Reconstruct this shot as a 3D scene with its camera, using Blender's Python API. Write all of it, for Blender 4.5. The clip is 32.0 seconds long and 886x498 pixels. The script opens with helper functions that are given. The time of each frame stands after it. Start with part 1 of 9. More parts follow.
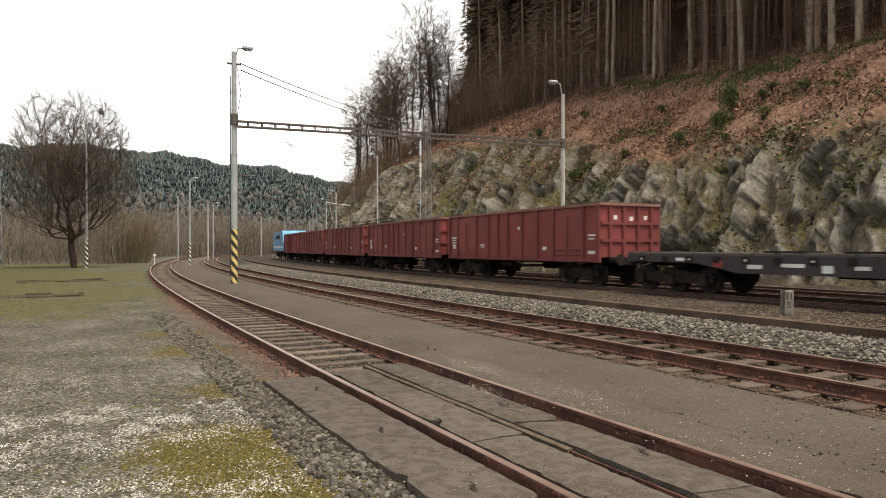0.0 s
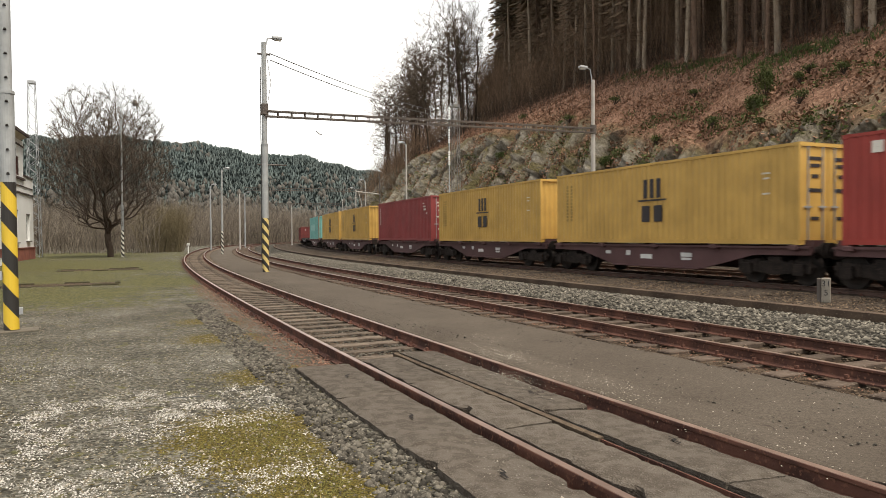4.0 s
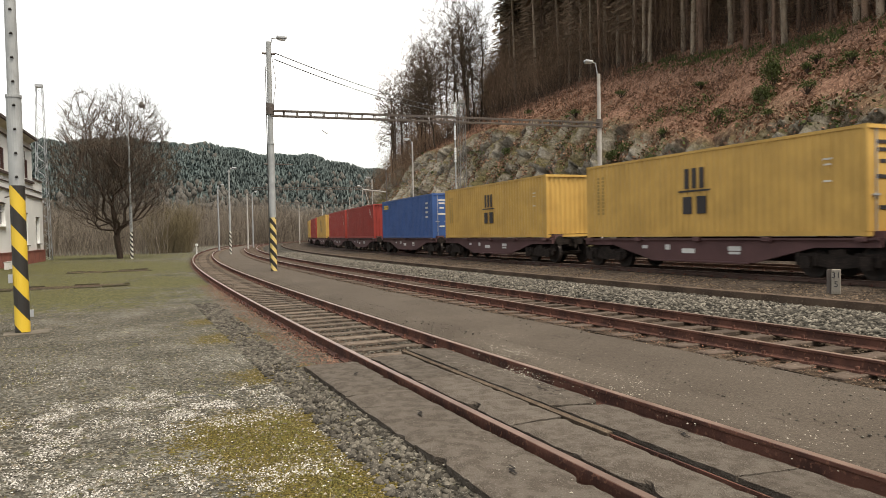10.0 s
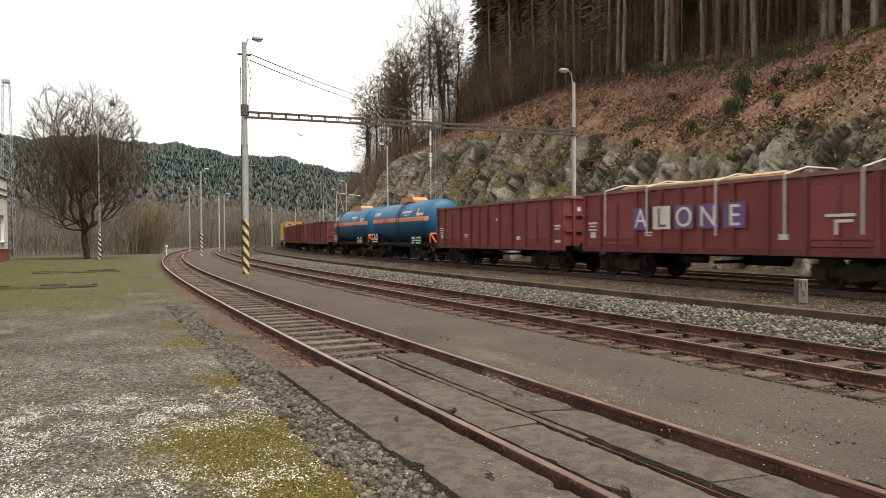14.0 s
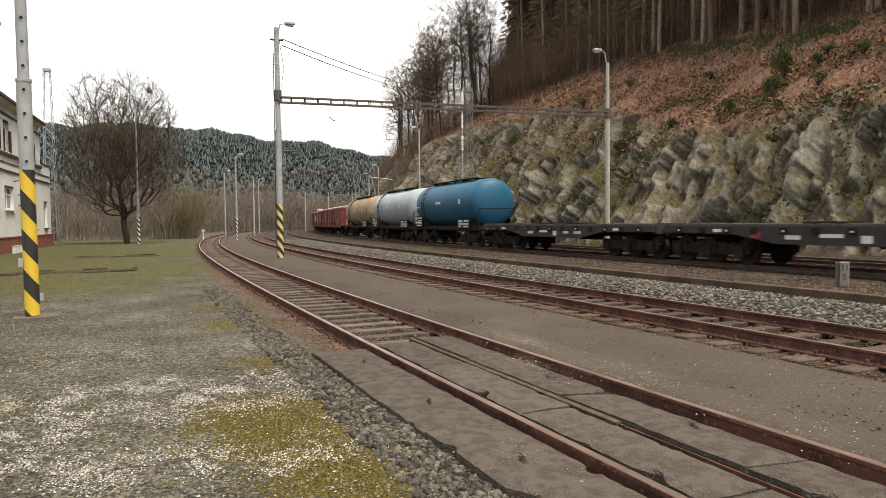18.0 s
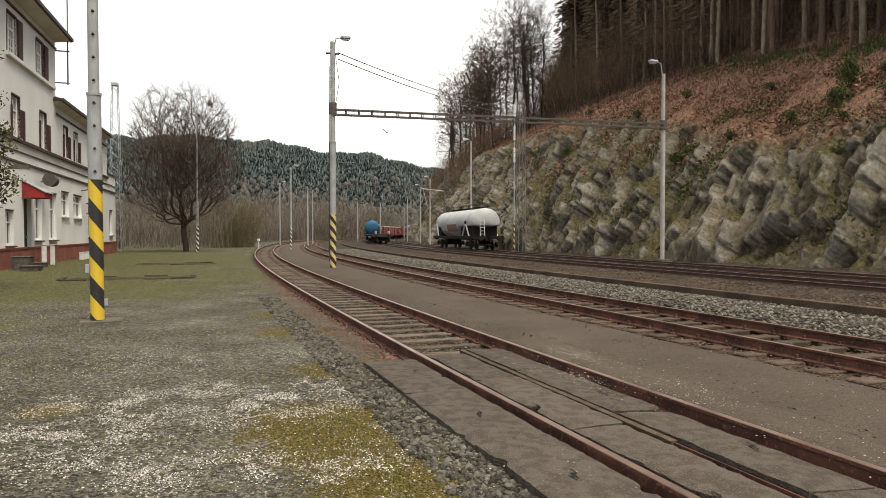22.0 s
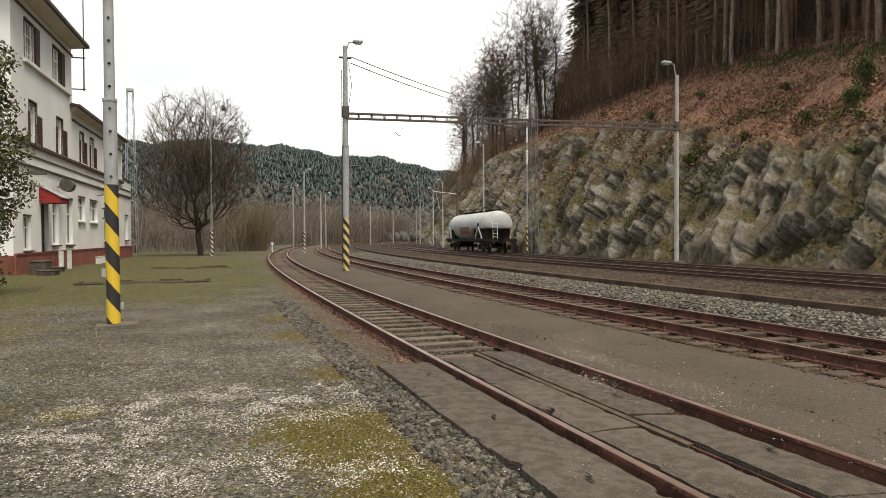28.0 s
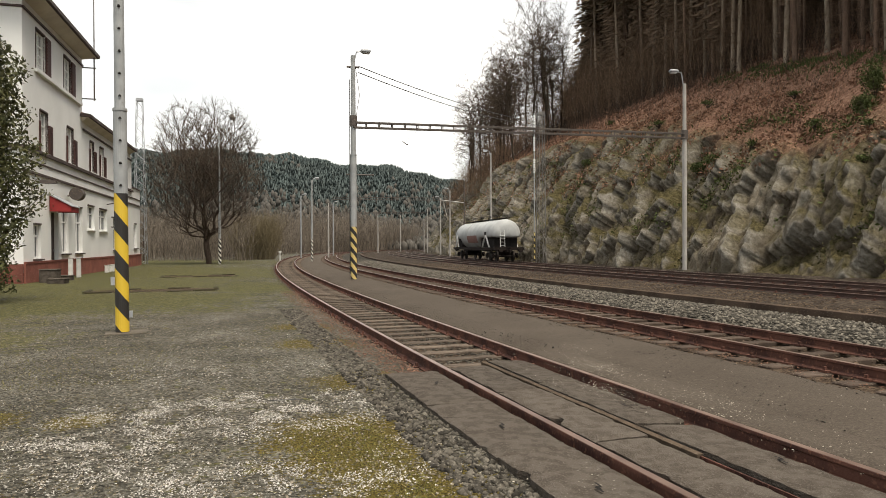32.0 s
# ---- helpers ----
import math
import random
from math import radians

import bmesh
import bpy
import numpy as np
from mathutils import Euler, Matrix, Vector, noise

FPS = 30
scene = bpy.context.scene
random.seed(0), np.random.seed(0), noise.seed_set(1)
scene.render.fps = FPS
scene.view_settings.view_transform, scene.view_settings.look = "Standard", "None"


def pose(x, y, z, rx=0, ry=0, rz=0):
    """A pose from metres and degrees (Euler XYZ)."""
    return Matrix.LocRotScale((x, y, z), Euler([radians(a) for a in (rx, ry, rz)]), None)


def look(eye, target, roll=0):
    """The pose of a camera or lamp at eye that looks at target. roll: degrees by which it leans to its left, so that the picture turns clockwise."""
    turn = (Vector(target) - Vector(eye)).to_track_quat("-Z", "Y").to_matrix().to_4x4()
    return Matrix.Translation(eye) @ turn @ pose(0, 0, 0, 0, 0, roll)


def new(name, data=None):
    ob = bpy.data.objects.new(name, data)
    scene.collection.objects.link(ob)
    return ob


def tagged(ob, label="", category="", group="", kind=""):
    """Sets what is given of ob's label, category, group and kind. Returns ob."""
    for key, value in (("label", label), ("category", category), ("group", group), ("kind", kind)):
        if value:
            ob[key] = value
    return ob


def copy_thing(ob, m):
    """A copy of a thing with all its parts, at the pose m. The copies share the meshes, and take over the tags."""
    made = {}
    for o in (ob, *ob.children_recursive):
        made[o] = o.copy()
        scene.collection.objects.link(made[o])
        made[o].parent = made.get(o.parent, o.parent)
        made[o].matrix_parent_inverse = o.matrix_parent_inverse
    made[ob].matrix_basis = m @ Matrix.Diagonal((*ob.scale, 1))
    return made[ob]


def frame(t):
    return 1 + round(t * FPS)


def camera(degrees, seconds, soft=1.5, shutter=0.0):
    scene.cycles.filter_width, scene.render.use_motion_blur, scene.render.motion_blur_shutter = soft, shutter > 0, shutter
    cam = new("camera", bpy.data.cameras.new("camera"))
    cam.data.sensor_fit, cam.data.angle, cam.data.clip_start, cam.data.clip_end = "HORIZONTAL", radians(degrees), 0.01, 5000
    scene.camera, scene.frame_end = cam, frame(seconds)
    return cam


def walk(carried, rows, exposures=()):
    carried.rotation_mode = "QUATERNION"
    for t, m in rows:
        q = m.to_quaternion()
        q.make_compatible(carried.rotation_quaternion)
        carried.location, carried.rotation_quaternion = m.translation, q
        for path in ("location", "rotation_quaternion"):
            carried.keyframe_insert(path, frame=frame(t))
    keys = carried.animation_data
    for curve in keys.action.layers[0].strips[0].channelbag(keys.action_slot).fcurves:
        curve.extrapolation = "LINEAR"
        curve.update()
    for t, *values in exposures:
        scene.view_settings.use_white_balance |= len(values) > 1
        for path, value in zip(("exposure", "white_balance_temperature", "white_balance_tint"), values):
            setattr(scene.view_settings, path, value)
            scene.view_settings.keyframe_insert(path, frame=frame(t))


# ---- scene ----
SKY, EXPO, HOPPER_S = 0.86, 0.68, 64.2
# camera: a hand-held phone, standing on the yard beside the first siding
cam = camera(65.15, 32.0, soft=0.5, shutter=0.15)
PATH = [
    (0, 0.033, -0, 1.559, -0.71, -0.08, 0.05),
    (0.5, 0.025, -0, 1.559, -0.41, 0.08, -0.33),
    (1, 0.022, 0, 1.559, 0.59, 0.03, -0.06),
    (1.5, 0.027, 0.001, 1.559, 1.45, -0.28, -0.18),
    (2, 0.031, 0.001, 1.559, 1.89, -0.41, 0.15),
    (2.5, 0.034, 0.001, 1.559, 1.86, -0.84, 0.4),
    (3, 0.033, 0.001, 1.559, 1.9, -0.96, 0.19),
    (3.5, 0.033, 0.001, 1.559, 1.68, -0.98, 0.29),
    (5.5, 0.033, 0.001, 1.559, 1.87, -1.3, 0.3),
    (6, 0.031, 0.001, 1.559, 1.91, -1.09, 0.11),
    (6.5, 0.032, 0.001, 1.559, 2.05, -0.9, 0.34),
    (7, 0.033, 0.001, 1.559, 1.93, -0.99, 0.62),
    (7.5, 0.029, 0.001, 1.559, 2.17, -1.23, 0.5),
    (8, 0.03, 0.001, 1.559, 2.14, -1.37, 0.37),
    (8.5, 0.041, 0.001, 1.559, 2.06, -1.71, 0.04),
    (9, 0.059, 0.003, 1.559, 2.83, -2.34, 0.43),
    (9.5, 0.064, 0.004, 1.559, 3.59, -2.31, 0.81),
    (10, 0.045, 0.002, 1.559, 2.31, -1.31, 1.14),
    (10.5, 0.021, 0, 1.559, 1.34, -1.26, 0.78),
    (11, 0.006, 0, 1.559, 1.52, -0.42, 0.76),
    (11.5, 0.002, 0, 1.559, 1.11, -1.23, 0.44),
    (12, 0.002, 0, 1.559, 0.86, -1.68, 0.69),
    (12.5, 0.003, 0, 1.559, 0.53, -1.61, 0.22),
    (13, 0.002, 0, 1.559, 0.42, -1.18, 0.33),
    (13.5, -0.002, -0, 1.559, 0.13, -1.11, 0.26),
    (14, -0.006, -0, 1.559, 0.11, -0.92, 0.28),
    (14.5, -0.006, -0, 1.559, 0.76, -1.28, 0.38),
    (16.5, -0.003, -0, 1.559, 1.08, -1.85, 0.23),
    (17, -0.003, -0, 1.559, 1.83, -2.31, 0.45),
    (17.5, -0.004, -0, 1.559, 2.68, -1.91, 0.3),
    (18, -0.002, -0, 1.559, 2.77, -2.26, 0.56),
    (18.5, -0.003, -0, 1.559, 2.98, -2.74, 0.73),
    (19, -0.009, -0.001, 1.559, 4.14, -2.17, 0.14),
    (19.5, -0.012, -0.001, 1.559, 5.77, -2.3, 0.53),
    (20, -0.013, -0.001, 1.559, 6.15, -2.53, 0.35),
    (20.5, -0.013, -0.002, 1.559, 6.69, -2.12, 0.73),
    (21, -0.014, -0.002, 1.559, 6.33, -1.83, 0.56),
    (21.5, -0.017, -0.002, 1.559, 7, -1.51, 0.53),
    (22, -0.02, -0.002, 1.559, 6.95, -1.28, -0.05),
    (22.5, -0.02, -0.003, 1.559, 7.44, -1.49, -0.15),
    (23, -0.022, -0.003, 1.559, 8.28, -0.4, 0.41),
    (23.5, -0.025, -0.004, 1.559, 8.93, -0.46, 0.06),
    (24, -0.025, -0.004, 1.559, 8.79, -0.78, 0.05),
    (24.5, -0.024, -0.004, 1.559, 8.92, -0.94, 0.24),
    (25, -0.023, -0.003, 1.559, 8.63, -0.93, 0.03),
    (25.5, -0.024, -0.004, 1.559, 8.47, -0.95, 0),
    (27.5, -0.027, -0.004, 1.559, 7.98, -1.57, 0.49),
    (28, -0.026, -0.004, 1.559, 8, -1.04, 0.22),
    (28.5, -0.028, -0.004, 1.559, 8.09, -1.61, 0.29),
    (29, -0.031, -0.005, 1.559, 8.25, -0.83, 0.11),
    (29.5, -0.032, -0.005, 1.559, 8.29, -0.66, -0.15),
    (30, -0.032, -0.005, 1.559, 8.27, -0.37, 0.12),
    (30.5, -0.033, -0.005, 1.559, 8.42, -0.45, -0.13),
    (31, -0.034, -0.005, 1.559, 8.39, -0.32, -0.2),
    (31.5, -0.032, -0.005, 1.559, 8.68, -0.5, 0.03),
    (32, -0.032, -0.005, 1.559, 8.6, -0.33, 0.21)]
walk(cam, [(t, pose(x, y, z, 90 + p, r, w)) for t, x, y, z, w, p, r in PATH], [(0.0, EXPO + 0.24, 7200, 10), (20.9, EXPO + 0.22, 7200, 10), (22.4, EXPO + 0.0, 7200, 10), (32.0, EXPO, 7200, 10)])

# ---- world and light: a bright overcast sky ----
world = bpy.data.worlds.new("overcast")
scene.world = world
world.use_nodes = True
wn, wl = world.node_tree.nodes, world.node_tree.links
wn.clear()
w_out = wn.new("ShaderNodeOutputWorld")
w_bg = wn.new("ShaderNodeBackground")
w_sky = wn.new("ShaderNodeTexSky")
w_sky.sky_type, w_sky.sun_disc = "NISHITA", False
w_sky.sun_elevation, w_sky.sun_rotation = radians(67), radians(126)
w_tc = wn.new("ShaderNodeTexCoord")
w_map = wn.new("ShaderNodeMapping")
w_map.inputs["Scale"].default_value = (1, 1, 2.6)
w_noise = wn.new("ShaderNodeTexNoise")
w_noise.inputs["Scale"].default_value, w_noise.inputs["Detail"].default_value = 1.5, 4
w_ramp = wn.new("ShaderNodeValToRGB")
w_ramp.color_ramp.elements[0].position, w_ramp.color_ramp.elements[0].color = 0.42, (0.415, 0.45, 0.485, 1)
w_ramp.color_ramp.elements[1].position, w_ramp.color_ramp.elements[1].color = 0.66, (1.04, 1.04, 1.03, 1)
w_scl = wn.new("ShaderNodeMix")
w_scl.data_type = "RGBA"
w_scl.inputs["Factor"].default_value = 0.03
wl.new(w_tc.outputs["Generated"], w_map.inputs["Vector"])
wl.new(w_map.outputs["Vector"], w_noise.inputs["Vector"])
wl.new(w_noise.outputs["Fac"], w_ramp.inputs["Fac"])
wl.new(w_ramp.outputs["Color"], w_scl.inputs[6])
wl.new(w_sky.outputs["Color"], w_scl.inputs[7])
wl.new(w_scl.outputs[2], w_bg.inputs["Color"])
w_bg.inputs["Strength"].default_value = SKY
wl.new(w_bg.outputs["Background"], w_out.inputs["Surface"])

sun_data = bpy.data.lights.new("sun", "SUN")
sun_data.energy, sun_data.angle, sun_data.color = 3.1, radians(30), (1.0, 0.96, 0.9)
sun = new("sun", sun_data)
sun.matrix_world = look((14, -10, 42), (0, 0, 0))
tagged(sun, kind="structure")


# ---- materials ----
def mat(name, c1, c2=None, c3=None, rough=0.8, scale=2.0, fine=30.0, bump=0.25, metal=0.0, spread=0.5, vary=0.0, dist=0.02, stretch=(1, 1, 1), thr=0.58, detail=6, island=0.0):
    """A surface of two or three colours, mixed by a broad and a fine noise, with relief."""
    m = bpy.data.materials.new(name)
    m.use_nodes = True
    nt = m.node_tree
    N, L = nt.nodes, nt.links
    b = N["Principled BSDF"]
    b.inputs["Roughness"].default_value, b.inputs["Metallic"].default_value = rough, metal
    b.inputs["Specular IOR Level"].default_value = 0.12 if rough >= 0.75 else 0.3 if rough >= 0.45 else 0.5
    tc = N.new("ShaderNodeTexCoord")
    mp = N.new("ShaderNodeMapping")
    mp.inputs["Scale"].default_value = stretch
    L.new(tc.outputs["Object"], mp.inputs["Vector"])
    na = N.new("ShaderNodeTexNoise")
    na.inputs["Scale"].default_value, na.inputs["Detail"].default_value = scale, detail
    nb = N.new("ShaderNodeTexNoise")
    nb.inputs["Scale"].default_value, nb.inputs["Detail"].default_value = fine, 4
    for n in (na, nb):
        L.new(mp.outputs["Vector"], n.inputs["Vector"])
    c2 = c2 or tuple(v * 0.7 for v in c1)
    ramp = N.new("ShaderNodeValToRGB")
    ramp.color_ramp.elements[0].position, ramp.color_ramp.elements[1].position = 0.5 - spread / 4, 0.5 + spread / 4
    ramp.color_ramp.elements[0].color, ramp.color_ramp.elements[1].color = (*c1, 1), (*c2, 1)
    L.new(na.outputs["Fac"], ramp.inputs["Fac"])
    last = ramp.outputs["Color"]
    if c3:
        r2 = N.new("ShaderNodeValToRGB")
        r2.color_ramp.elements[0].position, r2.color_ramp.elements[1].position = thr, thr + 0.08
        L.new(nb.outputs["Fac"], r2.inputs["Fac"])
        mx = N.new("ShaderNodeMix")
        mx.data_type = "RGBA"
        L.new(r2.outputs["Color"], mx.inputs["Factor"])
        L.new(last, mx.inputs[6])
        mx.inputs[7].default_value = (*c3, 1)
        last = mx.outputs[2]
    if vary or island:
        oi = N.new("ShaderNodeObjectInfo" if vary else "ShaderNodeNewGeometry")
        mr = N.new("ShaderNodeMapRange")
        k = vary or island
        mr.inputs["To Min"].default_value, mr.inputs["To Max"].default_value = 1 - k, 1 + k
        L.new(oi.outputs["Random" if vary else "Random Per Island"], mr.inputs["Value"])
        hv = N.new("ShaderNodeHueSaturation")
        L.new(mr.outputs["Result"], hv.inputs["Value"])
        L.new(last, hv.inputs["Color"])
        last = hv.outputs["Color"]
    L.new(last, b.inputs["Base Color"])
    if bump:
        bp = N.new("ShaderNodeBump")
        bp.inputs["Strength"].default_value, bp.inputs["Distance"].default_value = bump, dist
        L.new(nb.outputs["Fac"], bp.inputs["Height"])
        L.new(bp.outputs["Normal"], b.inputs["Normal"])
    return m


def pebbles(name, tones, scale, relief):
    """Gravel: every cell is a stone of one of four tones, rounded, over broad dusty patches."""
    m = bpy.data.materials.new(name)
    m.use_nodes = True
    N, L = m.node_tree.nodes, m.node_tree.links
    b = N["Principled BSDF"]
    b.inputs["Roughness"].default_value, b.inputs["Specular IOR Level"].default_value = 0.95, 0.1
    geo = N.new("ShaderNodeNewGeometry")
    cells = []
    for k, sc in enumerate((scale, scale * 2.7)):
        v = N.new("ShaderNodeTexVoronoi")
        v.inputs["Scale"].default_value = sc
        L.new(geo.outputs["Position"], v.inputs["Vector"])
        cells.append(v)
    big = N.new("ShaderNodeTexNoise")
    big.inputs["Scale"].default_value, big.inputs["Detail"].default_value = 0.7, 6
    L.new(geo.outputs["Position"], big.inputs["Vector"])
    sep = N.new("ShaderNodeSeparateColor")
    L.new(cells[0].outputs["Color"], sep.inputs["Color"])
    sep2 = N.new("ShaderNodeSeparateColor")
    L.new(cells[1].outputs["Color"], sep2.inputs["Color"])
    a = N.new("ShaderNodeMath")
    a.operation = "MULTIPLY_ADD"
    L.new(sep.outputs["Red"], a.inputs[0])
    a.inputs[1].default_value = 0.55
    c = N.new("ShaderNodeMath")
    c.operation = "MULTIPLY_ADD"
    L.new(sep2.outputs["Red"], c.inputs[0])
    c.inputs[1].default_value = 0.25
    d = N.new("ShaderNodeMath")
    d.operation = "MULTIPLY_ADD"
    L.new(big.outputs["Fac"], d.inputs[0])
    d.inputs[1].default_value, d.inputs[2].default_value = 0.7, -0.28
    L.new(d.outputs["Value"], c.inputs[2])
    L.new(c.outputs["Value"], a.inputs[2])
    r = N.new("ShaderNodeValToRGB")
    while len(r.color_ramp.elements) < 4:
        r.color_ramp.elements.new(0.5)
    for e, p, t in zip(r.color_ramp.elements, (0.12, 0.36, 0.6, 0.9), tones):
        e.position, e.color = p, (*t, 1)
    L.new(a.outputs["Value"], r.inputs["Fac"])
    L.new(r.outputs["Color"], b.inputs["Base Color"])
    h = N.new("ShaderNodeMath")
    h.operation = "MULTIPLY_ADD"
    L.new(cells[1].outputs["Distance"], h.inputs[0])
    h.inputs[1].default_value = 0.45
    L.new(cells[0].outputs["Distance"], h.inputs[2])
    bp = N.new("ShaderNodeBump")
    bp.invert = True
    bp.inputs["Strength"].default_value, bp.inputs["Distance"].default_value = 1.0, relief
    L.new(h.outputs["Value"], bp.inputs["Height"])
    L.new(bp.outputs["Normal"], b.inputs["Normal"])
    return m


def blob_mix(m, color_a, color_b, blobs, noise_scale=0.8, wobble=0.6, fine=14.0, contrast=0.12):
    """Lays a patchy layer of two colours over m, round the ground points of blobs (x, y, radius)."""
    nt = m.node_tree
    N, L = nt.nodes, nt.links
    b = N["Principled BSDF"]
    base = b.inputs["Base Color"].links[0].from_socket
    geo = N.new("ShaderNodeNewGeometry")
    nz = N.new("ShaderNodeTexNoise")
    nz.inputs["Scale"].default_value, nz.inputs["Detail"].default_value = noise_scale, 6
    L.new(geo.outputs["Position"], nz.inputs["Vector"])
    nf = N.new("ShaderNodeTexNoise")
    nf.inputs["Scale"].default_value, nf.inputs["Detail"].default_value = fine, 5
    L.new(geo.outputs["Position"], nf.inputs["Vector"])
    mask = None
    for x, y, r in blobs:
        d = N.new("ShaderNodeVectorMath")
        d.operation = "DISTANCE"
        d.inputs[1].default_value = (x, y, -0.08)
        L.new(geo.outputs["Position"], d.inputs[0])
        mr = N.new("ShaderNodeMapRange")
        mr.inputs["From Min"].default_value, mr.inputs["From Max"].default_value = r * 0.35, r
        mr.inputs["To Min"].default_value, mr.inputs["To Max"].default_value = 1, 0
        L.new(d.outputs["Value"], mr.inputs["Value"])
        if mask is None:
            mask = mr.outputs["Result"]
        else:
            mxm = N.new("ShaderNodeMath")
            mxm.operation = "MAXIMUM"
            L.new(mask, mxm.inputs[0])
            L.new(mr.outputs["Result"], mxm.inputs[1])
            mask = mxm.outputs["Value"]

    def madd(sock, out, k):
        mm = N.new("ShaderNodeMath")
        mm.operation = "MULTIPLY_ADD"
        L.new(sock, mm.inputs[0])
        mm.inputs[1].default_value = k
        if isinstance(out, (int, float)):
            mm.inputs[2].default_value = out
        else:
            L.new(out, mm.inputs[2])
        return mm.outputs["Value"]
    v = madd(nz.outputs["Fac"], mask, wobble)
    v = madd(nf.outputs["Fac"], v, wobble * 2.6)
    ramp = N.new("ShaderNodeMapRange")
    lo = 0.5 + wobble * 1.8
    ramp.inputs["From Min"].default_value, ramp.inputs["From Max"].default_value = lo - contrast, lo + contrast
    L.new(v, ramp.inputs["Value"])
    two = N.new("ShaderNodeMix")
    two.data_type = "RGBA"
    spot = N.new("ShaderNodeMapRange")
    spot.inputs["From Min"].default_value, spot.inputs["From Max"].default_value = 0.36, 0.66
    ns = N.new("ShaderNodeTexNoise")
    ns.inputs["Scale"].default_value, ns.inputs["Detail"].default_value = fine * 2.4, 3
    L.new(geo.outputs["Position"], ns.inputs["Vector"])
    L.new(ns.outputs["Fac"], spot.inputs["Value"])
    L.new(spot.outputs["Result"], two.inputs["Factor"])
    two.inputs[6].default_value, two.inputs[7].default_value = (*color_a, 1), (*color_b, 1)
    mx = N.new("ShaderNodeMix")
    mx.data_type = "RGBA"
    L.new(ramp.outputs["Result"], mx.inputs["Factor"])
    L.new(base, mx.inputs[6])
    L.new(two.outputs[2], mx.inputs[7])
    L.new(mx.outputs[2], b.inputs["Base Color"])
    return m


def cracks(m, color, scale=0.9, width=0.012, amount=0.5):
    """Dark wandering cracks over m, only in some places."""
    N, L = m.node_tree.nodes, m.node_tree.links
    b = N["Principled BSDF"]
    base = b.inputs["Base Color"].links[0].from_socket
    geo = N.new("ShaderNodeNewGeometry")
    nz = N.new("ShaderNodeTexNoise")
    nz.inputs["Scale"].default_value, nz.inputs["Detail"].default_value = 3.0, 5
    L.new(geo.outputs["Position"], nz.inputs["Vector"])
    wob = N.new("ShaderNodeVectorMath")
    wob.operation = "MULTIPLY_ADD"
    L.new(nz.outputs["Color"], wob.inputs[0])
    wob.inputs[1].default_value = (0.5, 0.5, 0.5)
    L.new(geo.outputs["Position"], wob.inputs[2])
    v = N.new("ShaderNodeTexVoronoi")
    v.feature = "DISTANCE_TO_EDGE"
    v.inputs["Scale"].default_value = scale
    L.new(wob.outputs["Vector"], v.inputs["Vector"])
    thin = N.new("ShaderNodeMapRange")
    thin.inputs["From Min"].default_value, thin.inputs["From Max"].default_value = width, width * 0.4
    L.new(v.outputs["Distance"], thin.inputs["Value"])
    some = N.new("ShaderNodeTexNoise")
    some.inputs["Scale"].default_value, some.inputs["Detail"].default_value = 0.8, 2
    L.new(geo.outputs["Position"], some.inputs["Vector"])
    on = N.new("ShaderNodeMapRange")
    on.inputs["From Min"].default_value, on.inputs["From Max"].default_value = amount, amount + 0.06
    L.new(some.outputs["Fac"], on.inputs["Value"])
    f = N.new("ShaderNodeMath")
    f.operation = "MULTIPLY"
    L.new(thin.outputs["Result"], f.inputs[0])
    L.new(on.outputs["Result"], f.inputs[1])
    mx = N.new("ShaderNodeMix")
    mx.data_type = "RGBA"
    L.new(f.outputs["Value"], mx.inputs["Factor"])
    L.new(base, mx.inputs[6])
    mx.inputs[7].default_value = (*color, 1)
    L.new(mx.outputs[2], b.inputs["Base Color"])
    return m


def stripes(name, ca, cb, top, turns=2.1, rough=0.5):
    """A grey mast with diagonal warning stripes up to the height top."""
    m = mat(name, (0.33, 0.34, 0.34), (0.26, 0.27, 0.27), (0.2, 0.17, 0.14), rough=rough, scale=3, fine=18, thr=0.68)
    nt = m.node_tree
    N, L = nt.nodes, nt.links
    b = N["Principled BSDF"]
    base = b.inputs["Base Color"].links[0].from_socket
    tc = N.new("ShaderNodeTexCoord")
    sp = N.new("ShaderNodeSeparateXYZ")
    L.new(tc.outputs["Object"], sp.inputs["Vector"])

    def math_node(op, a, c):
        n = N.new("ShaderNodeMath")
        n.operation = op
        for i, v in enumerate((a, c)):
            if isinstance(v, (int, float)):
                n.inputs[i].default_value = v
            else:
                L.new(v, n.inputs[i])
        return n.outputs["Value"]
    lean = math_node("ADD", math_node("MULTIPLY", sp.outputs["X"], 1.3), sp.outputs["Z"])
    wave = math_node("FRACT", math_node("MULTIPLY", lean, turns), 0.0)
    sel = math_node("GREATER_THAN", wave, 0.5)
    two = N.new("ShaderNodeMix")
    two.data_type = "RGBA"
    L.new(sel, two.inputs["Factor"])
    two.inputs[6].default_value, two.inputs[7].default_value = (*ca, 1), (*cb, 1)
    low = math_node("LESS_THAN", sp.outputs["Z"], top)
    mx = N.new("ShaderNodeMix")
    mx.data_type = "RGBA"
    L.new(low, mx.inputs["Factor"])
    L.new(base, mx.inputs[6])
    L.new(two.outputs[2], mx.inputs[7])
    L.new(mx.outputs[2], b.inputs["Base Color"])
    return m


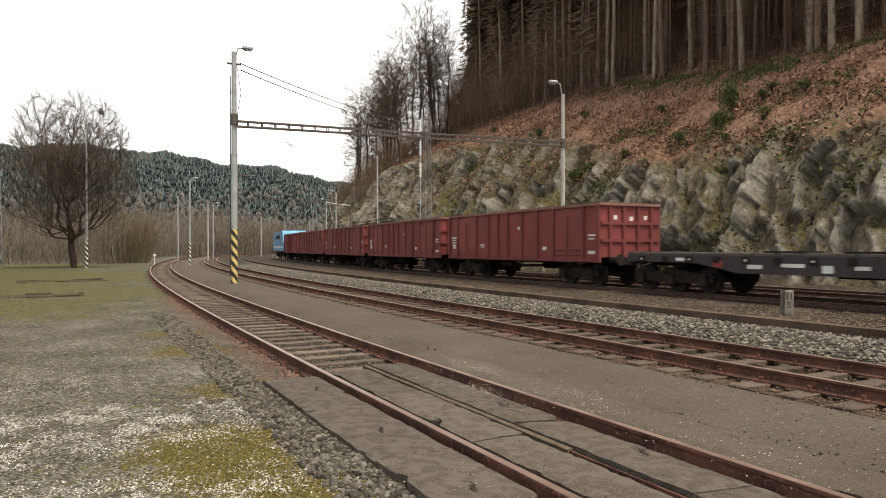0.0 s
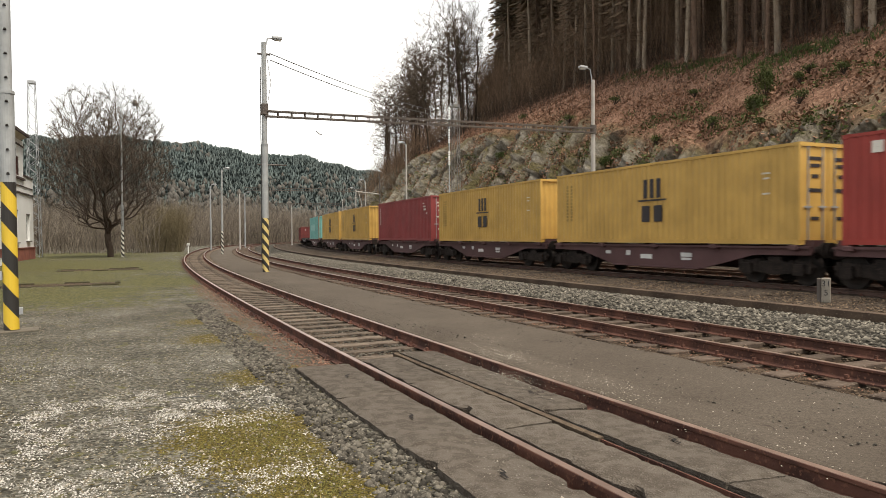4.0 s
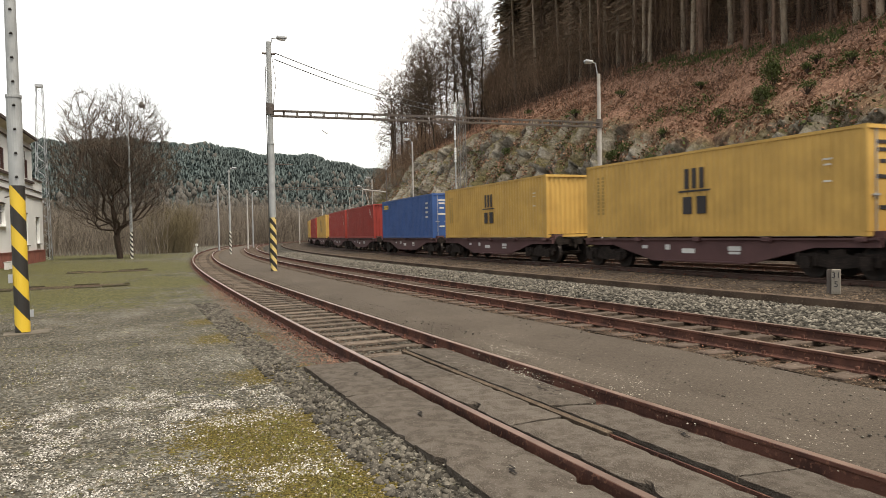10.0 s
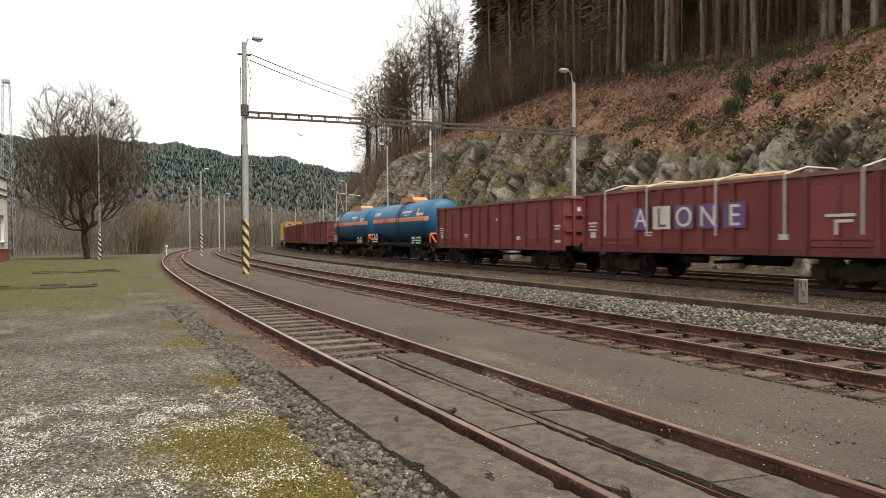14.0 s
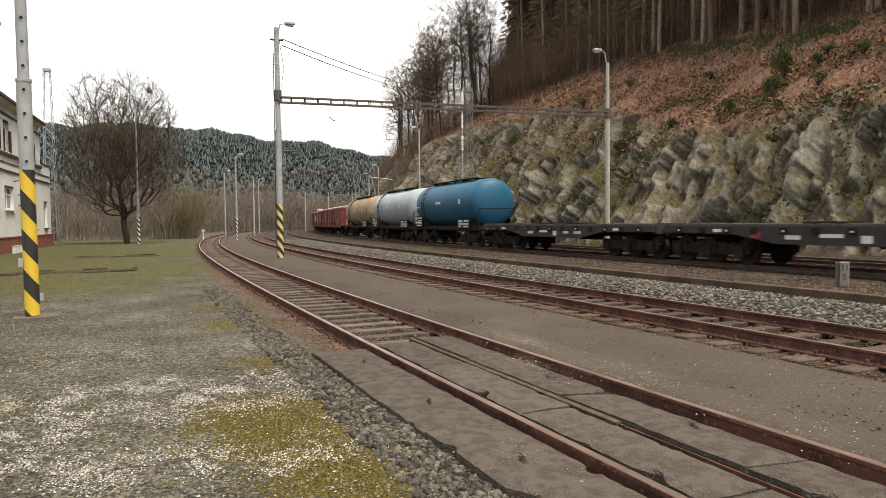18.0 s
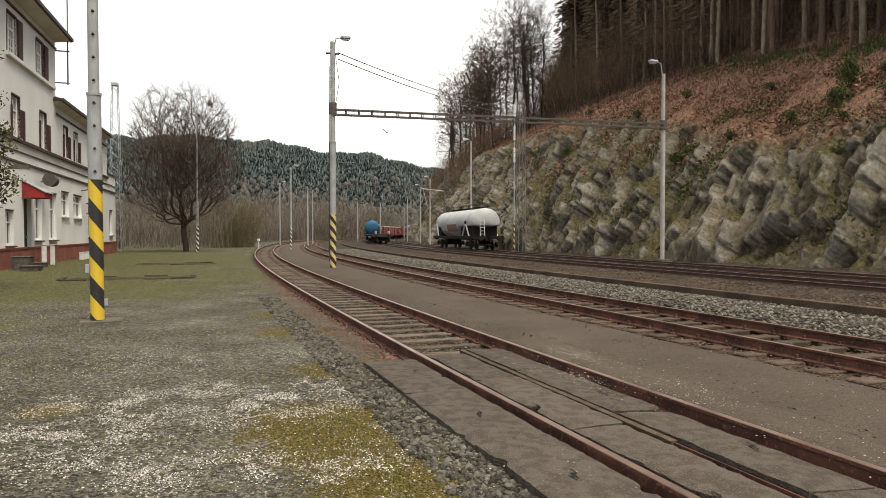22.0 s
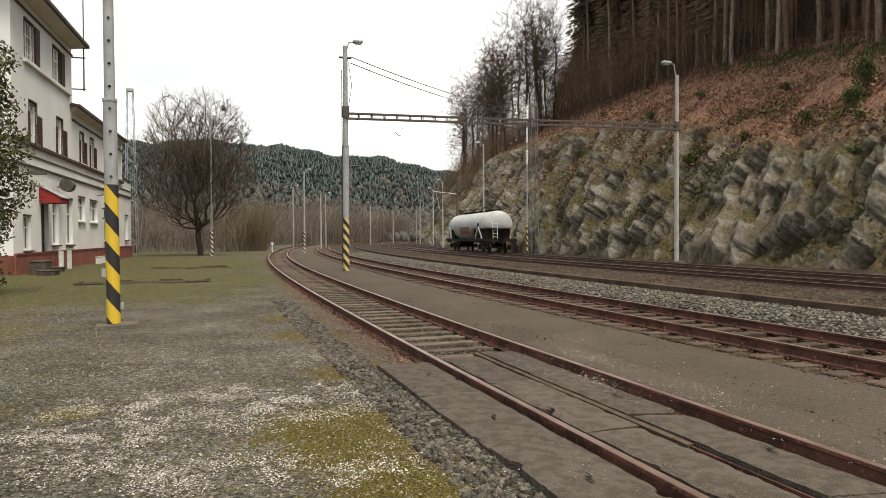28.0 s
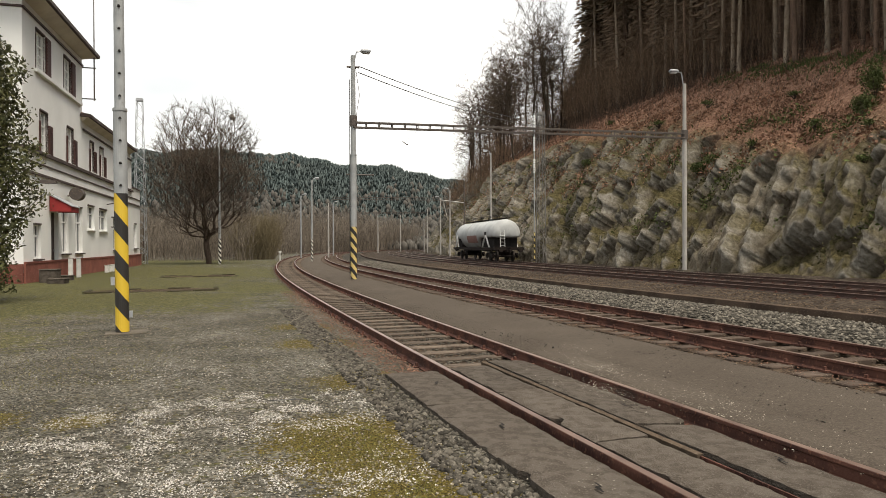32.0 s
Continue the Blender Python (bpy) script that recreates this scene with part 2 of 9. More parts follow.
M_RUST = mat("rusty_rail_steel", (0.115, 0.053, 0.039), (0.06, 0.03, 0.024), (0.165, 0.08, 0.056), rough=0.76, scale=2.5, fine=25, bump=0.5, spread=0.35)
M_RAILTOP = mat("worn_rail_head", (0.22, 0.15, 0.12), (0.145, 0.096, 0.077), rough=0.4, metal=0.35, scale=2, fine=30, bump=0.1)
M_SLEEPER = mat("weathered_sleeper", (0.115, 0.09, 0.07), (0.055, 0.042, 0.033), (0.18, 0.15, 0.12), rough=0.9, scale=4, fine=34, vary=0.25, bump=0.6, spread=0.3, stretch=(1, 4, 4))
# the darkest tone paints in the shaded gaps between the ballast stones
M_BALLAST = pebbles("light_ballast", ((0.009, 0.008, 0.006), (0.03, 0.027, 0.022), (0.07, 0.063, 0.052), (0.15, 0.138, 0.117)), 13, 0.09)
M_DARKBED = pebbles("oily_dark_ballast", ((0.01, 0.0075, 0.006), (0.032, 0.024, 0.018), (0.06, 0.046, 0.035), (0.11, 0.088, 0.07)), 14, 0.06)
M_TRACKDIRT = pebbles("rusty_track_dirt", ((0.01484, 0.01, 0.00704), (0.04452, 0.03, 0.02024), (0.0795, 0.056, 0.03872), (0.1484, 0.112, 0.0792)), 30, 0.03)
M_ASPHALT = pebbles("worn_asphalt", ((0.05, 0.04, 0.032), (0.066, 0.054, 0.043), (0.078, 0.064, 0.051), (0.108, 0.091, 0.074)), 70, 0.006)
cracks(M_ASPHALT, (0.03, 0.023, 0.018), 0.7, 0.008, 0.56)
M_SLAB = mat("old_concrete_slab", (0.1, 0.085, 0.07), (0.07, 0.057, 0.046), (0.13, 0.113, 0.094), rough=0.95, scale=9, fine=70, bump=1.0, dist=0.03, vary=0.12, thr=0.57, spread=0.3, detail=10)
cracks(M_SLAB, (0.03, 0.023, 0.018), 0.9, 0.008, 0.54)
M_PLANK = mat("weathered_timber", (0.085, 0.062, 0.043), (0.05, 0.036, 0.026), (0.12, 0.092, 0.066), rough=0.9, scale=5, fine=40, bump=0.6, spread=0.4)
M_CONC = mat("pale_concrete", (0.42, 0.40, 0.37), (0.33, 0.31, 0.29), (0.25, 0.24, 0.22), rough=0.9, scale=1.5, fine=25, bump=0.3, thr=0.64)
M_CURB = mat("brown_trough_concrete", (0.085, 0.06, 0.044), (0.05, 0.035, 0.026), (0.12, 0.09, 0.068), rough=0.92, scale=1.2, fine=24, bump=0.5, spread=0.35)
M_RUSTD = mat("dark_rail_steel", (0.082, 0.048, 0.038), (0.052, 0.032, 0.026), (0.12, 0.068, 0.05), rough=0.7, scale=1.5, fine=25, bump=0.4)
M_YARD = pebbles("gravel_yard", ((0.017, 0.0158, 0.012), (0.057, 0.053, 0.042), (0.103, 0.097, 0.079), (0.24, 0.225, 0.192)), 40, 0.024)
blob_mix(M_YARD, (0.04, 0.04, 0.019), (0.135, 0.128, 0.056), [(-13, 19, 7), (-16, 14, 7), (-19, 26, 11), (-10.2, 10.4, 2.6), (-26, 40, 17), (-30, 30, 16), (-11, 26, 5), (-42, 60, 24), (-18, 36, 7)], noise_scale=0.5, wobble=1.2, fine=7)
blob_mix(M_YARD, (0.03, 0.024, 0.008), (0.15, 0.115, 0.028), [(-1.75, 5.8, 1.0), (-1.45, 5.2, 0.9), (-0.85, 4.5, 0.9), (-4.4, 5.9, 0.4), (-3.9, 11.2, 0.9), (-5.0, 13.5, 0.8), (-2.2, 8.2, 0.9), (-5.4, 5.6, 0.7)], noise_scale=2.4, wobble=1.15, fine=26)
M_FIELD = mat("meadow_soil", (0.12, 0.115, 0.05), (0.16, 0.14, 0.08), (0.10, 0.09, 0.05), rough=1, scale=0.05, fine=1.5, bump=0.3, dist=0.1)
M_STONE = mat("ballast_stone", (0.115, 0.103, 0.084), (0.055, 0.049, 0.04), (0.19, 0.175, 0.148), rough=0.9, scale=9, fine=60, bump=0.3, island=0.7)
M_STONED = mat("stained_stone", (0.1007, 0.073, 0.05104), (0.053, 0.038, 0.0264), (0.1696, 0.13, 0.09328), rough=0.9, scale=9, fine=60, bump=0.3, island=0.6)
M_CHIP = mat("pale_chippings", (0.36, 0.342, 0.31), (0.25, 0.236, 0.21), (0.5, 0.485, 0.452), rough=0.9, scale=12, fine=70, bump=0.2, island=0.4)
M_GRIT = mat("grey_grit", (0.15, 0.128, 0.097), (0.085, 0.073, 0.054), (0.25, 0.225, 0.18), rough=0.9, scale=12, fine=70, bump=0.2, island=0.7)
M_GRITP = mat("pale_grit", (0.25, 0.225, 0.185), (0.15, 0.135, 0.11), (0.36, 0.335, 0.29), rough=0.9, scale=12, fine=70, bump=0.2, island=0.6)
M_DRYLEAF = mat("dry_leaf_brown", (0.15, 0.08, 0.055), (0.09, 0.05, 0.036), (0.22, 0.13, 0.09), rough=0.95, scale=12, fine=60, bump=0.1, island=0.5)
M_STONEG = mat("grey_shoulder_stone", (0.085, 0.076, 0.062), (0.043, 0.038, 0.031), (0.135, 0.123, 0.102), rough=0.9, scale=9, fine=60, bump=0.3, island=0.65)
M_GALV = mat("galvanised_steel", (0.38, 0.39, 0.40), (0.30, 0.31, 0.32), (0.24, 0.235, 0.23), rough=0.5, metal=0.35, scale=2, fine=14, thr=0.66)
M_BEAM = mat("brown_painted_steel", (0.10, 0.085, 0.075), (0.075, 0.062, 0.056), (0.15, 0.115, 0.09), rough=0.7, scale=2, fine=16)
# near-black colour that stands for the shade in holes and hollows
M_DARK = mat("hole_shade", (0.025, 0.022, 0.02), (0.018, 0.016, 0.015), rough=0.9)
M_WIRE = mat("cable", (0.06, 0.06, 0.06), (0.04, 0.04, 0.04), rough=0.6, bump=0)
M_LAMP = mat("lamp_glass", (0.62, 0.63, 0.64), (0.5, 0.51, 0.52), rough=0.3, bump=0)
M_PORC = mat("white_porcelain", (0.72, 0.72, 0.70), (0.6, 0.6, 0.58), rough=0.3, bump=0)
M_STRIPE = stripes("striped_mast_paint", (0.58, 0.44, 0.17), (0.03, 0.028, 0.026), 2.55)
M_STRIPEN = stripes("broad_striped_paint", (0.62, 0.42, 0.045), (0.03, 0.028, 0.026), 2.62, turns=1.4)
M_STRIPEW = stripes("black_white_mast_paint", (0.60, 0.58, 0.52), (0.03, 0.028, 0.026), 2.3, turns=2.4)
M_WHITE = mat("white_paint", (0.66, 0.66, 0.64), (0.55, 0.55, 0.53), rough=0.6, scale=4, fine=30, bump=0.1)
M_BLACK = mat("black_paint", (0.025, 0.024, 0.026), (0.035, 0.033, 0.033), rough=0.6, bump=0.1)
M_BOGIE = mat("grimy_running_gear", (0.014, 0.011, 0.01), (0.026, 0.02, 0.017), (0.05, 0.037, 0.03), rough=0.8, scale=4, fine=20)
M_WHEEL = mat("wheel_steel", (0.02, 0.017, 0.016), (0.04, 0.031, 0.027), rough=0.6, metal=0.4, scale=4, fine=20)


# ---- mesh helpers ----
def part(name, bm, material, parent=None, label="", smooth=False):
    me = bpy.data.meshes.new(name)
    bm.normal_update()
    bm.to_mesh(me)
    bm.free()
    me.materials.append(material)
    if smooth:
        me.polygons.foreach_set("use_smooth", [True] * len(me.polygons))
    ob = new(name, me)
    if parent is not None:
        ob.parent = parent
    if label:
        ob["label"] = label
    return ob


def raw(name, verts, faces, material, parent=None, label="", smooth=False):
    me = bpy.data.meshes.new(name)
    me.from_pydata(verts, [], faces)
    me.materials.append(material)
    if smooth:
        me.polygons.foreach_set("use_smooth", [True] * len(me.polygons))
    me.update()
    ob = new(name, me)
    if parent is not None:
        ob.parent = parent
    if label:
        ob["label"] = label
    return ob


def fast(name, verts, tris, material, parent=None, label=""):
    """A mesh of triangles from numpy arrays."""
    me = bpy.data.meshes.new(name)
    k = len(tris)
    me.vertices.add(len(verts))
    me.vertices.foreach_set("co", np.asarray(verts, np.float32).ravel())
    me.loops.add(3 * k)
    me.loops.foreach_set("vertex_index", np.asarray(tris, np.int32).ravel())
    me.polygons.add(k)
    me.polygons.foreach_set("loop_start", np.arange(0, 3 * k, 3, dtype=np.int32))
    me.update(calc_edges=True)
    me.validate()
    me.materials.append(material)
    ob = new(name, me)
    if parent is not None:
        ob.parent = parent
    if label:
        ob["label"] = label
    return ob


def thing(name, label, category, group="", m=None):
    ob = new(name)
    ob.empty_display_size = 0.3
    if m is not None:
        ob.matrix_basis = m
    return tagged(ob, label, category, group)


def box(bm, x0, x1, y0, y1, z0, z1):
    v = [bm.verts.new((x, y, z)) for x in (x0, x1) for y in (y0, y1) for z in (z0, z1)]
    for f in ((0, 1, 3, 2), (4, 6, 7, 5), (0, 4, 5, 1), (2, 3, 7, 6), (0, 2, 6, 4), (1, 5, 7, 3)):
        bm.faces.new([v[i] for i in f])
    return bm


def bbox(x0, x1, y0, y1, z0, z1, bev=0.0):
    bm = box(bmesh.new(), x0, x1, y0, y1, z0, z1)
    if bev:
        bmesh.ops.bevel(bm, geom=bm.edges[:], offset=bev, segments=1, affect="EDGES")
    return bm


def tube(bm, p, q, r, r2=None, n=8, caps=True):
    p, q = Vector(p), Vector(q)
    r2 = r if r2 is None else r2
    d = (q - p).normalized()
    a = d.orthogonal().normalized()
    b = d.cross(a)
    ring = []
    for c, rr in ((p, r), (q, r2)):
        ring.append([bm.verts.new(c + (a * math.cos(2 * math.pi * i / n) + b * math.sin(2 * math.pi * i / n)) * rr) for i in range(n)])
    for i in range(n):
        j = (i + 1) % n
        bm.faces.new((ring[0][i], ring[0][j], ring[1][j], ring[1][i]))
    if caps:
        bm.faces.new(ring[0][::-1])
        bm.faces.new(ring[1])
    return bm


def lathe_y(bm, prof, n=28, cz=0.0, squash=1.0):
    """A round body along y from (y, radius) pairs, about the height cz."""
    rings = []
    for y, r in prof:
        rings.append([bm.verts.new((r * math.cos(2 * math.pi * i / n), y, cz + squash * r * math.sin(2 * math.pi * i / n))) for i in range(n)])
    for a, b in zip(rings, rings[1:]):
        for i in range(n):
            j = (i + 1) % n
            bm.faces.new((a[i], b[i], b[j], a[j]))
    bm.faces.new(rings[0])
    bm.faces.new(rings[-1][::-1])
    bmesh.ops.recalc_face_normals(bm, faces=bm.faces[:])
    return bm


# ---- the line of the tracks: a gentle right-hand bend ----
KNOTS = [-14, 15, 45, 75, 105, 150, 330]
BENDS = [0.0013972, 0.0014113, 0.0022629, 0.0019174, 0.0014647, 0.0027073, 0.0027073]
HEAD0, X0 = 0.4825, 3.5593
ST = np.arange(-520.0, 920.01, 1.0)
I0 = 520
bend = np.interp(ST, KNOTS, BENDS)
bend[(ST < -30) | (ST > 330)] = 0.0
turned = np.cumsum(bend)
TH = HEAD0 - (turned - turned[I0])
px, py = np.cumsum(-np.sin(TH)), np.cumsum(np.cos(TH))
px, py = px - px[I0] + math.cos(HEAD0) * X0, py - py[I0] + math.sin(HEAD0) * X0


def at(s, o, z=0.0):
    """The place s metres along the first siding and o metres to its right."""
    th = float(np.interp(s, ST, TH))
    return Vector((float(np.interp(s, ST, px)) + math.cos(th) * o, float(np.interp(s, ST, py)) + math.sin(th) * o, z))


def heading(s):
    return math.degrees(float(np.interp(s, ST, TH)))


def on_line(s, o, z=0.0, turn=0.0):
    p = at(s, o, z)
    return pose(p.x, p.y, p.z, 0, 0, heading(s) + turn)


def at_np(s, o):
    th = np.interp(s, ST, TH)
    return np.interp(s, ST, px) + np.cos(th) * o, np.interp(s, ST, py) + np.sin(th) * o


def steps(s0, s1, near=1.0, far=4.0):
    out, s = [], s0
    while s < s1:
        out.append(s)
        s += near if -20 < s < 70 else far
    return out + [s1]


def sweep(name, prof, s0, s1, material, parent=None, closed=True, near=1.0, far=3.0, rough=0.0, label="", smooth=False):
    """Draws the cross-section prof of (offset, height) along the line."""
    ss = steps(s0, s1, near, far)
    verts, faces, k = [], [], len(prof)
    for s in ss:
        for o, z in prof:
            p = at(s, o, z)
            if rough:
                p.z += rough * (noise.noise((p.x * 1.7, p.y * 1.7, 3.1)) + 0.5 * noise.noise((p.x * 5, p.y * 5, 1.3)))
            verts.append(p)
    for i in range(len(ss) - 1):
        for j in range(k if closed else k - 1):
            a, b = i * k + j, i * k + (j + 1) % k
            faces.append((a, b, b + k, a + k))
    if closed:
        faces.append(tuple(range(k))[::-1])
        faces.append(tuple((len(ss) - 1) * k + j for j in range(k)))
    return raw(name, verts, faces, material, parent, label, smooth)


T1, T2, T3, T4 = 0.0, 4.7337, 15.0338, 18.7
Z3 = 0.09


# ---- the ground, from the yard to the foot of the cutting ----
field = raw("ground", [(-3000, -3000, -0.9), (3000, -3000, -0.9), (3000, 3000, -0.9), (-3000, 3000, -0.9)], [(0, 1, 2, 3)], M_FIELD)
tagged(field, "flat valley floor of dull winter grass", "ground", kind="structure")

yard_o = [-160, -90, -60, -45, -32, -24, -18, -14, -11, -9, -7.5, -6.2, -5.2, -4.4, -3.7, -3.1, -2.6, -2.2, -1.9, -1.7]
yard = sweep("yard_ground", [(o, -0.085 if o > -20 else -0.085 + 0.004 * (-20 - o)) for o in yard_o] + [(-1.35, -0.105), (-1.0, -0.15), (-1.0, -0.5)], -60, 330, M_YARD, closed=False, near=0.6, far=4, rough=0.006, smooth=True)
tagged(yard, "grey gravel yard with moss, grass and pale chippings", "gravel yard", kind="structure")
bed1 = sweep("track_bed_1", [(-1.0, -0.15), (-0.86, -0.195), (0.9, -0.21), (1.3, -0.2)], -60, 330, M_TRACKDIRT, closed=False, near=0.5, rough=0.02, smooth=True)
tagged(bed1, "dirty sunken ballast between the siding rails", "track bed", kind="structure")
strip_o = [1.3, 1.55, 1.9, 2.3, 2.7, 3.1, 3.45]
strip = sweep("service_strip", list(zip(strip_o, (-0.2, -0.1, -0.08, -0.07, -0.07, -0.085, -0.12))), -60, 330, M_ASPHALT, closed=False, near=0.7, rough=0.016, smooth=True)
tagged(strip, "worn brown-grey asphalt strip between two sidings", "service path", kind="structure")
bed2 = sweep("track_bed_2", [(3.45, -0.115), (3.72, -0.118), (4.15, -0.16), (T2, -0.15), (5.3, -0.16), (5.75, -0.125), (6.3, -0.14)], -60, 330, M_TRACKDIRT, closed=False, near=0.5, rough=0.025, smooth=True)
tagged(bed2, "rust-stained dirt under the second siding", "track bed", kind="structure")
bed25 = sweep("ballast_bank", [(6.3, -0.14), (6.8, -0.08), (7.4, -0.04), (8.2, -0.03), (9.1, -0.07)], -60, 330, M_BALLAST, closed=False, near=0.5, rough=0.04, smooth=True)
tagged(bed25, "bank of loose light grey ballast", "ballast", kind="structure")
bed3 = sweep("main_line_bed", [(9.43, -0.06), (10.6, -0.1), (12.0, -0.11), (13.2, -0.04), (14.0, -0.06), (16.0, -0.06), (17.2, -0.07), (20.2, -0.06), (21.2, -0.02), (22.2, 0.1), (23.0, 0.0)], -450, 900, M_DARKBED, closed=False, near=0.6, far=6, rough=0.035, smooth=True)
tagged(bed3, "dark oily ballast of the main line", "ballast", kind="structure")
curb = sweep("trough_curb", [(9.13, -0.2), (9.14, 0.09), (9.16, 0.1), (9.32, 0.1), (9.35, 0.09), (9.36, -0.2)], -60, 330, M_CURB, near=1.0)
tagged(curb, "long grey concrete cable trough with flat lids", "cable trough", kind="structure")

# ---- rails and sleepers ----
RAILP = [(-0.075, -0.165), (0.075, -0.165), (0.075, -0.15), (0.013, -0.125), (0.011, -0.045), (0.036, -0.032), (0.036, -0.004), (-0.036, -0.004), (-0.036, -0.032), (-0.011, -0.045), (-0.013, -0.125), (-0.075, -0.15)]
HEADP = [(-0.031, -0.004), (0.031, -0.004), (0.029, 0.0), (-0.029, 0.0)]


def sleeper_mesh(name, half, wide, material, top):
    bm = bbox(-half, half, -wide / 2, wide / 2, top - 0.14, top, 0.012)
    for v in bm.verts:
        v.co.z += 0.008 * noise.noise(v.co * 3)
    ob = part(name, bm, material)
    me = ob.data
    bpy.data.objects.remove(ob)
    return me


def clip_mesh(ss, offs, z):
    """Rail fastenings, joined: plates and bolts on every sleeper."""
    bm = bmesh.new()
    for s in ss:
        m0 = on_line(s, 0, z)
        for o in offs:
            for d in (-1, 1):
                k = len(bm.verts)
                box(bm, o + d * 0.075 - 0.05, o + d * 0.075 + 0.05, -0.07, 0.07, -0.165, -0.135)
                box(bm, o + d * 0.085 - 0.018, o + d * 0.085 + 0.018, -0.02, 0.02, -0.135, -0.09)
                bm.verts.ensure_lookup_table()
                for v in bm.verts[k:]:
                    v.co = m0 @ v.co
    return bm


def track(name, label, o, z, s0, s1, sleep0, sleep1, pitch, me, rail_mat, worn):
    t = thing(name, label, "railway track", "railway tracks")
    t["kind"] = "structure"
    for side in (-0.7535, 0.7535):
        rail = sweep("rail", [(o + side + a, z + b) for a, b in RAILP], s0, s1, rail_mat, t, near=1.5, far=4)
        sweep("rail_head", [(o + side + a, z + b) for a, b in HEADP], s0, s1, worn, rail, near=1.5, far=4)
    n, s = 0, sleep0
    ss = []
    while s < sleep1 and n < 300:
        ob = new("sleeper", me)
        ob.parent = t
        ob.matrix_basis = on_line(s, o, z) @ pose(random.uniform(-0.03, 0.03), 0, random.uniform(-0.006, 0.006), random.uniform(-0.4, 0.4), 0, random.uniform(-1.2, 1.2))
        ss.append(s)
        s += pitch * (1 + random.uniform(-0.03, 0.03))
        n += 1
    clips = part("rail_fastenings", clip_mesh([a for a in ss if a < 70], (o - 0.7535, o + 0.7535), z), M_RUST, t)
    clips["kind"] = "stuff"
    return t


me_wood = sleeper_mesh("sleeper", 1.25, 0.24, M_SLEEPER, -0.165)
me_conc = sleeper_mesh("sleeper", 1.25, 0.26, mat("brown_concrete_sleeper", (0.085, 0.064, 0.05), (0.05, 0.036, 0.028), (0.13, 0.103, 0.082), rough=0.9, scale=3, fine=25, vary=0.2), -0.165)
track("railway_track", "rusty siding rails on weathered wooden sleepers", T1, 0.0, -60, 330, 8.7, 140, 0.62, me_wood, M_RUST, M_RAILTOP)
track("railway_track", "rust-brown siding rails on short-spaced sleepers", T2, 0.075, -60, 330, 2.5, 140, 0.62, me_conc, M_RUST, M_RAILTOP)
track("railway_track", "main line rails on dark concrete sleepers", T3, Z3, -450, 900, 3.0, 110, 0.62, me_conc, M_RUSTD, M_RAILTOP)
track("railway_track", "main line rails beside the rock cutting", T4, Z3 + 0.02, -60, 400, 8.0, 100, 0.62, me_conc, M_RUSTD, M_RAILTOP)

# ---- the level crossing: concrete panels beside and between the rails of the first siding ----
crossing = thing("level_crossing", "cracked concrete crossing panels with rusty steel edges", "level crossing")
crossing["kind"] = "structure"


def panel(o0, o1, s0, s1, top0, top1=None):
    """A worn panel: broken along its edges, tilted from top0 to top1."""
    top1 = top0 if top1 is None else top1
    bm = bmesh.new()
    n, w = 40, 7
    grid = {}
    for i in range(n + 1):
        for j in range(w + 1):
            s, o = s0 + (s1 - s0) * i / n, o0 + (o1 - o0) * j / w
            edge = i in (0, n) or j in (0, w)
            bite = max(0.0, noise.noise((s * 4.3, o * 2.3, 2.0)) - 0.3) * 0.22 + max(0.0, noise.noise((s * 17.0, o * 9.0, 6.0)) - 0.1) * 0.03
            z = top0 + (top1 - top0) * j / w + 0.011 * noise.noise((s * 2.2, o * 2.2, 5)) + 0.006 * noise.noise((s * 8, o * 8, 1))
            if i == 0:
                s += bite
            if i == n:
                s -= bite
            if j == 0:
                o += bite
            if j == w:
                o -= bite
            grid[i, j] = bm.verts.new(at(s, o, z - (0.02 if edge else 0)))
    for i in range(n):
        for j in range(w):
            bm.faces.new((grid[i, j], grid[i, j + 1], grid[i + 1, j + 1], grid[i + 1, j]))
    rim = [grid[0, j] for j in range(w + 1)] + [grid[i, w] for i in range(1, n + 1)] + [grid[n, j] for j in range(w - 1, -1, -1)] + [grid[i, 0] for i in range(n - 1, 0, -1)]
    low = [bm.verts.new(v.co - Vector((0, 0, 0.16))) for v in rim]
    for i in range(len(rim)):
        j = (i + 1) % len(rim)
        bm.faces.new((rim[j], rim[i], low[i], low[j]))
    ob = part("panel", bm, M_SLAB, crossing)
    # a crooked lifting slot: flat dark patches stand for its shaded hole
    ps, po = s0 + (s1 - s0) * (0.3 + 0.4 * random.random()), o0 + (o1 - o0) * (0.4 + 0.25 * random.random())
    zt = top0 + (top1 - top0) * (po - o0) / (o1 - o0) + 0.012
    if random.random() < 0.45:
        return ob
    bm = bmesh.new()
    for a, b, c, d in ((-0.09, 0.01, -0.012, 0.006), (-0.01, 0.02, 0.0, 0.035), (0.0, 0.08, 0.03, 0.045)):
        for q in (0, 1):
            k = [bm.verts.new(at(ps + u + 0.012 * noise.noise((u * 40, v * 40, ps)), po + v, zt - 0.02 * q)) for u, v in ((a, c), (b, c), (b, d), (a, d))]
            bm.faces.new(k if q == 0 else k[::-1])
    part("lifting_slot", bm, M_DARK, ob)
    return ob


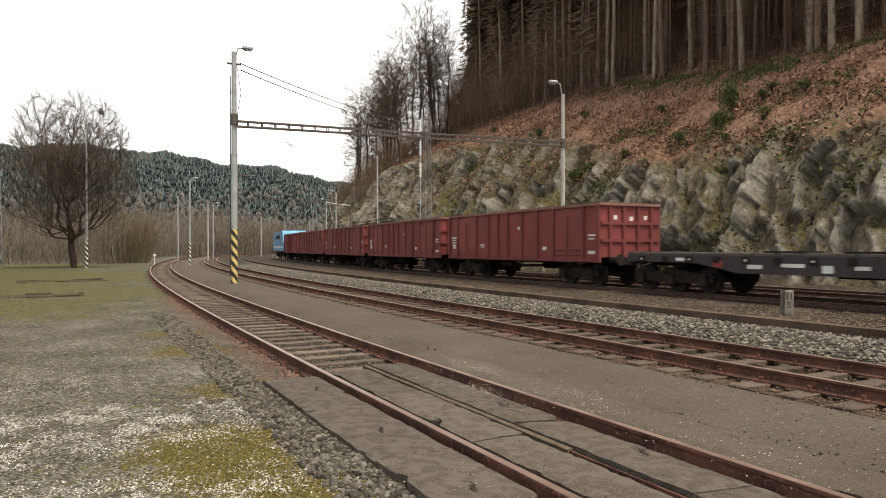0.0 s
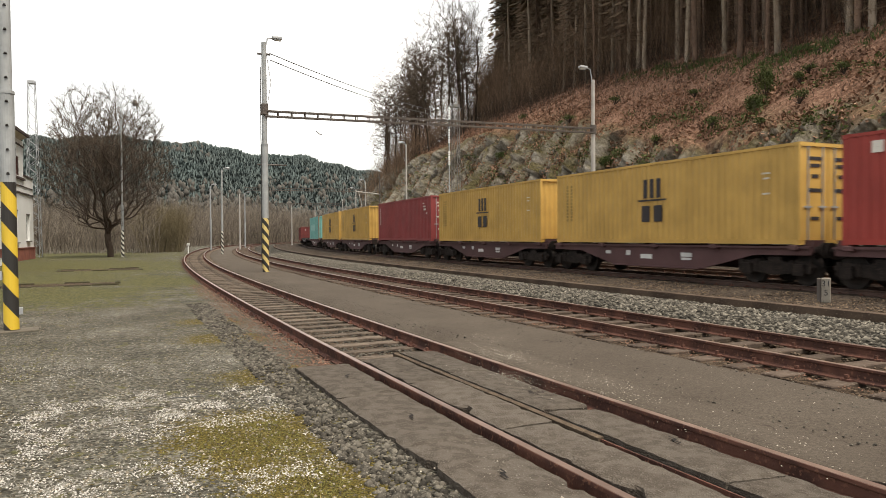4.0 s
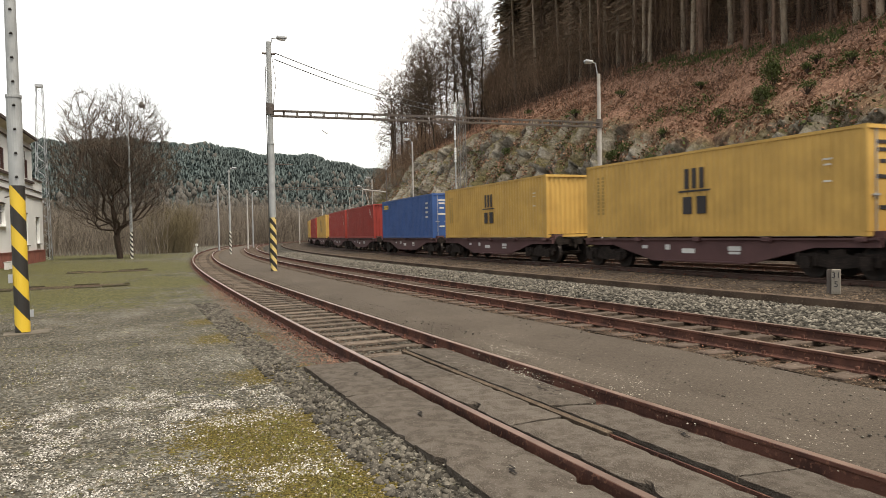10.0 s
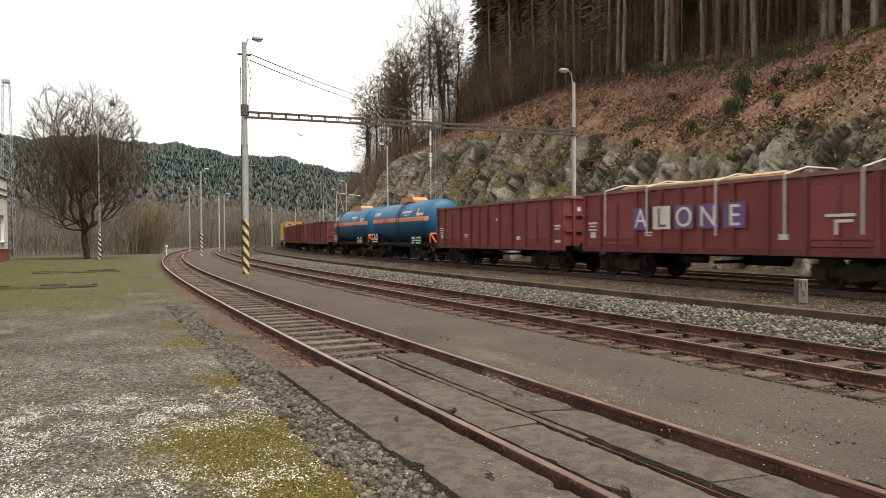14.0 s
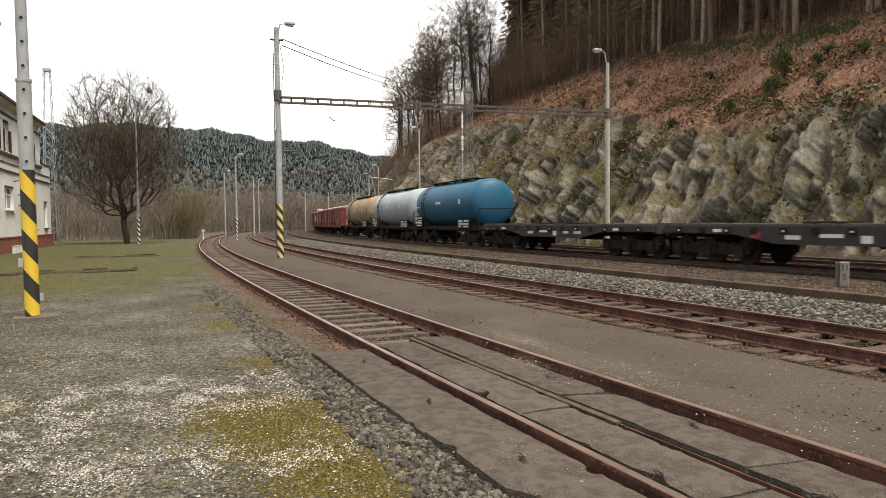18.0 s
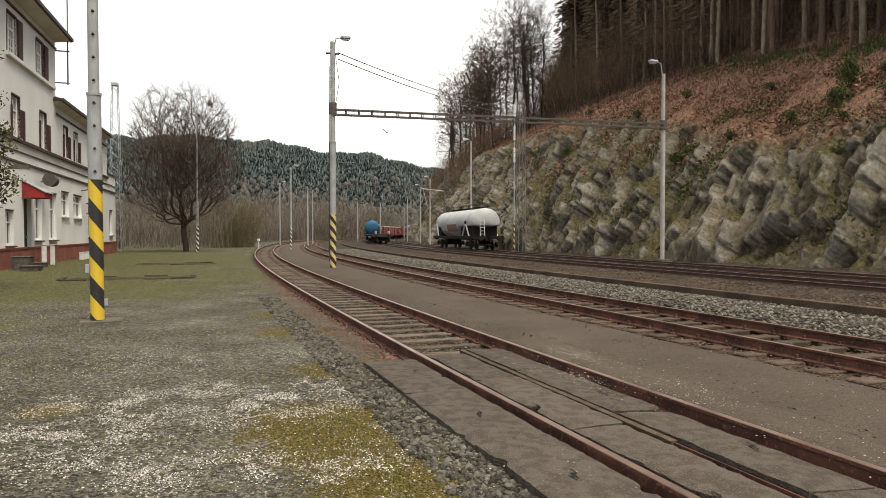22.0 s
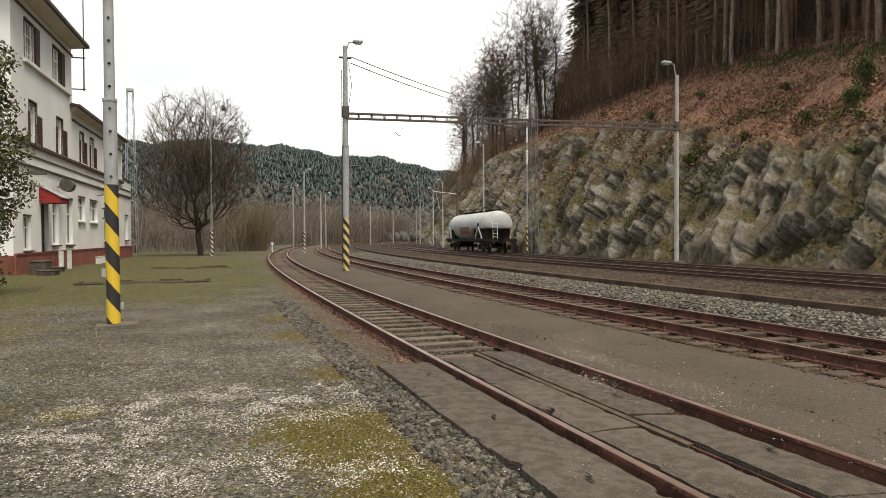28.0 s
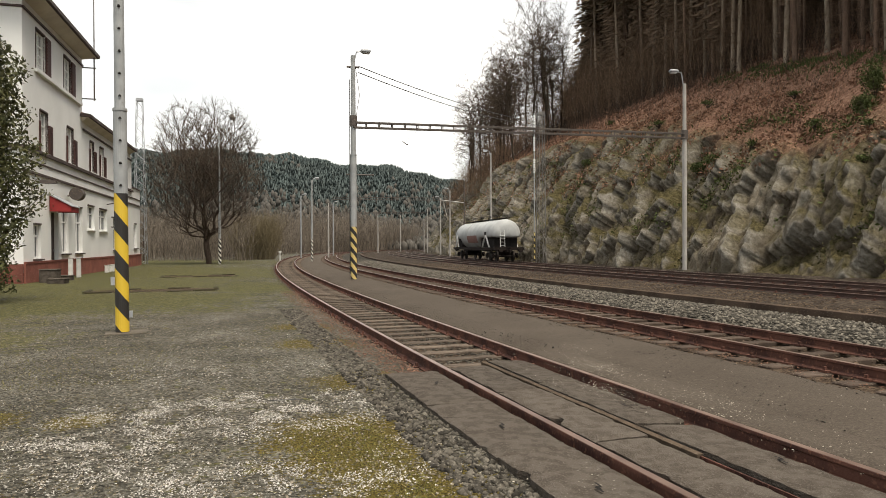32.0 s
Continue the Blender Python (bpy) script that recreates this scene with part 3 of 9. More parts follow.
for s0, s1 in ((6.62, 8.38), (4.83, 6.6), (3.04, 4.81), (1.25, 3.02), (-0.5, 1.23), (-2.3, -0.52)):
    panel(-1.52, -0.83, s0, s1, -0.02 + random.uniform(-0.012, 0.004), -0.04)
for s0, s1 in ((7.05, 8.62), (5.0, 7.02), (2.95, 4.97), (0.9, 2.92), (-1.2, 0.88)):
    panel(-0.57, -0.045, s0, s1, -0.04 + random.uniform(-0.012, 0.006), -0.05 + random.uniform(-0.01, 0.008))
    panel(0.04, 0.63, s0 + 0.25 + random.uniform(-0.2, 0.2), s1 + 0.25, -0.018 + random.uniform(-0.012, 0.004), -0.066)
sweep("edge_angle", [(-0.006, -0.18), (0.006, -0.18), (0.006, -0.07), (-0.006, -0.07)], -1.0, 8.7, M_RUST, crossing, near=1.0, label="rusty steel edge strip")
sweep("flangeway", [(-0.7, -0.2), (-0.7, -0.17), (0.7, -0.17), (0.7, -0.2)], -1.2, 8.6, M_TRACKDIRT, crossing, near=0.6, label="dirt in the flangeways")
sweep("filler_plank", [(-0.03, -0.12), (-0.03, -0.06), (0.025, -0.055), (0.025, -0.12)], 4.4, 8.9, M_PLANK, crossing, near=0.5, rough=0.012, label="weathered brown timber strip")
sweep("rubble_fill", [(-0.86, -0.19), (-0.86, -0.05), (0.86, -0.05), (0.86, -0.19)], -60, -1.2, M_ASPHALT, crossing, near=1.0, label="asphalt fill")


def apron(s0, s1):
    """Broken asphalt that runs up to the outer rail at the crossing."""
    bm = bmesh.new()
    n, w = int((s1 - s0) / 0.11), 8
    g = {}
    for i in range(n + 1):
        s = s0 + (s1 - s0) * i / n
        inner = 0.835 + max(0, noise.noise((s * 1.7, 3.0, 0)) + 0.1) * 0.24 + 0.07 * abs(noise.noise((s * 7.0, 1.0, 0)))
        for j in range(w + 1):
            o = inner + (1.75 - inner) * j / w
            z = np.interp(o, (0.8, 1.1, 1.5, 1.75), (-0.028, -0.03, -0.058, -0.105)) + 0.016 * noise.noise((s * 2.0, o * 2.5, 3)) + 0.006 * noise.noise((s * 7, o * 7, 3))
            g[i, j] = bm.verts.new(at(s, o, z - (0.03 if j == 0 else 0)))
        g[i, -1] = bm.verts.new(at(s, inner - 0.01, -0.24))
    for i in range(n):
        for j in range(-1, w):
            bm.faces.new((g[i, j], g[i, j + 1], g[i + 1, j + 1], g[i + 1, j]))
    return part("apron", bm, M_ASPHALT, crossing, "broken brown asphalt beside the rail")


apron(-1.2, 9.3)


# ---- loose stones ----
def stones(name, label, count, s_rng, o_rng, z_of, size, material, power=1.0, flat=0.6, seed=1):
    """Many small angular stones, lying about at random, as one object."""
    rng = np.random.default_rng(seed)
    base = np.array([(1, 0, 0), (-1, 0, 0), (0, 1, 0), (0, -1, 0), (0, 0, 1), (0, 0, -1)], float)
    tri = np.array([(0, 2, 4), (2, 1, 4), (1, 3, 4), (3, 0, 4), (2, 0, 5), (1, 2, 5), (3, 1, 5), (0, 3, 5)])
    u = rng.random(count) ** power
    s = s_rng[0] + (s_rng[1] - s_rng[0]) * u
    o = rng.uniform(o_rng[0], o_rng[1], count)
    x, y = at_np(s, o)
    z = z_of(o)
    sz = rng.uniform(size[0], size[1], count)
    v = base[None] * rng.uniform(0.6, 1.2, (count, 6, 1)) + rng.uniform(-0.25, 0.25, (count, 6, 3))
    a = rng.uniform(0, 6.283, count)
    ca, sa = np.cos(a)[:, None], np.sin(a)[:, None]
    vx, vy = v[..., 0] * ca - v[..., 1] * sa, v[..., 0] * sa + v[..., 1] * ca
    tilt = rng.uniform(-0.7, 0.7, count)[:, None]
    vz = v[..., 2] * flat + vx * tilt * 0.5
    P = np.stack([x[:, None] + vx * sz[:, None], y[:, None] + vy * sz[:, None], z[:, None] + vz * sz[:, None]], 2).reshape(-1, 3)
    F = (tri[None] + 6 * np.arange(count)[:, None, None]).reshape(-1, 3)
    ob = fast(name, P, F, material)
    return tagged(ob, label, "stones", kind="stuff")


def bank_z(o):
    return np.interp(o, [6.3, 6.8, 7.4, 8.2, 9.1], [-0.14, -0.08, -0.04, -0.03, -0.07])


stones("ballast_stones", "loose light grey ballast stones", 19000, (4, 70), (6.25, 9.05), bank_z, (0.03, 0.078), M_STONE, 1.4, seed=3)
stones("main_line_stones", "dark stained ballast stones", 11000, (8, 60), (9.9, 13.6), lambda o: np.interp(o, [9.75, 10.6, 12, 13.2, 14], [-0.02, -0.1, -0.11, -0.04, -0.06]), (0.025, 0.05), M_STONED, 1.4, seed=4)
stones("shoulder_stones", "grey ballast stones along the crossing edge", 4600, (2.5, 18), (-2.0, -1.5), lambda o: np.interp(o, [-2.2, -1.7, -1.5], [-0.085, -0.085, -0.1]), (0.018, 0.055), M_STONEG, 1.3, seed=5)
stones("siding_stones", "dark dusty stones between the sleepers", 10000, (8.7, 40), (-1.75, 1.5), lambda o: np.full(len(o), -0.19), (0.012, 0.04), M_STONEG, 1.6, seed=6)
stones("siding_stones", "rusty stones around the second siding", 6000, (2, 40), (3.3, 6.3), lambda o: np.full(len(o), -0.12), (0.012, 0.038), M_STONED, 1.4, seed=7)


stones("strip_grit", "loose stones on the asphalt strip", 2600, (2, 32), (1.0, 3.5), lambda o: np.interp(o, [1.0, 1.5, 1.9, 2.7, 3.1, 3.5], [-0.04, -0.07, -0.08, -0.07, -0.085, -0.12]), (0.005, 0.02), M_STONEG, 1.4, seed=8)


def chips(name, label, P, size, material, seed, z=-0.083):
    """Flat little stones at the points P, as one object."""
    rng = np.random.default_rng(seed)
    c = len(P)
    base = np.array([(1, 0, 0), (-1, 0.2, 0), (0, 1, 0), (0.1, -1, 0), (0, 0, 0.8)], float)
    tri = np.array([(0, 2, 4), (2, 1, 4), (1, 3, 4), (3, 0, 4)])
    sz = size[0] + (size[1] - size[0]) * rng.random(c) ** 1.7
    v = base[None] * rng.uniform(0.6, 1.3, (c, 5, 1)) + rng.uniform(-0.2, 0.2, (c, 5, 3)) * np.array([1, 1, 0.4])
    a = rng.uniform(0, 6.283, c)
    ca, sa = np.cos(a)[:, None], np.sin(a)[:, None]
    X = np.stack([P[:, 0:1] + (v[..., 0] * ca - v[..., 1] * sa) * sz[:, None], P[:, 1:2] + (v[..., 0] * sa + v[..., 1] * ca) * sz[:, None], z + v[..., 2] * sz[:, None]], 2)
    ob = fast(name, X.reshape(-1, 3), (tri[None] + 5 * np.arange(c)[:, None, None]).reshape(-1, 3), material)
    return tagged(ob, label, "stones", kind="stuff")


def scatter_chips():
    """Pale chippings in drifts on the yard, and grey grit everywhere."""
    rng = np.random.default_rng(11)
    drifts = ((-4.35, 6.1, 0.45, 0.7), (-3.75, 6.4, 0.5, 1), (-3.3, 6.9, 0.42, 0.9), (-2.6, 6.7, 0.5, 1), (-2.3, 7.3, 0.4, 0.8), (-1.7, 7.2, 0.42, 0.9),
              (-1.2, 6.6, 0.4, 0.9), (-0.98, 5.9, 0.33, 0.9), (-1.05, 5.3, 0.33, 0.8), (-3.6, 4.7, 0.45, 1), (-3.06, 4.5, 0.4, 1), (-2.5, 4.45, 0.36, 1),
              (-2.2, 4.75, 0.3, 0.7), (-1.84, 4.65, 0.33, 1), (-1.3, 4.72, 0.35, 1), (-3.9, 5.2, 0.5, 1), (-3.3, 5.4, 0.5, 0.8), (-3.66, 5.8, 0.45, 1),
              (-3.0, 5.8, 0.45, 0.7), (-2.75, 6.2, 0.5, 1), (-2.35, 5.9, 0.35, 0.9), (-2.0, 6.4, 0.4, 0.8), (-2.2, 9.6, 0.5, 0.5), (-3.0, 9.0, 0.5, 0.3), (-4.8, 8.4, 0.9, 0.25), (-2.9, 12.8, 0.7, 0.4))
    n = 300000
    x, y = rng.uniform(-6.5, -0.4, n), rng.uniform(4.0, 13.6, n)
    d = np.zeros(n)
    for cx, cy, r, k in drifts:
        d = np.maximum(d, k * np.clip(1.35 - np.hypot(x - cx, y - cy) / r, 0, 1))
    clump = np.array([noise.noise((a * 3.2, b * 3.2, 1.0)) + 0.6 * noise.noise((a * 9, b * 9, 4.0)) for a, b in zip(x, y)])
    keep = d * np.clip(0.45 + 1.9 * clump, 0.02, 1) * 0.9 + 0.007 > rng.random(n)
    keep &= (x + 0.53 * y < 1.85)
    P = np.stack([x[keep], y[keep]], 1)
    chips("chippings", "pale chippings scattered in drifts on the yard", P[:62000], (0.003, 0.0105), M_CHIP, 1)
    n = 46000
    s, o = 2.5 + rng.random(n) ** 1.5 * 16, rng.uniform(-9, -1.7, n)
    chips("yard_grit", "grey grit of the yard", np.stack(at_np(s, o), 1), (0.004, 0.016), M_GRIT, 2, -0.084)
    pts = []
    for s0, o0, r, k in ((8.0, 1.15, 0.4, 700), (6.6, 0.5, 0.25, 260), (5.6, 1.15, 0.45, 420), (3.6, 1.1, 0.6, 260), (7.0, 1.0, 0.9, 500), (9.3, 1.7, 0.4, 150), (4.0, -1.2, 0.4, 90), (7.3, 0.2, 0.2, 60), (3.2, 2.2, 0.7, 90), (5.4, 2.4, 1.2, 140)):
        pts.append(np.stack(at_np(rng.normal(s0, r, k), rng.normal(o0, r * 0.4, k)), 1))
    chips("crossing_grit", "pale grit lying on the crossing", np.concatenate(pts), (0.003, 0.01), M_GRITP, 3, -0.03)


scatter_chips()


def fallen_leaves():
    """Dry leaves and rust crumbs blown against the first siding and the crossing."""
    rng = np.random.default_rng(19)
    s = 8.6 + 17 * rng.random(3600) ** 1.4
    o = -0.95 - np.abs(rng.normal(0, 0.42, len(s)))
    ob = chips("dry_leaves", "dry red-brown leaves along the siding", np.stack(at_np(s, o), 1), (0.006, 0.02), M_DRYLEAF, 5, -0.1)
    ob["category"] = "leaves"
    s, o = rng.uniform(2, 20, 1500), 3.55 + np.abs(rng.normal(0, 0.25, 1500))
    chips("rust_crumbs", "rust-brown crumbs beside the second siding", np.stack(at_np(s, o), 1), (0.006, 0.018), M_DRYLEAF, 6, -0.1)


fallen_leaves()
# ---- the rock cutting and the slope above it ----
ROCK_S = [-120, 20, 34, 42, 50, 64, 84, 112, 200, 330]
ROCK_TOP = [6.5, 6.8, 6.8, 9.0, 11.2, 12.6, 13.2, 14.2, 15, 15]
EDGE_O = [34.2, 34.6, 35.0, 36.5, 37.9, 39.6, 40.4, 43.4, 46, 48]


def hill_z(s, o):
    zr = np.interp(s, ROCK_S, ROCK_TOP)
    orr = 22.0 + zr / 1.4
    oe = np.interp(s, ROCK_S, EDGE_O)
    ze = oe - 22.0
    z = np.where(o < orr, (o - 22.0) * 1.4, np.where(o < oe, zr + (o - orr) / (oe - orr) * (ze - zr), ze + (o - oe) * 0.5))
    return z


def hill_point(s, o):
    p = at(s, o)
    p.z = float(hill_z(s, np.array(o, float)))
    return p


def facets(a, b, seed, ramp):
    """Tilted blocks in a jittered grid: each cell is one plane of rock that stands out towards one side."""
    rng = np.random.default_rng(seed)
    tab = rng.random((64, 64, 5))
    ia, ib = np.floor(a).astype(int), np.floor(b).astype(int)
    best, out = np.full(a.shape, 1e9), np.zeros(a.shape)
    for da in (-1, 0, 1):
        for db in (-1, 0, 1):
            c = tab[(ia + da) % 64, (ib + db) % 64]
            ca, cb = ia + da + c[..., 0], ib + db + c[..., 1]
            d = (a - ca) ** 2 + (b - cb) ** 2
            h = (c[..., 2] - 0.5) * 1.5 - (a - ca) * ramp * (0.2 + c[..., 3]) + (b - cb) * (c[..., 4] - 0.5) * 0.5
            out = np.where(d < best, h, out)
            best = np.minimum(best, d)
    return out


def waves(a, b, seed):
    """A soft wandering field between about -1 and 1."""
    rng = np.random.default_rng(seed)
    out = 0
    for k in range(5):
        f, g, p, q = rng.uniform(0.5, 1.4), rng.uniform(-1.2, 1.2), *rng.uniform(0, 6.28, 2)
        out = out + np.sin(a * f + b * g + p + 1.3 * np.sin(b * f * 0.7 - a * g * 0.5 + q)) / 3
    return out


def build_slope():
    ss = np.concatenate([np.arange(-60, 8, 3.0), np.arange(8, 70, 0.13), np.arange(70, 140, 0.3), np.arange(140, 330, 5.0)])
    oo = np.concatenate([np.arange(21.6, 33, 0.12), np.arange(33, 48, 0.4), np.arange(48, 110, 4.0)])
    S, O = np.meshgrid(ss, oo, indexing="ij")
    Z = hill_z(S, O)
    X, Y = at_np(S, O)
    th = np.interp(S, ST, TH)
    nx, ny = np.cos(th), np.sin(th)
    zr = np.interp(S, ROCK_S, ROCK_TOP)
    rockness = np.clip((zr + 1.2 - Z) / 2.6, 0.05, 1.0)
    A, B = S * 0.95 - Z * 0.12, Z * 1.1 + S * 0.1
    A, B = A + 0.5 * waves(S * 0.5, Z * 0.5, 1) + 0.12 * waves(S * 2.2, Z * 2.2, 2), B + 0.6 * waves(S * 0.45, Z * 0.45, 3)
    D = 0.55 * waves(S * 0.16, Z * 0.2, 4) + 1.05 * facets(A / 2.3, B / 4.6, 5, 0.9) + 0.5 * facets(A / 1.1 + 7 - 0.12 * B, B / 1.5, 6, 0.45) + 0.24 * facets(A / 0.5 - 0.25 * B, B / 0.8, 7, 0.5) + 0.07 * waves(S * 5, Z * 5, 8) + 0.3
    live = np.clip((S - 4) / 4, 0, 1) * np.clip((150 - S) / 10, 0, 1) * (O < 50)
    foot = np.clip((O - 21.6) / 1.0, 0, 1)
    D = D * rockness * live * foot + live * foot * (1 - rockness) * 0.16 * waves(S * 1.6, O * 1.6, 9)
    # the arrises that catch light: a colour mask where the rock stands out
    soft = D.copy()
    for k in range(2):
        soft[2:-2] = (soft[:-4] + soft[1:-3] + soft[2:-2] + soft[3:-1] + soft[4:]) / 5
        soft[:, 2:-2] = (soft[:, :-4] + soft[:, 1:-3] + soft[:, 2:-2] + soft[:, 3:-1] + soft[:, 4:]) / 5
    lit_edge = np.clip((D - soft) * 3.2 - 0.15, 0, 1) * rockness
    X = X - nx * D * 0.85
    Y = Y - ny * D * 0.85
    litter = Z - zr
    Z = Z + D * 0.35
    V = np.stack([X, Y, Z], 2).reshape(-1, 3)
    n, k = S.shape
    idx = np.arange(n * k).reshape(n, k)
    a, b, c, d = idx[:-1, :-1].ravel(), idx[1:, :-1].ravel(), idx[1:, 1:].ravel(), idx[:-1, 1:].ravel()
    F = np.concatenate([np.stack([a, c, b], 1), np.stack([a, d, c], 1)])
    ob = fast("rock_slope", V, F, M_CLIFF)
    for name, value in (("litter", litter), ("lit_edge", lit_edge)):
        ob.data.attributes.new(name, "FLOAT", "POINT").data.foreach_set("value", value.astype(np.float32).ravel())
    tagged(ob, "grey mossy rock cutting with brown leaf litter above", "rock face", kind="structure")
    return ob


def cliff_material():
    m = bpy.data.materials.new("mossy_rock_and_leaves")
    m.use_nodes = True
    N, L = m.node_tree.nodes, m.node_tree.links
    b = N["Principled BSDF"]
    b.inputs["Roughness"].default_value, b.inputs["Specular IOR Level"].default_value = 0.95, 0.1
    geo = N.new("ShaderNodeNewGeometry")

    def tex(scale, detail=6, rough=0.6, dist=0.0):
        n = N.new("ShaderNodeTexNoise")
        n.inputs["Scale"].default_value, n.inputs["Detail"].default_value = scale, detail
        n.inputs["Roughness"].default_value, n.inputs["Distortion"].default_value = rough, dist
        L.new(geo.outputs["Position"], n.inputs["Vector"])
        return n.outputs["Fac"]

    def ramp(fac, *stops):
        r = N.new("ShaderNodeValToRGB")
        while len(r.color_ramp.elements) < len(stops):
            r.color_ramp.elements.new(0.5)
        for e, (p, c) in zip(r.color_ramp.elements, stops):
            e.position, e.color = p, (*c, 1)
        L.new(fac, r.inputs["Fac"])
        return r.outputs["Color"]

    def mix(fac, a, c):
        x = N.new("ShaderNodeMix")
        x.data_type = "RGBA"
        L.new(fac, x.inputs["Factor"])
        L.new(a, x.inputs[6])
        L.new(c, x.inputs[7])
        return x.outputs[2]
    sp = N.new("ShaderNodeSeparateXYZ")
    L.new(geo.outputs["Normal"], sp.inputs["Vector"])
    spp = N.new("ShaderNodeSeparateXYZ")
    L.new(geo.outputs["Position"], spp.inputs["Vector"])
    # coordinates that run across and along the tilted beds of the rock
    def dot(v):
        n = N.new("ShaderNodeVectorMath")
        n.operation = "DOT_PRODUCT"
        L.new(geo.outputs["Position"], n.inputs[0])
        n.inputs[1].default_value = v
        return n.outputs["Value"]
    beds = N.new("ShaderNodeCombineXYZ")
    L.new(dot((-0.34, 0.72, 0.62)), beds.inputs[0])
    L.new(dot((0.045, -0.1, 0.13)), beds.inputs[1])
    L.new(dot((0.3, 0.14, 0.0)), beds.inputs[2])

    def bed_tex(scale, detail, dist):
        n = N.new("ShaderNodeTexNoise")
        n.inputs["Scale"].default_value, n.inputs["Detail"].default_value = scale, detail
        n.inputs["Roughness"].default_value, n.inputs["Distortion"].default_value = 0.62, dist
        L.new(beds.outputs["Vector"], n.inputs["Vector"])
        return n.outputs["Fac"]
    big, mid, fine = tex(0.2, 5), bed_tex(1.25, 10, 0.5), tex(4.5, 7, 0.72)
    both = N.new("ShaderNodeMath")
    both.operation = "MULTIPLY_ADD"
    L.new(fine, both.inputs[0])
    both.inputs[1].default_value = 0.36
    half = N.new("ShaderNodeMath")
    half.operation = "MULTIPLY"
    half.inputs[1].default_value = 0.64
    L.new(mid, half.inputs[0])
    L.new(half.outputs["Value"], both.inputs[2])
    rock = ramp(both.outputs["Value"], (0.36, (0.038, 0.028, 0.018)), (0.44, (0.083, 0.065, 0.044)), (0.52, (0.135, 0.113, 0.082)), (0.6, (0.198, 0.175, 0.136)), (0.68, (0.285, 0.262, 0.215)))
    # edges that catch the light are painted pale over the rock colour
    lit_edge = N.new("ShaderNodeAttribute")
    lit_edge.attribute_name = "lit_edge"
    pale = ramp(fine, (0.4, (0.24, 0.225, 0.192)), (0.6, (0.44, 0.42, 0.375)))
    # strength of the painted light along the edges
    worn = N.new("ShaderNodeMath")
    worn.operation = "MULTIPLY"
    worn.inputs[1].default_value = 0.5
    L.new(lit_edge.outputs["Fac"], worn.inputs[0])
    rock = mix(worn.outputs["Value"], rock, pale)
    moss = ramp(fine, (0.35, (0.022, 0.018, 0.007)), (0.5, (0.066, 0.055, 0.025)), (0.66, (0.12, 0.099, 0.05)))
    leaf = ramp(fine, (0.33, (0.066, 0.036, 0.026)), (0.5, (0.175, 0.096, 0.064)), (0.66, (0.31, 0.19, 0.133)))
    # moss lies on the gentler faces and in damp bands
    f = N.new("ShaderNodeMath")
    f.operation = "MULTIPLY_ADD"
    L.new(sp.outputs["Z"], f.inputs[0])
    f.inputs[1].default_value = 0.55
    L.new(big, f.inputs[2])
    mossy = N.new("ShaderNodeMapRange")
    mossy.inputs["From Min"].default_value, mossy.inputs["From Max"].default_value = 0.7, 0.95
    L.new(f.outputs["Value"], mossy.inputs["Value"])
    col = mix(mossy.outputs["Result"], rock, moss)
    # leaf litter above the rock
    g = N.new("ShaderNodeMath")
    g.operation = "MULTIPLY_ADD"
    L.new(big, g.inputs[0])
    g.inputs[1].default_value = 9.0
    at_z = N.new("ShaderNodeAttribute")
    at_z.attribute_name = "litter"
    L.new(at_z.outputs["Fac"], g.inputs[2])
    lit = N.new("ShaderNodeMapRange")
    lit.inputs["From Min"].default_value, lit.inputs["From Max"].default_value = 3.6, 5.6
    L.new(g.outputs["Value"], lit.inputs["Value"])
    col = mix(lit.outputs["Result"], col, leaf)
    L.new(col, b.inputs["Base Color"])
    bp = N.new("ShaderNodeBump")
    bp.inputs["Strength"].default_value, bp.inputs["Distance"].default_value = 0.9, 0.1
    add = N.new("ShaderNodeMath")
    add.operation = "ADD"
    L.new(mid, add.inputs[0])
    L.new(fine, add.inputs[1])
    L.new(add.outputs["Value"], bp.inputs["Height"])
    L.new(bp.outputs["Normal"], b.inputs["Normal"])
    return m


M_CLIFF = cliff_material()
slope = build_slope()


# ---- railway vehicles: y runs forward, z = 0 is the rail head ----
def paint(name, c, rough=0.55, dirt=(0.10, 0.075, 0.06), vary=0.0, thr=0.66, scale=0.9, fine=9):
    return mat(name, c, tuple(v * 0.8 for v in c), tuple(0.55 * v + 0.45 * d for v, d in zip(c, dirt)), rough=rough, scale=scale, fine=fine, bump=0.08, thr=thr, vary=vary)


M_EAS = paint("oxide_red_wagon_paint", (0.215, 0.05, 0.045), 0.6, vary=0.14)
M_EASPOST = paint("oxide_red_post_paint", (0.165, 0.04, 0.037), 0.6, vary=0.12)
M_RIM = paint("dusty_rim_paint", (0.24, 0.115, 0.095), 0.7, vary=0.1)
M_EASIN = paint("rusty_wagon_inside", (0.13, 0.07, 0.055), 0.8)
M_DECKW = mat("grey_plank_deck", (0.09, 0.08, 0.072), (0.06, 0.052, 0.047), (0.13, 0.118, 0.105), rough=0.9, scale=2, fine=20, stretch=(6, 1, 1))
M_FLATB = paint("brown_black_frame_paint", (0.042, 0.034, 0.036), 0.65, vary=0.1)
M_CWAG = paint("faded_maroon_frame_paint", (0.1, 0.05, 0.05), 0.65, vary=0.12)
M_YEL = paint("warm_yellow_container_paint", (0.53, 0.325, 0.09), 0.5, vary=0.05, thr=0.76)
M_RED = paint("bright_red_container_paint", (0.32, 0.048, 0.038), 0.5, vary=0.1, thr=0.76)
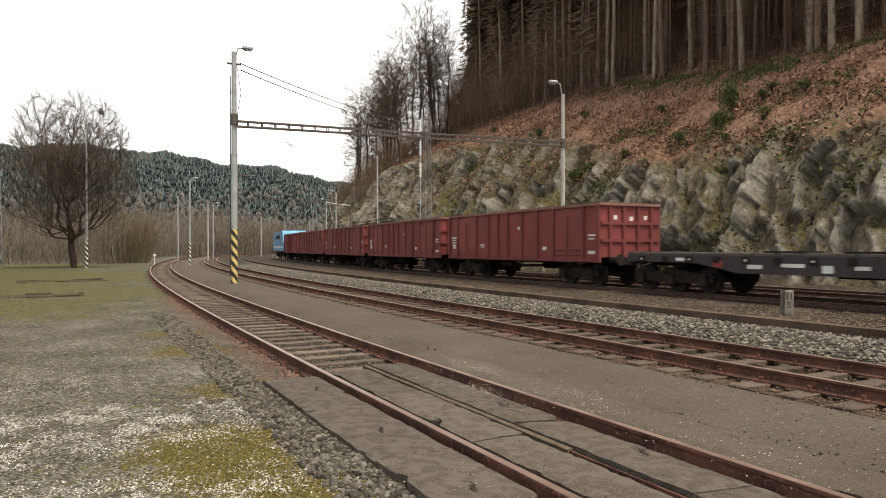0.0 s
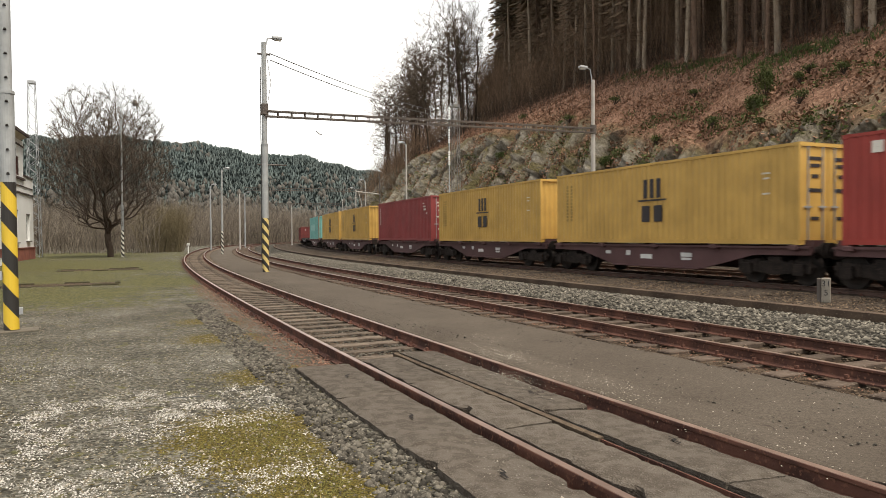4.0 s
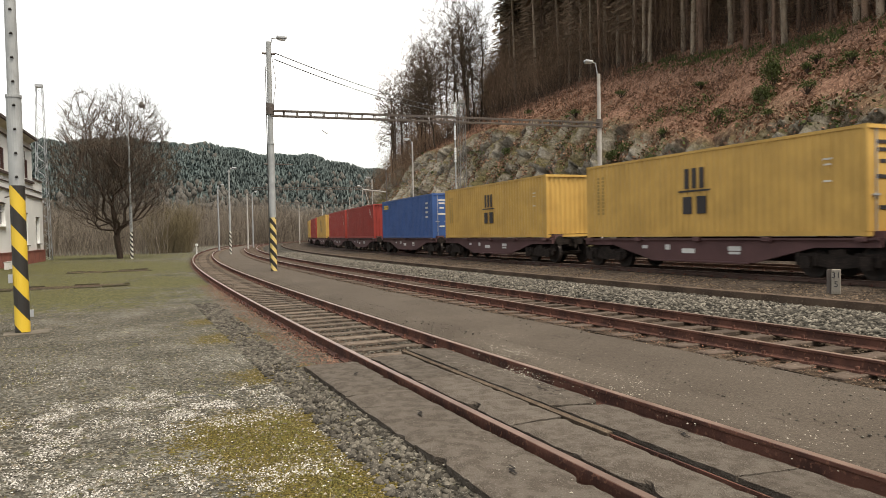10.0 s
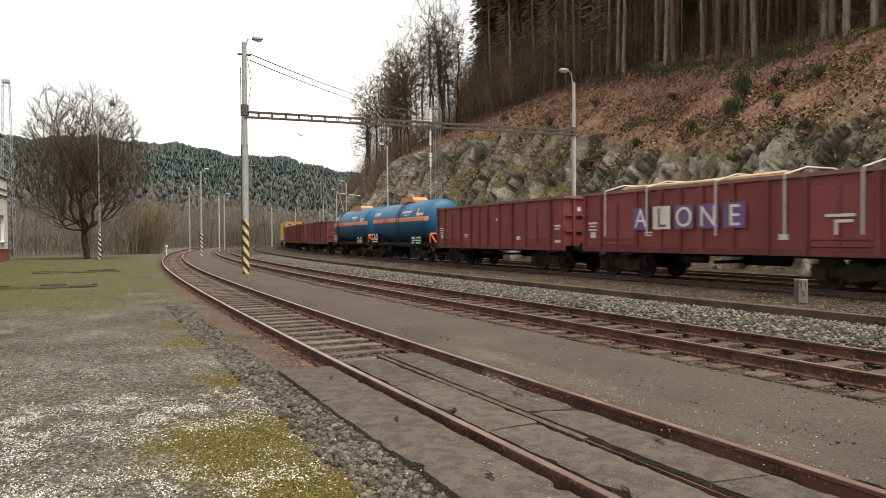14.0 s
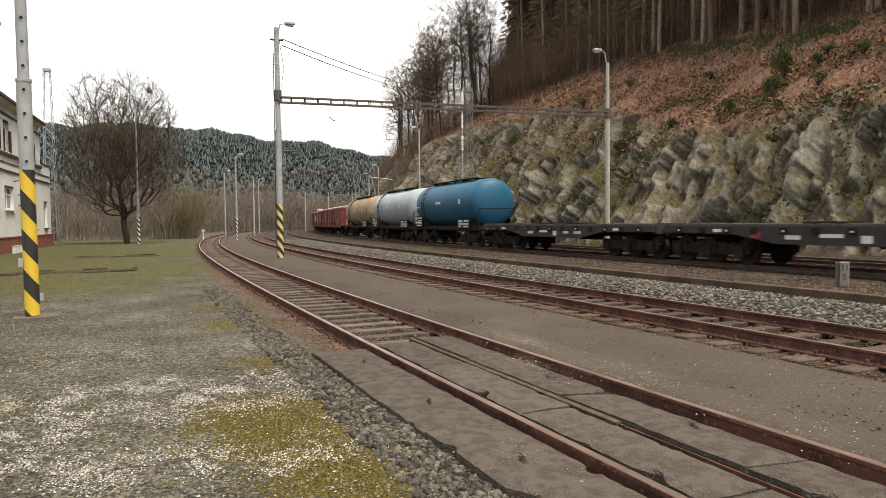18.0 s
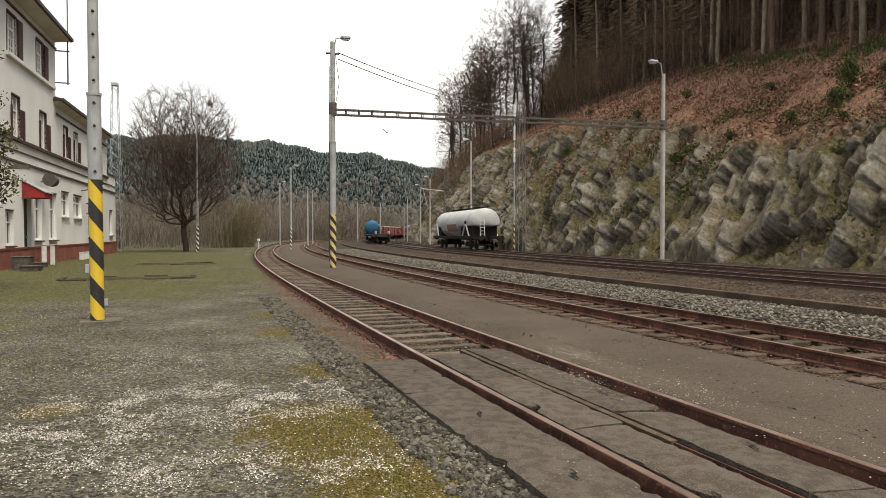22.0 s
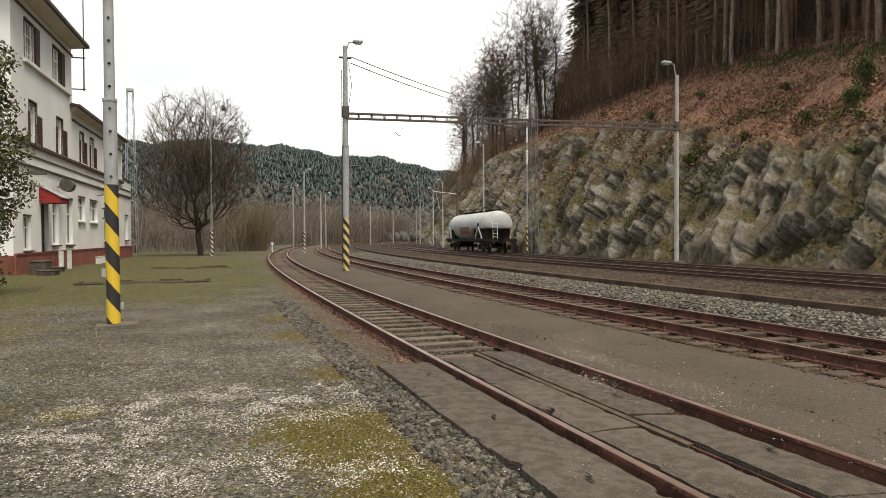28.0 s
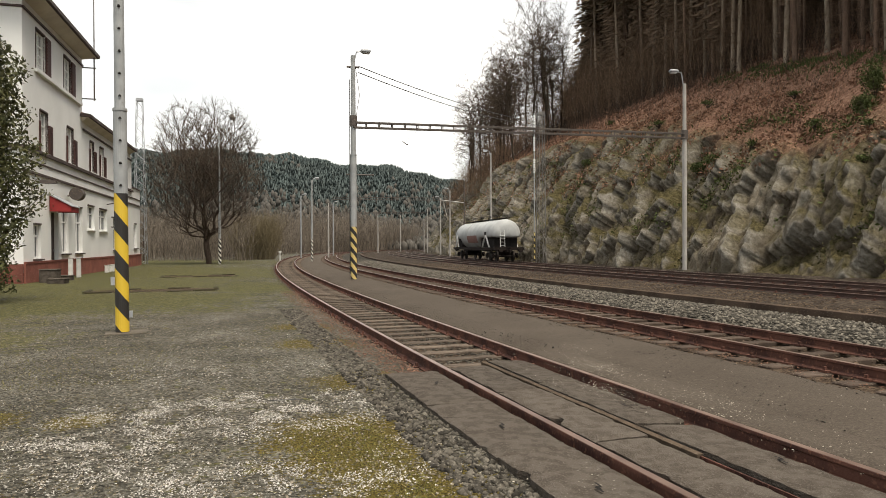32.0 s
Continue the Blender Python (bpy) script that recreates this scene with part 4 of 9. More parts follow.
M_MAROON = paint("maroon_container_paint", (0.25, 0.05, 0.05), 0.55, vary=0.05, thr=0.76)
M_TEAL = paint("faded_turquoise_container_paint", (0.17, 0.40, 0.36), 0.6, (0.25, 0.13, 0.07), thr=0.68)
M_TEALP = paint("rusted_corner_post_paint", (0.28, 0.15, 0.08), 0.7)
M_BLUEC = paint("deep_blue_container_paint", (0.045, 0.10, 0.27), 0.5, thr=0.72)
M_GOLDMARK = paint("pale_marking_paint", (0.66, 0.62, 0.55), 0.6)
M_NAVY = paint("near_black_marking_paint", (0.035, 0.032, 0.035), 0.5)
M_TANKB = paint("tank_blue_paint", (0.01, 0.09, 0.19), 0.5, (0.02, 0.04, 0.07), thr=0.7)
M_TANKBD = paint("dull_blue_tank_paint", (0.016, 0.1, 0.18), 0.5, (0.04, 0.045, 0.05), thr=0.64)
M_ORANGE = paint("orange_band_paint", (0.68, 0.25, 0.12), 0.5)
M_ORANGED = paint("strong_orange_paint", (0.72, 0.12, 0.02), 0.5)
M_TAN = paint("tan_tank_paint", (0.29, 0.215, 0.135), 0.65, (0.1, 0.07, 0.05), thr=0.58)
M_TANKG = paint("grey_tank_paint", (0.33, 0.38, 0.395), 0.5, (0.17, 0.17, 0.155), thr=0.64)
M_TANKW = paint("off_white_hopper_paint", (0.41, 0.42, 0.415), 0.55, (0.22, 0.15, 0.12), thr=0.66)
M_PANEL = paint("marking_panel_white", (0.62, 0.62, 0.6), 0.6)
M_LOCO = paint("locomotive_blue", (0.10, 0.30, 0.48), 0.4)
M_LOCOG = mat("cab_window", (0.03, 0.035, 0.04), (0.02, 0.022, 0.025), rough=0.1, bump=0)
M_LOG = mat("debarked_logs", (0.42, 0.30, 0.20), (0.32, 0.22, 0.14), (0.5, 0.4, 0.3), rough=0.85, scale=4, fine=25, stretch=(4, 1, 4))
M_STRAP = paint("pale_lashing_strap", (0.5, 0.45, 0.42), 0.7)
M_YELP = paint("yellow_fitting_paint", (0.60, 0.40, 0.05), 0.5)


def wheelset(parent, y, r=0.46):
    bm = bmesh.new()
    for sx in (-1, 1):
        tube(bm, (sx * 0.69, y, r), (sx * 0.80, y, r), r, r, 20)
        tube(bm, (sx * 0.67, y, r), (sx * 0.70, y, r), r + 0.03, r + 0.03, 20)
        tube(bm, (sx * 0.80, y, r), (sx * 0.83, y, r), r * 0.78, r * 0.3, 16)
        tube(bm, (sx * 0.80, y, r), (sx * 1.08, y, r), 0.1, 0.1, 10)
    tube(bm, (-0.7, y, r), (0.7, y, r), 0.085, 0.085, 10)
    return part("wheelset", bm, M_WHEEL, parent)


def bogie(parent, y, axles=(-0.9, 0.9), r=0.46):
    bm = bmesh.new()
    a, b = axles[0], axles[-1]
    for sx in (-1, 1):
        x0, x1 = sorted((sx * 0.95, sx * 1.06))
        v = []
        for x in (x0, x1):
            v.append([bm.verts.new((x, y + yy, zz)) for yy, zz in ((a - 0.42, 0.55), (a - 0.3, 0.42), (a + 0.35, 0.34), (0, 0.28), (b - 0.35, 0.34), (b + 0.3, 0.42), (b + 0.42, 0.55), (b + 0.25, 0.72), (b - 0.5, 0.66), (0, 0.78), (a + 0.5, 0.66), (a - 0.25, 0.72))])
        k = len(v[0])
        bm.faces.new(v[0])
        bm.faces.new(v[1][::-1])
        for i in range(k):
            j = (i + 1) % k
            bm.faces.new((v[0][i], v[1][i], v[1][j], v[0][j]))
        for ax in axles:
            box(bm, min(sx * 1.02, sx * 1.2), max(sx * 1.02, sx * 1.2), y + ax - 0.16, y + ax + 0.16, r - 0.17, r + 0.16)
            for d in (-0.27, 0.27):
                tube(bm, (sx * 1.06, y + ax + d, 0.36), (sx * 1.06, y + ax + d, 0.72), 0.085, 0.085, 8)
    box(bm, -1.05, 1.05, y - 0.22, y + 0.22, 0.5, 0.82)
    tube(bm, (0, y, 0.7), (0, y, 1.0), 0.3, 0.3, 12)
    bmesh.ops.recalc_face_normals(bm, faces=bm.faces[:])
    bg = part("bogie", bm, M_BOGIE, parent)
    for ax in axles:
        wheelset(bg, y + ax, r)
    return bg


def ends(parent, half, z=1.02, body=None, material=None):
    """Buffers and screw couplings at both ends of a vehicle whose buffers stand at half."""
    for d in (-1, 1):
        for x in (-0.875, 0.875):
            bm = bmesh.new()
            tube(bm, (x, d * (half - 0.62), z), (x, d * (half - 0.2), z), 0.13, 0.11, 12)
            tube(bm, (x, d * (half - 0.2), z), (x, d * (half - 0.05), z), 0.075, 0.075, 10)
            tube(bm, (x, d * (half - 0.06), z), (x, d * half, z), 0.225, 0.215, 16)
            part("buffer", bm, M_BOGIE, parent)
        bm = bmesh.new()
        box(bm, -0.05, 0.05, min(d * (half - 0.62), d * (half - 0.1)), max(d * (half - 0.62), d * (half - 0.1)), z - 0.08, z + 0.06)
        tube(bm, (0, d * (half - 0.2), z), (0, d * (half - 0.1), z - 0.35), 0.04, 0.04, 8)
        tube(bm, (0.35, d * (half - 0.55), z - 0.05), (0.33, d * (half - 0.3), z - 0.5), 0.03, 0.03, 6)
        part("coupling", bm, M_BOGIE, parent)


def bars(parent, side, rows, material=M_PANEL, thick=0.006):
    """Unreadable stencilled writing as plain bars: (y, z, length, height) on a wall at x = side."""
    x0, x1 = sorted((side, side + math.copysign(thick, side)))
    if len(rows) > 12:
        bm = bmesh.new()
        for y, z, a, h in rows:
            box(bm, x0, x1, y - a / 2, y + a / 2, z - h / 2, z + h / 2)
        part("code_marking", bm, material, parent)["kind"] = "stuff"
        return
    for y, z, a, h in rows:
        part("marking", bbox(x0, x1, y - a / 2, y + a / 2, z - h / 2, z + h / 2), material, parent)


M_SPRAY = paint("purple_grey_spray_paint", (0.16, 0.09, 0.2), 0.6)


def letters(text, size, parent, m, material):
    cu = bpy.data.curves.new("figures", "FONT")
    cu.body, cu.size, cu.align_x, cu.extrude = text, size, "CENTER", 0.003
    tmp = bpy.data.objects.new("figures", cu)
    scene.collection.objects.link(tmp)
    me = bpy.data.meshes.new_from_object(tmp)
    bpy.data.objects.remove(tmp)
    me.materials.clear()
    me.materials.append(material)
    ob = new("figures", me)
    ob.parent, ob.matrix_basis = parent, m
    return ob


def gondola(label, load=False, graffiti=False):
    """A bogie open wagon with ribbed steel sides."""
    g = thing("gondola_wagon", label, "open wagon", "open wagons of the train")
    L, Wd, z0, z1 = 6.28, 1.41, 1.12, 3.06
    bm = bmesh.new()
    for sx in (-1, 1):
        box(bm, min(sx * Wd, sx * (Wd - 0.05)), max(sx * Wd, sx * (Wd - 0.05)), -L, L, z0, z1)
    part("side_wall", bm, M_EAS, g)
    for d in (-1, 1):
        part("end_wall", bbox(-Wd + 0.055, Wd - 0.055, min(d * L, d * (L - 0.05)), max(d * L, d * (L - 0.05)), z0, z1), M_EAS, g)
        bm = bmesh.new()
        for x in (-1.0, -0.35, 0.35, 1.0):
            box(bm, x - 0.06, x + 0.06, min(d * L, d * (L + 0.09)), max(d * L, d * (L + 0.09)), z0, z1 - 0.05)
        for z in (1.75, 2.4):
            box(bm, -Wd, Wd, min(d * L, d * (L + 0.07)), max(d * L, d * (L + 0.07)), z - 0.06, z + 0.06)
        part("end_post", bm, M_EASPOST, g)
        rows = [(-0.72, 2.62), (0.05, 2.58), (0.75, 2.62)]
        for x, z in rows:
            part("marking", bbox(x - 0.08, x + 0.08, min(d * (L + 0.002), d * (L + 0.008)), max(d * (L + 0.002), d * (L + 0.008)), z - 0.08, z + 0.08), M_PANEL, g)
    part("floor", bbox(-Wd + 0.055, Wd - 0.055, -L + 0.06, L - 0.06, z0 - 0.02, z0 + 0.06), M_EASIN, g)
    bm = bmesh.new()
    for sx in (-1, 1):
        box(bm, min(sx * (Wd - 0.08), sx * (Wd + 0.07)), max(sx * (Wd - 0.08), sx * (Wd + 0.07)), -L - 0.06, L + 0.06, z1, z1 + 0.11)
    for d in (-1, 1):
        box(bm, -Wd + 0.08, Wd - 0.08, min(d * (L - 0.06), d * (L + 0.09)), max(d * (L - 0.06), d * (L + 0.09)), z1, z1 + 0.11)
    part("top_rim", bm, M_RIM, g)
    ys = [-6.2, -5.25, -3.3, -2.1, -0.9, 0.3, 1.2, 2.1, 3.3, 5.25, 6.2]
    for sx in (-1, 1):
        for y in ys:
            bm = bmesh.new()
            x0, x1 = sorted((sx * Wd, sx * (Wd + 0.085)))
            box(bm, x0, x1, y - 0.075, y + 0.075, z0 - 0.16, z1)
            part("side_post", bm, M_EASPOST, g)
        for yc in (-4.27, 4.27):
            door = part("side_door", bbox(*sorted((sx * (Wd + 0.004), sx * (Wd + 0.045))), yc - 0.86, yc + 0.86, z0 + 0.06, z1 - 0.28, 0.01), M_EAS, g)
            bm = bmesh.new()
            x0, x1 = sorted((sx * (Wd + 0.045), sx * (Wd + 0.08)))
            box(bm, x0, x1, yc - 0.035, yc + 0.035, z0 + 0.1, z1 - 0.3)
            box(bm, x0, x1, yc - 0.8, yc + 0.8, z0 + 0.24, z0 + 0.3)
            part("door_latch", bm, M_EASPOST, door)
        x0, x1 = sorted((sx * (Wd - 0.02), sx * (Wd + 0.05)))
        part("sole_bar", bbox(x0, x1, -L, L, z0 - 0.2, z0), M_EASPOST, g)
        mark = [(-5.75, 2.0, 0.5, 0.07), (-5.75, 1.88, 0.42, 0.06), (-5.75, 1.75, 0.5, 0.06), (-5.72, 1.55, 0.3, 0.22), (-4.9, 1.5, 0.4, 0.06), (-2.7, 1.62, 0.4, 0.06), (-2.7, 1.52, 0.3, 0.05), (0.75, 2.35, 0.42, 0.13), (2.6, 1.45, 0.3, 0.16), (5.75, 1.3, 0.4, 0.12), (5.75, 1.95, 0.42, 0.07), (5.72, 1.82, 0.36, 0.06)]
        bars(g, sx * (Wd + 0.002), [(-y, z, a, h) for y, z, a, h in mark])
        if graffiti and sx < 0:
            for k, c in enumerate("ALONE"):
                y = 3.0 - k * 1.0
                part("sprayed_block", bbox(-Wd - 0.094, -Wd - 0.088, y - 0.4, y + 0.4, 1.72, 2.5), (M_SPRAY, M_GOLDMARK)[k == 1], g, "purple and white sprayed block")
                letters(c, 0.92, g, pose(-Wd - 0.1, y, 1.8, 90, 0, -90), (M_GOLDMARK, M_SPRAY)[k == 1])
            bars(g, -Wd - 0.09, [(-4.3, 2.0, 0.8, 0.08), (-4.4, 1.85, 0.5, 0.08), (-4.2, 1.65, 0.08, 0.3)], M_GOLDMARK)
    bm = bmesh.new()
    box(bm, -0.25, 0.25, -L, L, z0 - 0.3, z0 - 0.02)
    for y in (-2.2, -0.8, 0.8, 2.2):
        box(bm, -Wd + 0.05, Wd - 0.05, y - 0.08, y + 0.08, z0 - 0.24, z0 - 0.02)
    tube(bm, (0.7, -1.2, 0.72), (0.7, 0.4, 0.72), 0.2, 0.2, 12)
    tube(bm, (-0.9, 0.6, 0.75), (-0.9, 1.6, 0.75), 0.14, 0.14, 10)
    box(bm, -1.2, 1.2, -0.06, 0.06, 0.62, 0.72)
    part("underframe", bm, M_BOGIE, g)
    for y in (-4.45, 4.45):
        bogie(g, y)
    ends(g, 6.8)
    if load:
        bm = bmesh.new()
        rng = random.Random(5)
        for k in range(34):
            x, y = rng.uniform(-1.15, 1.15), rng.uniform(-3.6, 3.6)
            z = 2.95 + 0.42 * (1 - (x / 1.3) ** 2) * rng.random()
            a = rng.uniform(1.8, 2.6)
            tube(bm, (x, y - a, z + rng.uniform(-0.06, 0.06)), (x + rng.uniform(-0.12, 0.12), y + a, z + rng.uniform(-0.06, 0.1)), rng.uniform(0.07, 0.15), rng.uniform(0.06, 0.11), 7)
        part("log_load", bm, M_LOG, g, "pale logs heaped above the rim")
        for y in (-4.9, -2.7, -0.3, 2.7, 4.9):
            bm = bmesh.new()
            box(bm, -Wd - 0.105, -Wd - 0.092, y - 0.035, y + 0.035, 1.5, z1 + 0.12)
            box(bm, Wd + 0.092, Wd + 0.105, y - 0.035, y + 0.035, 1.5, z1 + 0.12)
            for x0, x1, za, zb in ((-Wd - 0.1, -0.6, z1 + 0.12, 3.42), (-0.6, 0.6, 3.42, 3.42), (0.6, Wd + 0.1, 3.42, z1 + 0.12)):
                tube(bm, (x0, y, za), (x1, y, zb), 0.025, 0.025, 5)
            part("lashing_strap", bm, M_STRAP, g)
    return g


def fishbelly(bm, x0, x1, pts):
    """A side beam between x0 and x1 with the outline pts of (y, z)."""
    a = [bm.verts.new((x0, y, z)) for y, z in pts]
    b = [bm.verts.new((x1, y, z)) for y, z in pts]
    bm.faces.new(a)
    bm.faces.new(b[::-1])
    k = len(pts)
    for i in range(k):
        j = (i + 1) % k
        bm.faces.new((a[i], b[i], b[j], a[j]))


def flat_wagon(label, half=7.45):
    g = thing("flat_wagon", label, "flat wagon", "flat wagons of the train")
    hb = half - 0.3
    for sx in (-1, 1):
        bm = bmesh.new()
        x0, x1 = sorted((sx * 1.3, sx * 1.42))
        fishbelly(bm, x0, x1, [(-hb, 1.24), (-hb, 1.02), (-3.9, 0.98), (-2.4, 0.72), (2.4, 0.72), (3.9, 0.98), (hb, 1.02), (hb, 1.24)])
        bmesh.ops.recalc_face_normals(bm, faces=bm.faces[:])
        part("side_beam", bm, M_FLATB, g)
        bm = bmesh.new()
        x0, x1 = sorted((sx * 1.42, sx * 1.47))
        for k in range(-6, 7):
            box(bm, x0, x1, k * 1.05 - 0.12, k * 1.05 + 0.12, 1.0, 1.2)
        part("stake_pocket", bm, M_BOGIE, g)
        bars(g, sx * 1.421, [(-2.2, 0.95, 0.55, 0.12), (-1.3, 0.95, 0.4, 0.1), (-0.4, 0.9, 0.3, 0.2), (0.6, 0.98, 0.7, 0.1), (1.8, 0.92, 0.5, 0.12), (4.6, 1.1, 0.35, 0.1), (-4.9, 1.1, 0.35, 0.1)])
        bars(g, sx * 1.422, [(-5.3, 1.12, 0.14, 0.16), (5.3, 1.12, 0.14, 0.16)], M_YELP)
        bars(g, sx * 1.423, [(3.1, 0.98, 0.34, 0.2)], M_RED)
        bars(g, sx * 1.471, [(1.05 * k - 0.02, 1.1, 0.07, 0.06) for k in range(-6, 7, 2)], M_PANEL)
    bm = bmesh.new()
    y, k = -hb, 0
    while y < hb - 0.1:
        y2 = min(y + 0.245, hb)
        dz = 0.008 * ((k * 7) % 3 - 1)
        box(bm, -1.42, 1.42, y, y2 - 0.012, 1.24, 1.305 + dz)
        y, k = y + 0.25, k + 1
    deck = part("plank_deck", bm, M_DECKW, g)
    deck["kind"] = "stuff"
    bm = bmesh.new()
    box(bm, -0.3, 0.3, -hb, hb, 0.85, 1.235)
    for y in (-5, -3, -1, 1, 3, 5):
        box(bm, -1.29, 1.29, y - 0.07, y + 0.07, 1.0, 1.235)
    tube(bm, (0.8, -0.8, 0.75), (0.8, 0.7, 0.75), 0.18, 0.18, 10)
    part("underframe", bm, M_BOGIE, g)
    for d in (-1, 1):
        part("end_flap", bbox(-1.3, 1.3, min(d * (hb - 0.02), d * (hb + 0.06)), max(d * (hb - 0.02), d * (hb + 0.06)), 0.95, 1.34), M_FLATB, g)
        part("winch_cover", bbox(-0.9, -0.2, d * 1.2 - 0.7, d * 1.2 + 0.7, 1.31, 1.37), M_BOGIE, g)
    for y in (-hb + 1.75, hb - 1.75):
        bogie(g, y, (-1.35, 0.0, 1.35), 0.44)
    ends(g, half)
    return g


def container_wagon(label, half):
    """One platform of a low container wagon with deep tapered side beams."""
    g = thing("container_wagon", label, "container wagon", "container wagons of the train")
    hb = half - 0.3
    for sx in (-1, 1):
        bm = bmesh.new()
        x0, x1 = sorted((sx * 1.02, sx * 1.12))
        fishbelly(bm, x0, x1, [(-hb, 1.12), (-hb, 0.88), (-hb + 1.9, 0.86), (-2.3, 0.36), (2.3, 0.36), (hb - 1.9, 0.86), (hb, 0.88), (hb, 1.12)])
        bmesh.ops.recalc_face_normals(bm, faces=bm.faces[:])
        part("side_beam", bm, M_CWAG, g)
        bm = bmesh.new()
        x0, x1 = sorted((sx * 1.02, sx * 1.2))
        box(bm, x0, x1, -hb, hb, 1.07, 1.13)
        box(bm, x0, x1, -2.2, 2.2, 0.33, 0.38)
        part("beam_flange", bm, M_CWAG, g)
        for y in (-5.85, -2.9, -0.1, 2.9, 5.85):
            part("locking_bracket", bbox(*sorted((sx * 1.05, sx * 1.3)), y - 0.13, y + 0.13, 1.02, 1.16, 0.02), M_CWAG, g)
        bars(g, sx * 1.122, [(-1.6, 0.8, 0.5, 0.14), (-1.6, 0.66, 0.45, 0.08), (1.4, 0.82, 0.24, 0.18), (0.4, 0.7, 0.6, 0.16), (2.6, 0.82, 0.3, 0.12)])
    bm = bmesh.new()
    box(bm, -0.22, 0.22, -hb, hb, 0.75, 1.1)
    for y in (-hb + 0.1, -4, -1.5, 1.5, 4, hb - 0.1):
        box(bm, -1.02, 1.02, y - 0.1, y + 0.1, 0.85, 1.1)
    tube(bm, (0.4, -1.5, 0.62), (0.4, 0.2, 0.62), 0.18, 0.18, 10)
    part("underframe", bm, M_BOGIE, g)
    for d in (-1, 1):
        part("end_fitting", bbox(-1.0, -0.55, min(d * (hb - 0.3), d * (hb + 0.02)), max(d * (hb - 0.3), d * (hb + 0.02)), 0.95, 1.3), M_CWAG, g)
    for y in (-hb + 1.25, hb - 1.25):
        bogie(g, y)
    ends(g, half)
    return g


def container(label, material, mark="", post=None, door_back=True):
    """A forty-foot box; the floor is at z = 0."""
    post = post or material
    g = thing("shipping_container", label, "container", "containers of the train")
    L, Wd, H = 6.03, 1.219, 2.896
    # corrugated sides: trapezoid ribs about 28 cm apart
    for sx in (-1, 1):
        pts, y = [], -L + 0.12
        while y < L - 0.4:
            for dy, d in ((0, 0.0), (0.075, 0.034), (0.14, 0.034), (0.215, 0.0)):
                pts.append((y + dy, d))
            y += 0.279
        pts.append((L - 0.1, 0.0))
        verts = [(sx * (Wd - 0.012 - d), yy, zz) for yy, d in pts for zz in (0.16, H - 0.09)]
        faces = [(2 * i, 2 * i + 2, 2 * i + 3, 2 * i + 1) if sx > 0 else (2 * i, 2 * i + 1, 2 * i + 3, 2 * i + 2) for i in range(len(pts) - 1)]
        raw("side_panel", verts, faces, material, g)
        x0, x1 = sorted((sx * (Wd - 0.07), sx * Wd))
        part("top_rail", bbox(x0, x1, -L + 0.08, L - 0.08, H - 0.09, H - 0.005), material, g)
        part("bottom_rail", bbox(x0, x1, -L + 0.08, L - 0.08, 0.02, 0.16), material, g)
    verts, faces = [], []
    pts, x = [], -Wd + 0.1
    while x < Wd - 0.3:
        for dx, d in ((0, 0.0), (0.07, 0.04), (0.13, 0.04), (0.2, 0.0)):
            pts.append((x + dx, d))
        x += 0.26
    pts.append((Wd - 0.08, 0.0))
    fy = L if door_back else -L
    sg = 1 if door_back else -1
    verts = [(xx, fy - sg * (0.05 + d), zz) for xx, d in pts for zz in (0.16, H - 0.1)]
    raw("front_panel", verts, [(2 * i, 2 * i + 2, 2 * i + 3, 2 * i + 1) for i in range(len(pts) - 1)], material, g)
    dy = -fy
    for sx in (-1, 1):
        x0, x1 = sorted((sx * 0.012, sx * (Wd - 0.09)))
        door = part("door", bbox(x0, x1, min(dy, dy + sg * 0.06) + (0.04 if sg > 0 else -0.04), max(dy, dy + sg * 0.06) + (0.04 if sg > 0 else -0.04), 0.13, H - 0.12, 0.012), material, g)
        for x in (0.25, 0.85):
            bm = bmesh.new()
            tube(bm, (sx * x, dy + sg * 0.02, 0.12), (sx * x, dy + sg * 0.02, H - 0.1), 0.022, 0.022, 8)
            box(bm, sx * x - 0.14, sx * x + 0.14, dy + sg * 0.02 - 0.02, dy + sg * 0.02 + 0.02, 1.05, 1.1)
            part("locking_bar", bm, M_GALV, door)
        for z, a in ((2.45, 0.5), (2.25, 0.42), (1.95, 0.3), (1.55, 0.5), (0.75, 0.36)):
            yy = dy + sg * 0.032
            part("marking", bbox(sx * 0.55 - a / 2, sx * 0.55 + a / 2, min(yy, yy - sg * 0.006), max(yy, yy - sg * 0.006), z - 0.05, z + 0.05), M_GOLDMARK if mark != "m" else M_NAVY, door)
    for sx in (-1, 1):
        for d in (-1, 1):
            part("corner_post", bbox(*sorted((sx * (Wd - 0.09), sx * (Wd + 0.004))), *sorted((d * (L - 0.12), d * (L + 0.004))), 0.12, H - 0.12, 0.01), post, g)
            for z in (0.0, H - 0.118):
                part("corner_casting", bbox(*sorted((sx * (Wd - 0.16), sx * (Wd + 0.008))), *sorted((d * (L - 0.17), d * (L + 0.008))), z, z + 0.118), post, g)
    verts, faces, pts, y = [], [], [], -L + 0.1
    while y < L - 0.3:
        for ddy, d in ((0, 0.0), (0.06, -0.02), (0.12, -0.02), (0.18, 0.0)):
            pts.append((y + ddy, d))
        y += 0.21
    verts = [(xx, yy, H - 0.012 + d) for yy, d in pts for xx in (-Wd + 0.05, Wd - 0.05)]
    raw("roof", verts, [(2 * i, 2 * i + 1, 2 * i + 3, 2 * i + 2) for i in range(len(pts) - 1)], material, g)
    part("floor", bbox(-Wd + 0.1, Wd - 0.1, -L + 0.1, L - 0.1, 0.03, 0.15), M_BOGIE, g)
